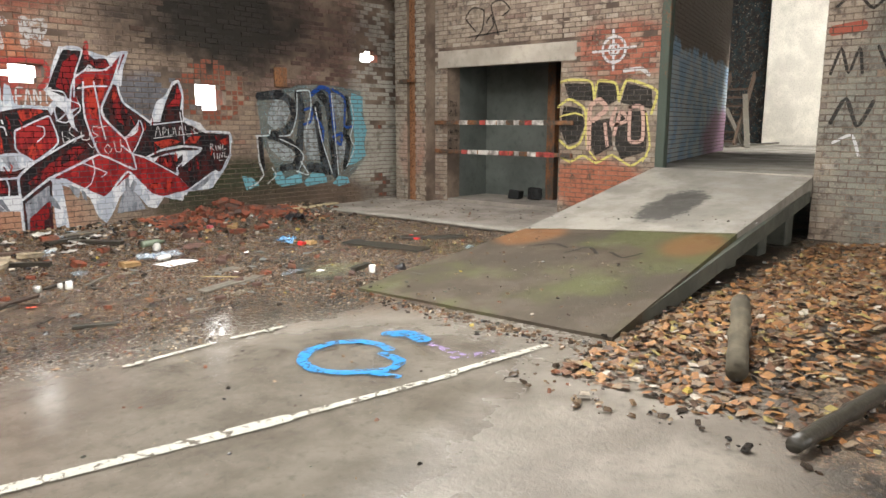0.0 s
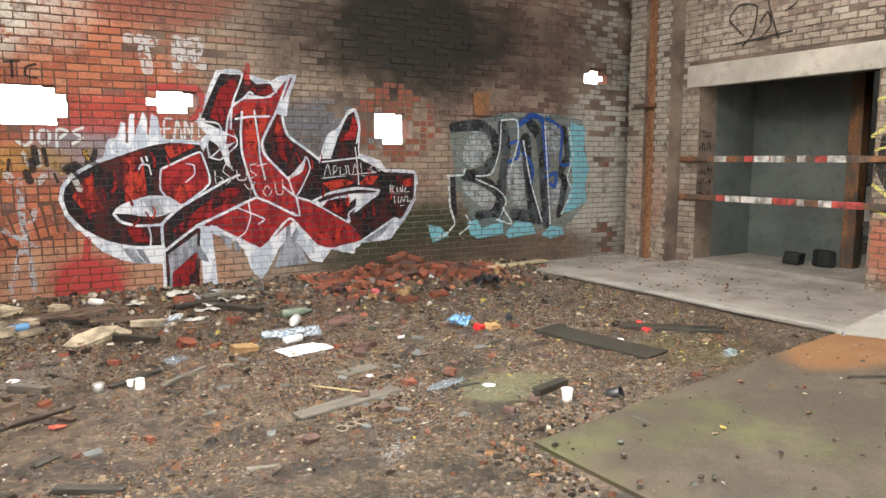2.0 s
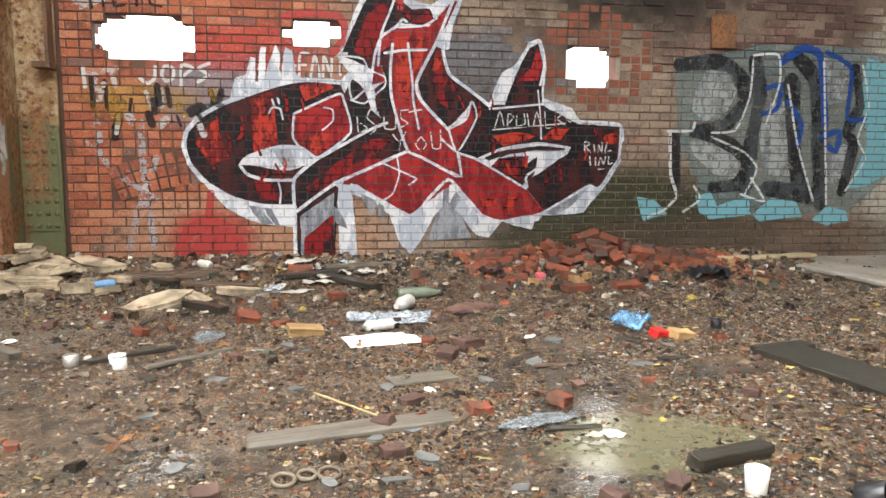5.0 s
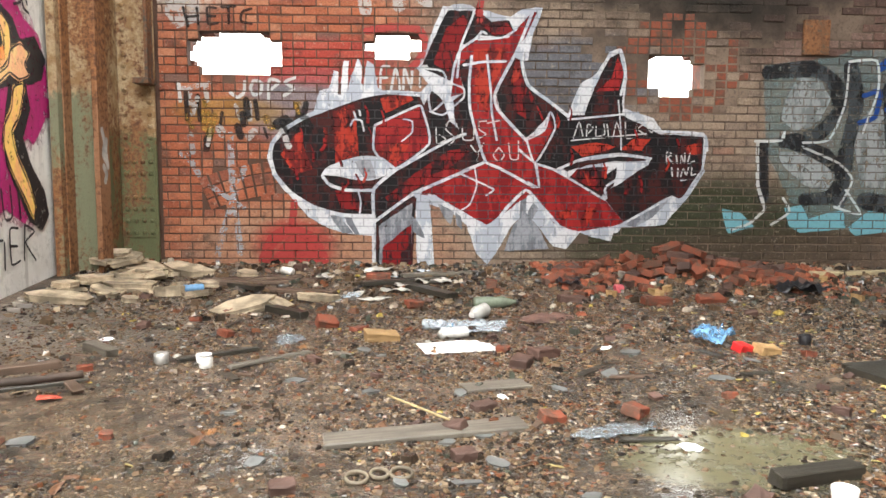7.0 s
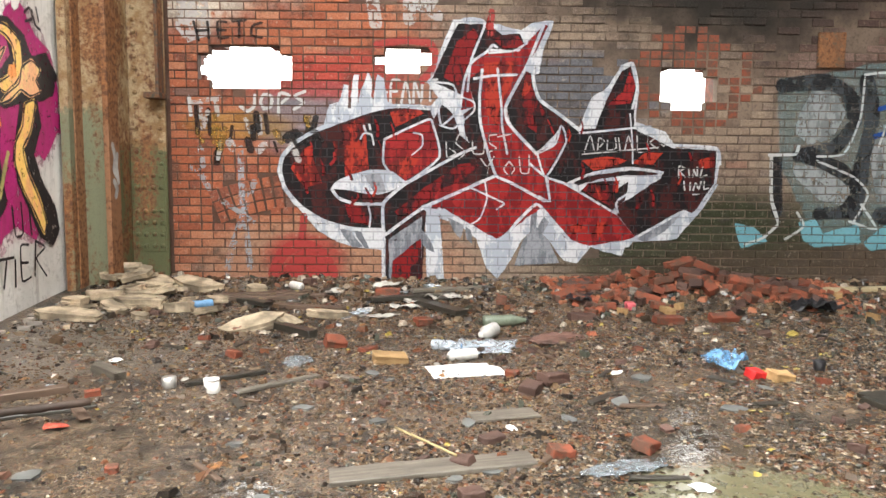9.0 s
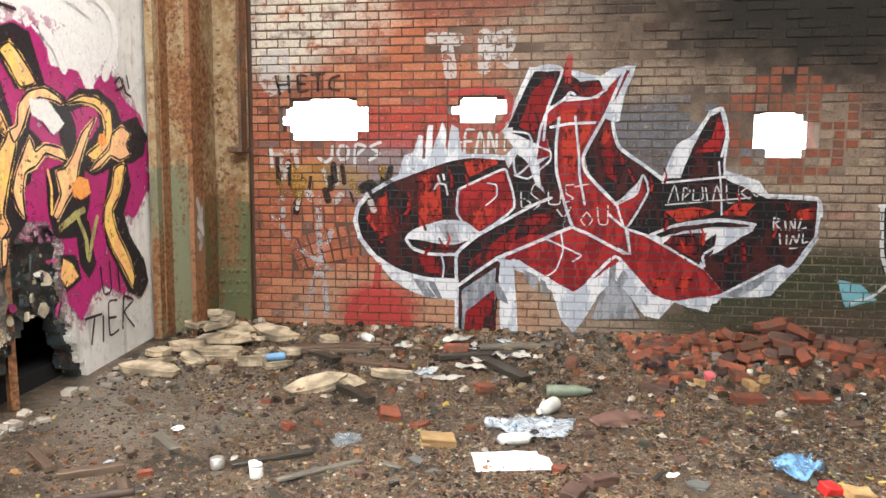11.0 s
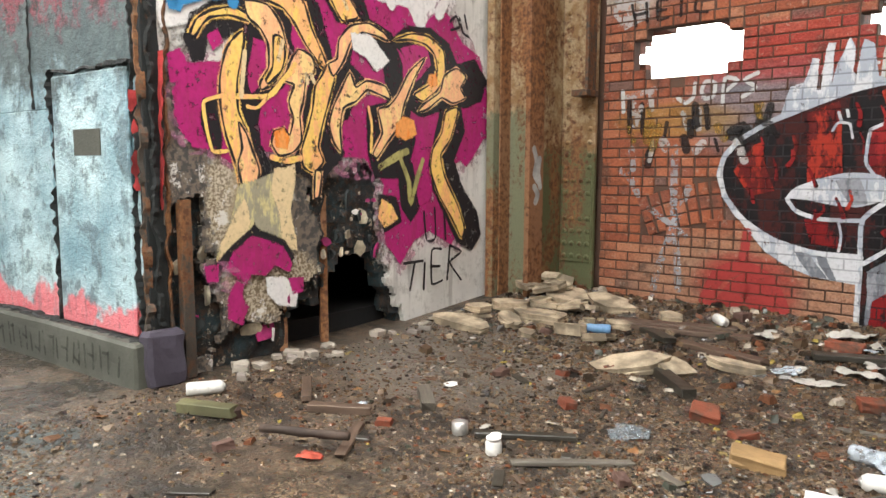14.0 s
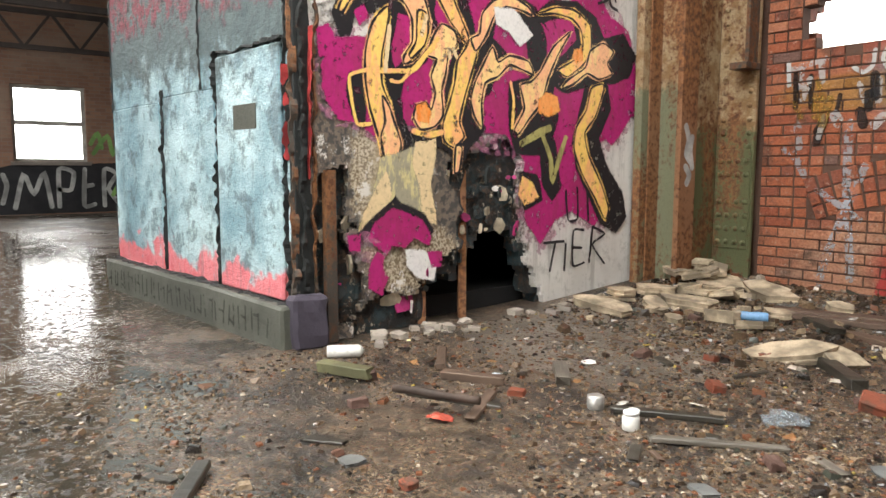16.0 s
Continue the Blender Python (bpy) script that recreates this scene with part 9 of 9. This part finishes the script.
# rubble given the near black of the doorway's shade
stone("lump inside the doorway, coloured near black for shade", 10.9, 7.7, 0.35, 0.2, 0.16, 20, VOID, (5, 5), 70, "rubble_lump", "rubble in the doorway", 0.11)
stone("lump inside the doorway, coloured near black for shade", 11.0, 7.35, 0.25, 0.2, 0.22, 50, VOID, (5, 5), 71, "rubble_lump", "rubble in the doorway", 0.11)
# a curled strap of rings, half sunk in the grit
strap = thing("metal_strap", "cream-coated strap of three curled rings on grit", "scrap")
STRAP = plain("cream_coated_steel", (0.14, 0.115, 0.08), 0.5, 0.4, 22.0)
for k, (cx, cy, rr) in enumerate(((-0.075, 0.0, 0.035), (0.0, 0.012, 0.028), (0.07, 0.0, 0.035))):
    bm = bmesh.new()
    rows = []
    for i in range(20):
        a = 2 * math.pi * i / 20
        rows.append([bm.verts.new((cx + (rr + 0.006 * math.cos(b)) * math.cos(a), cy + (rr + 0.006 * math.cos(b)) * math.sin(a) * 1.15, 0.008 + 0.008 * math.sin(b))) for b in (0, 1.05, 2.09, 3.14, 4.19, 5.24)])
    for i in range(20):
        for j in range(6):
            bm.faces.new((rows[i][j], rows[(i + 1) % 20][j], rows[(i + 1) % 20][(j + 1) % 6], rows[i][(j + 1) % 6]))
    part("ring", bm, STRAP, strap, "", True)
lay_down(strap, 3.62, 5.58, 12, 4, lift=0.008)
# small litter strewn over the yard
SLATE = plain("grey_slate", (0.12, 0.125, 0.12), 0.5, 0.4, 14.0)
free = lambda: (rnd.uniform(1.5, 7.2), rnd.uniform(5.0, 9.5))
for i in range(46):
    x, y = free()
    if not (4.25 < x and y < 4.9):
        a, n = rnd.uniform(0, 3.14), rnd.uniform(0.06, 0.24)
        plank("splinter of wet wood on grit", (x, y), (x + n * math.cos(a), y + n * math.sin(a)), rnd.uniform(0.015, 0.05), 0.012, rnd.choice((OLD_WOOD, DARK_WOOD, BROWN_WOOD, DARK_WOOD)), "splinter", "wood splinters", seed=50 + i)
for i in range(44):
    x, y = free()
    s = rnd.uniform(0.04, 0.09)
    stone("broken brick bit on grit", x, y, s, s * 0.75, s * 0.5, rnd.uniform(0, 180), DARK_BRICK if i % 3 else RED_BRICK, (rnd.uniform(-15, 15), rnd.uniform(-15, 15)), 400 + i, "brick_bit", "broken brick bits")
for i in range(22):
    x, y = rnd.gauss(3.9, 0.9), rnd.gauss(6.2, 0.6)
    s = rnd.uniform(0.05, 0.14)
    ob = part("slate_piece", broken_rock(s, s * rnd.uniform(0.5, 0.9), 0.014, 500 + i), SLATE)
    lay_down(tagged(ob, "flat grey slate fragment on grit", "slate", "slate fragments"), x, y, rnd.uniform(0, 180), rnd.uniform(-6, 6), rnd.uniform(-6, 6))
for i in range(16):
    x, y = free()
    crumple("paper_scrap", "small crumpled white scrap on grit", "paper", x, y, rnd.uniform(0.03, 0.09), rnd.uniform(0.03, 0.07), 0.02, rnd.choice((WHITE_PAPER, WHITE_CLOTH, PLASTIC_FILM)), rnd.uniform(0, 180), 60 + i, 6)
for i in range(10):
    x, y = rnd.uniform(2.6, 4.4), rnd.uniform(8.9, 9.7)
    crumple("rag", "dirty pale rag on rubble by the wall", "rag", x, y, rnd.uniform(0.1, 0.22), rnd.uniform(0.06, 0.12), 0.05, rnd.choice((WHITE_CLOTH, PLASTIC_FILM, WHITE_CLOTH)), rnd.uniform(0, 180), 90 + i, 10)
for i in range(14):
    x, y = rnd.uniform(5.2, 7.6), rnd.uniform(8.6, 9.6)
    stone("pale rubble lump by the fallen bricks", x, y, rnd.uniform(0.06, 0.16), 0.08, 0.05, rnd.uniform(0, 180), rnd.choice((STONE, YELLOW_BRICK, APRON, DARK_BRICK)), (0, 0), 600 + i, "stone", "rubble by the heap")

# lumps of fallen render along the foot of the cement wall
for i in range(34):
    y = 6.75 + rnd.random() * 2.0
    s = 0.025 + 0.08 * rnd.random() ** 2
    stone("lump of fallen cement at the wall's foot", 0.93 + rnd.uniform(-0.06, 0.20), y, s, s * 0.7, s * 0.4, rnd.uniform(0, 180), LINTEL if i % 4 else APRON, (rnd.uniform(-10, 10), 0), 200 + i, "cement_lump", "fallen cement along the wall")


# scraps of painted render that still cling to the dark core
for i in range(260):
    y, z = 6.60 + rnd.random() * 1.6, 0.10 + rnd.random() * 1.05
    if not spall(y, z) or breach(y, z) or (z > 0.7 and y < 7.2):
        continue
    w = 0.025 + 0.11 * rnd.random() ** 2
    bm = broken_rock(w, w * rnd.uniform(0.6, 1.5), 0.014, 300 + i)
    ob = part("render_scrap", bm, rnd.choice((CEMENT, LATH, RENDER_MAGENTA, CORE, LATH, CRUMBLE, CORE, CRUMBLE)), blk)
    ob.matrix_basis = pose(PX - 0.052 + rnd.uniform(0, 0.018) + (8.0 - y) * 0.03, y, z, rnd.uniform(-90, 90), 90 + rnd.uniform(-12, 12), 0)


# ---------------------------------------------------------------- grit, fragments and leaves


def chips(name, label, category, n, where, size, flat, material):
    """Many small broken pieces in one mesh."""
    verts, faces = [], []
    r = random.Random(len(name) * 31 + n)
    while n:
        x, y, lift = where(r)
        if x is None:
            continue
        n -= 1
        s = size(r)
        a = r.uniform(0, 6.28)
        ca, sa = math.cos(a), math.sin(a)
        lean = 0.45 if flat < 0.1 else 0.7 * flat
        tx, ty = r.uniform(-lean, lean), r.uniform(-lean, lean)
        z = ground_z(x, y) + lift
        k = len(verts)
        ww, hh = s * r.uniform(0.5, 0.95), s * flat * r.uniform(0.5, 1.2)
        for zz, sh in ((0, 1.0), (hh, 0.72)):
            for px, py in ((-1, -1), (1, -1), (1, 1), (-1, 1)):
                u, v = px * s * 0.5 * sh * r.uniform(0.75, 1.15), py * ww * 0.5 * sh * r.uniform(0.75, 1.15)
                verts.append((x + u * ca - v * sa, y + u * sa + v * ca, z + zz + u * tx + v * ty - 0.002))
        faces += [tuple(k + i for i in f) for f in ((4, 5, 6, 7), (0, 1, 5, 4), (1, 2, 6, 5), (2, 3, 7, 6), (3, 0, 4, 7))]
    return tagged(new(name, mesh_of(name, verts, faces, material)), label, category, kind="stuff")


def off_slab(x, y):
    return not (4.25 < x < 10.2 and 2.2 < y < 4.8) and not (x > 7.95 and y > 4.8)


def yard(r):
    x, y = r.uniform(0.95, 8.4), r.uniform(4.3, 9.98)
    thick = noise.noise(Vector((x * 0.8, y * 0.8, 7))) + 0.35
    if not off_slab(x, y) or (y < 5.5 and r.random() < 0.6) or r.random() > 0.35 + thick or (x < 2.3 and y < 8.2 and r.random() < 0.55):
        return None, None, 0
    if in_pool(x, y, r):
        return None, None, 0
    for px, py, pr in ((4.85, 6.45, 0.45), (4.6, 5.6, 0.5), (3.2, 5.5, 0.5), (6.5, 5.75, 0.5)):
        if (x - px) ** 2 + (y - py) ** 2 < pr * pr and r.random() < 0.6:
            return None, None, 0
    return x, y, 0.0


def in_pool(x, y, r):
    """Thins the chips out where water or soft mud stands."""
    for px, py, rx, ry in ((4.85, 5.66, 0.34, 0.22), (4.48, 5.55, 0.24, 0.24), (4.68, 6.0, 0.14, 0.4), (4.86, 6.5, 0.22, 0.7), (2.2, 6.0, 0.7, 0.5)):
        if ((x - px) / rx) ** 2 + ((y - py) / ry) ** 2 < 1 and r.random() < 0.8:
            return True
    return False


def flaky(r):
    """The stretch of ground that is thick with flakes, between the ramp and the brick wall."""
    x, y = r.gauss(5.2, 1.15), r.gauss(6.7, 1.1)
    if not (1.6 < x < 8.0 and 5.0 < y < 9.4) or not off_slab(x, y) or noise.noise(Vector((x * 1.6, y * 1.6, 21))) < -0.22 or in_pool(x, y, r):
        return None, None, 0
    return x, y, r.uniform(0, 0.006)


def by_wall(r):
    x, y = r.uniform(1.0, 8.2), 10.0 - abs(r.gauss(0, 0.8))
    return (x, y, 0.0) if y > 6 else (None, None, 0)


def bay(r):
    x, y = r.uniform(-1.5, 4.3), r.uniform(2.0, 4.6)
    return x, y, 0.0


def leaf_bank(r):
    x, y = r.uniform(3.6, 9.9), 2.25 - abs(r.gauss(0, 1.1))
    if x < 4.5 and r.random() < 0.6 or y < -1.5:
        return None, None, 0
    return x, y, r.uniform(0, 0.03)


chips("grit", "broken grit, brick crumbs and chips on mud", "grit", 44000, yard, lambda r: 0.008 + 0.022 * r.random() ** 2, 0.4, GRIT)
chips("stone_flakes", "flat tan and rust-brown stone flakes packed on wet mud", "grit", 30000, flaky, lambda r: 0.007 + 0.022 * r.random() ** 2, 0.22, FLAKES)
chips("fine_grit", "fine tan grit trodden into the mud", "grit", 46000, yard, lambda r: 0.005 + 0.010 * r.random(), 0.55, FINE_GRIT)
chips("rubble", "brick and stone fragments strewn over the ground", "rubble", 900, yard, lambda r: 0.025 + 0.04 * r.random() ** 2, 0.4, GRIT)
chips("rubble", "small rubble heaped along the brick wall", "rubble", 2600, by_wall, lambda r: 0.02 + 0.06 * r.random() ** 2, 0.5, GRIT)
chips("grit", "scattered crumbs on the wet concrete", "grit", 260, bay, lambda r: 0.008 + 0.02 * r.random() ** 3, 0.5, GRIT)
chips("heap_crumbs", "red brick crumbs under the heap", "rubble", 700, lambda r: (r.uniform(4.8, 7.4), 9.9 - abs(r.gauss(0, 0.45)), 0.0), lambda r: 0.03 + 0.06 * r.random(), 0.5, per_piece("brick_crumbs", [(0, (0.30, 0.09, 0.045)), (0.4, (0.22, 0.075, 0.04)), (0.7, (0.38, 0.15, 0.08)), (0.9, (0.12, 0.07, 0.05))]))
def leaf_dirt(r):
    x, y = r.uniform(3.2, 9.9), 2.4 - abs(r.gauss(0, 1.1))
    return (x, y, r.uniform(0, 0.03)) if y > -1.5 else (None, None, 0)


def ramp_edge(r):
    if r.random() < 0.5:
        return r.uniform(4.1, 8.2), 4.80 + abs(r.gauss(0, 0.12)), 0.0
    return 4.26 - abs(r.gauss(0, 0.12)), r.uniform(2.2, 4.9), 0.0


chips("grit", "dirt and chips among the fallen leaves", "grit", 1300, leaf_dirt, lambda r: 0.012 + 0.05 * r.random() ** 2, 0.4, GRIT)
chips("grit", "dirt gathered along the ramp's edge", "grit", 1500, ramp_edge, lambda r: 0.010 + 0.035 * r.random() ** 2, 0.45, GRIT)
def deck_z(x, y):
    if x < 7.1:
        return 0.018 + (x - 4.3) * 0.0951 + (4.76 - y) * 0.02
    return 0.29 + (x - 7.1) * 0.183 + (4.7 - y) * 0.02


def on_deck(r):
    x, y = 4.35 + 3.6 * r.random() ** 1.3, r.uniform(2.4, 4.72)
    return x, y, deck_z(x, y) - ground_z(x, y) + 0.008


def on_apron(r):
    x, y = r.uniform(8.1, 10.0), r.uniform(5.0, 9.9)
    return x, y, 0.046 - ground_z(x, y)


chips("grit", "crumbs and leaf scraps on the mossy slab", "grit", 420, on_deck, lambda r: 0.008 + 0.03 * r.random() ** 3, 0.3, GRIT)
chips("grit", "dust and crumbs on the doorway slab", "grit", 600, on_apron, lambda r: 0.006 + 0.03 * r.random() ** 3, 0.35, GRIT)
chips("leaf_litter", "brown and orange fallen leaves in a deep bank", "leaves", 11000, leaf_bank, lambda r: 0.025 + 0.055 * r.random(), 0.05, LEAVES)
chips("leaf_litter", "small yellow leaves scattered on wet grit", "leaves", 130, lambda r: (r.uniform(4.9, 7.8), r.uniform(5.4, 8.2), 0.004), lambda r: 0.02 + 0.03 * r.random(), 0.08, per_piece("yellow_leaves", [(0, (0.42, 0.33, 0.07)), (0.4, (0.50, 0.42, 0.14)), (0.75, (0.30, 0.19, 0.06))], 0.5))
chips("leaf_litter", "few damp leaves on the ground", "leaves", 420, yard, lambda r: 0.03 + 0.05 * r.random(), 0.08, LEAVES)

# ---------------------------------------------------------------- single bricks of the long wall's west end
north_bricks.singles(wall_north, BRICK_N)
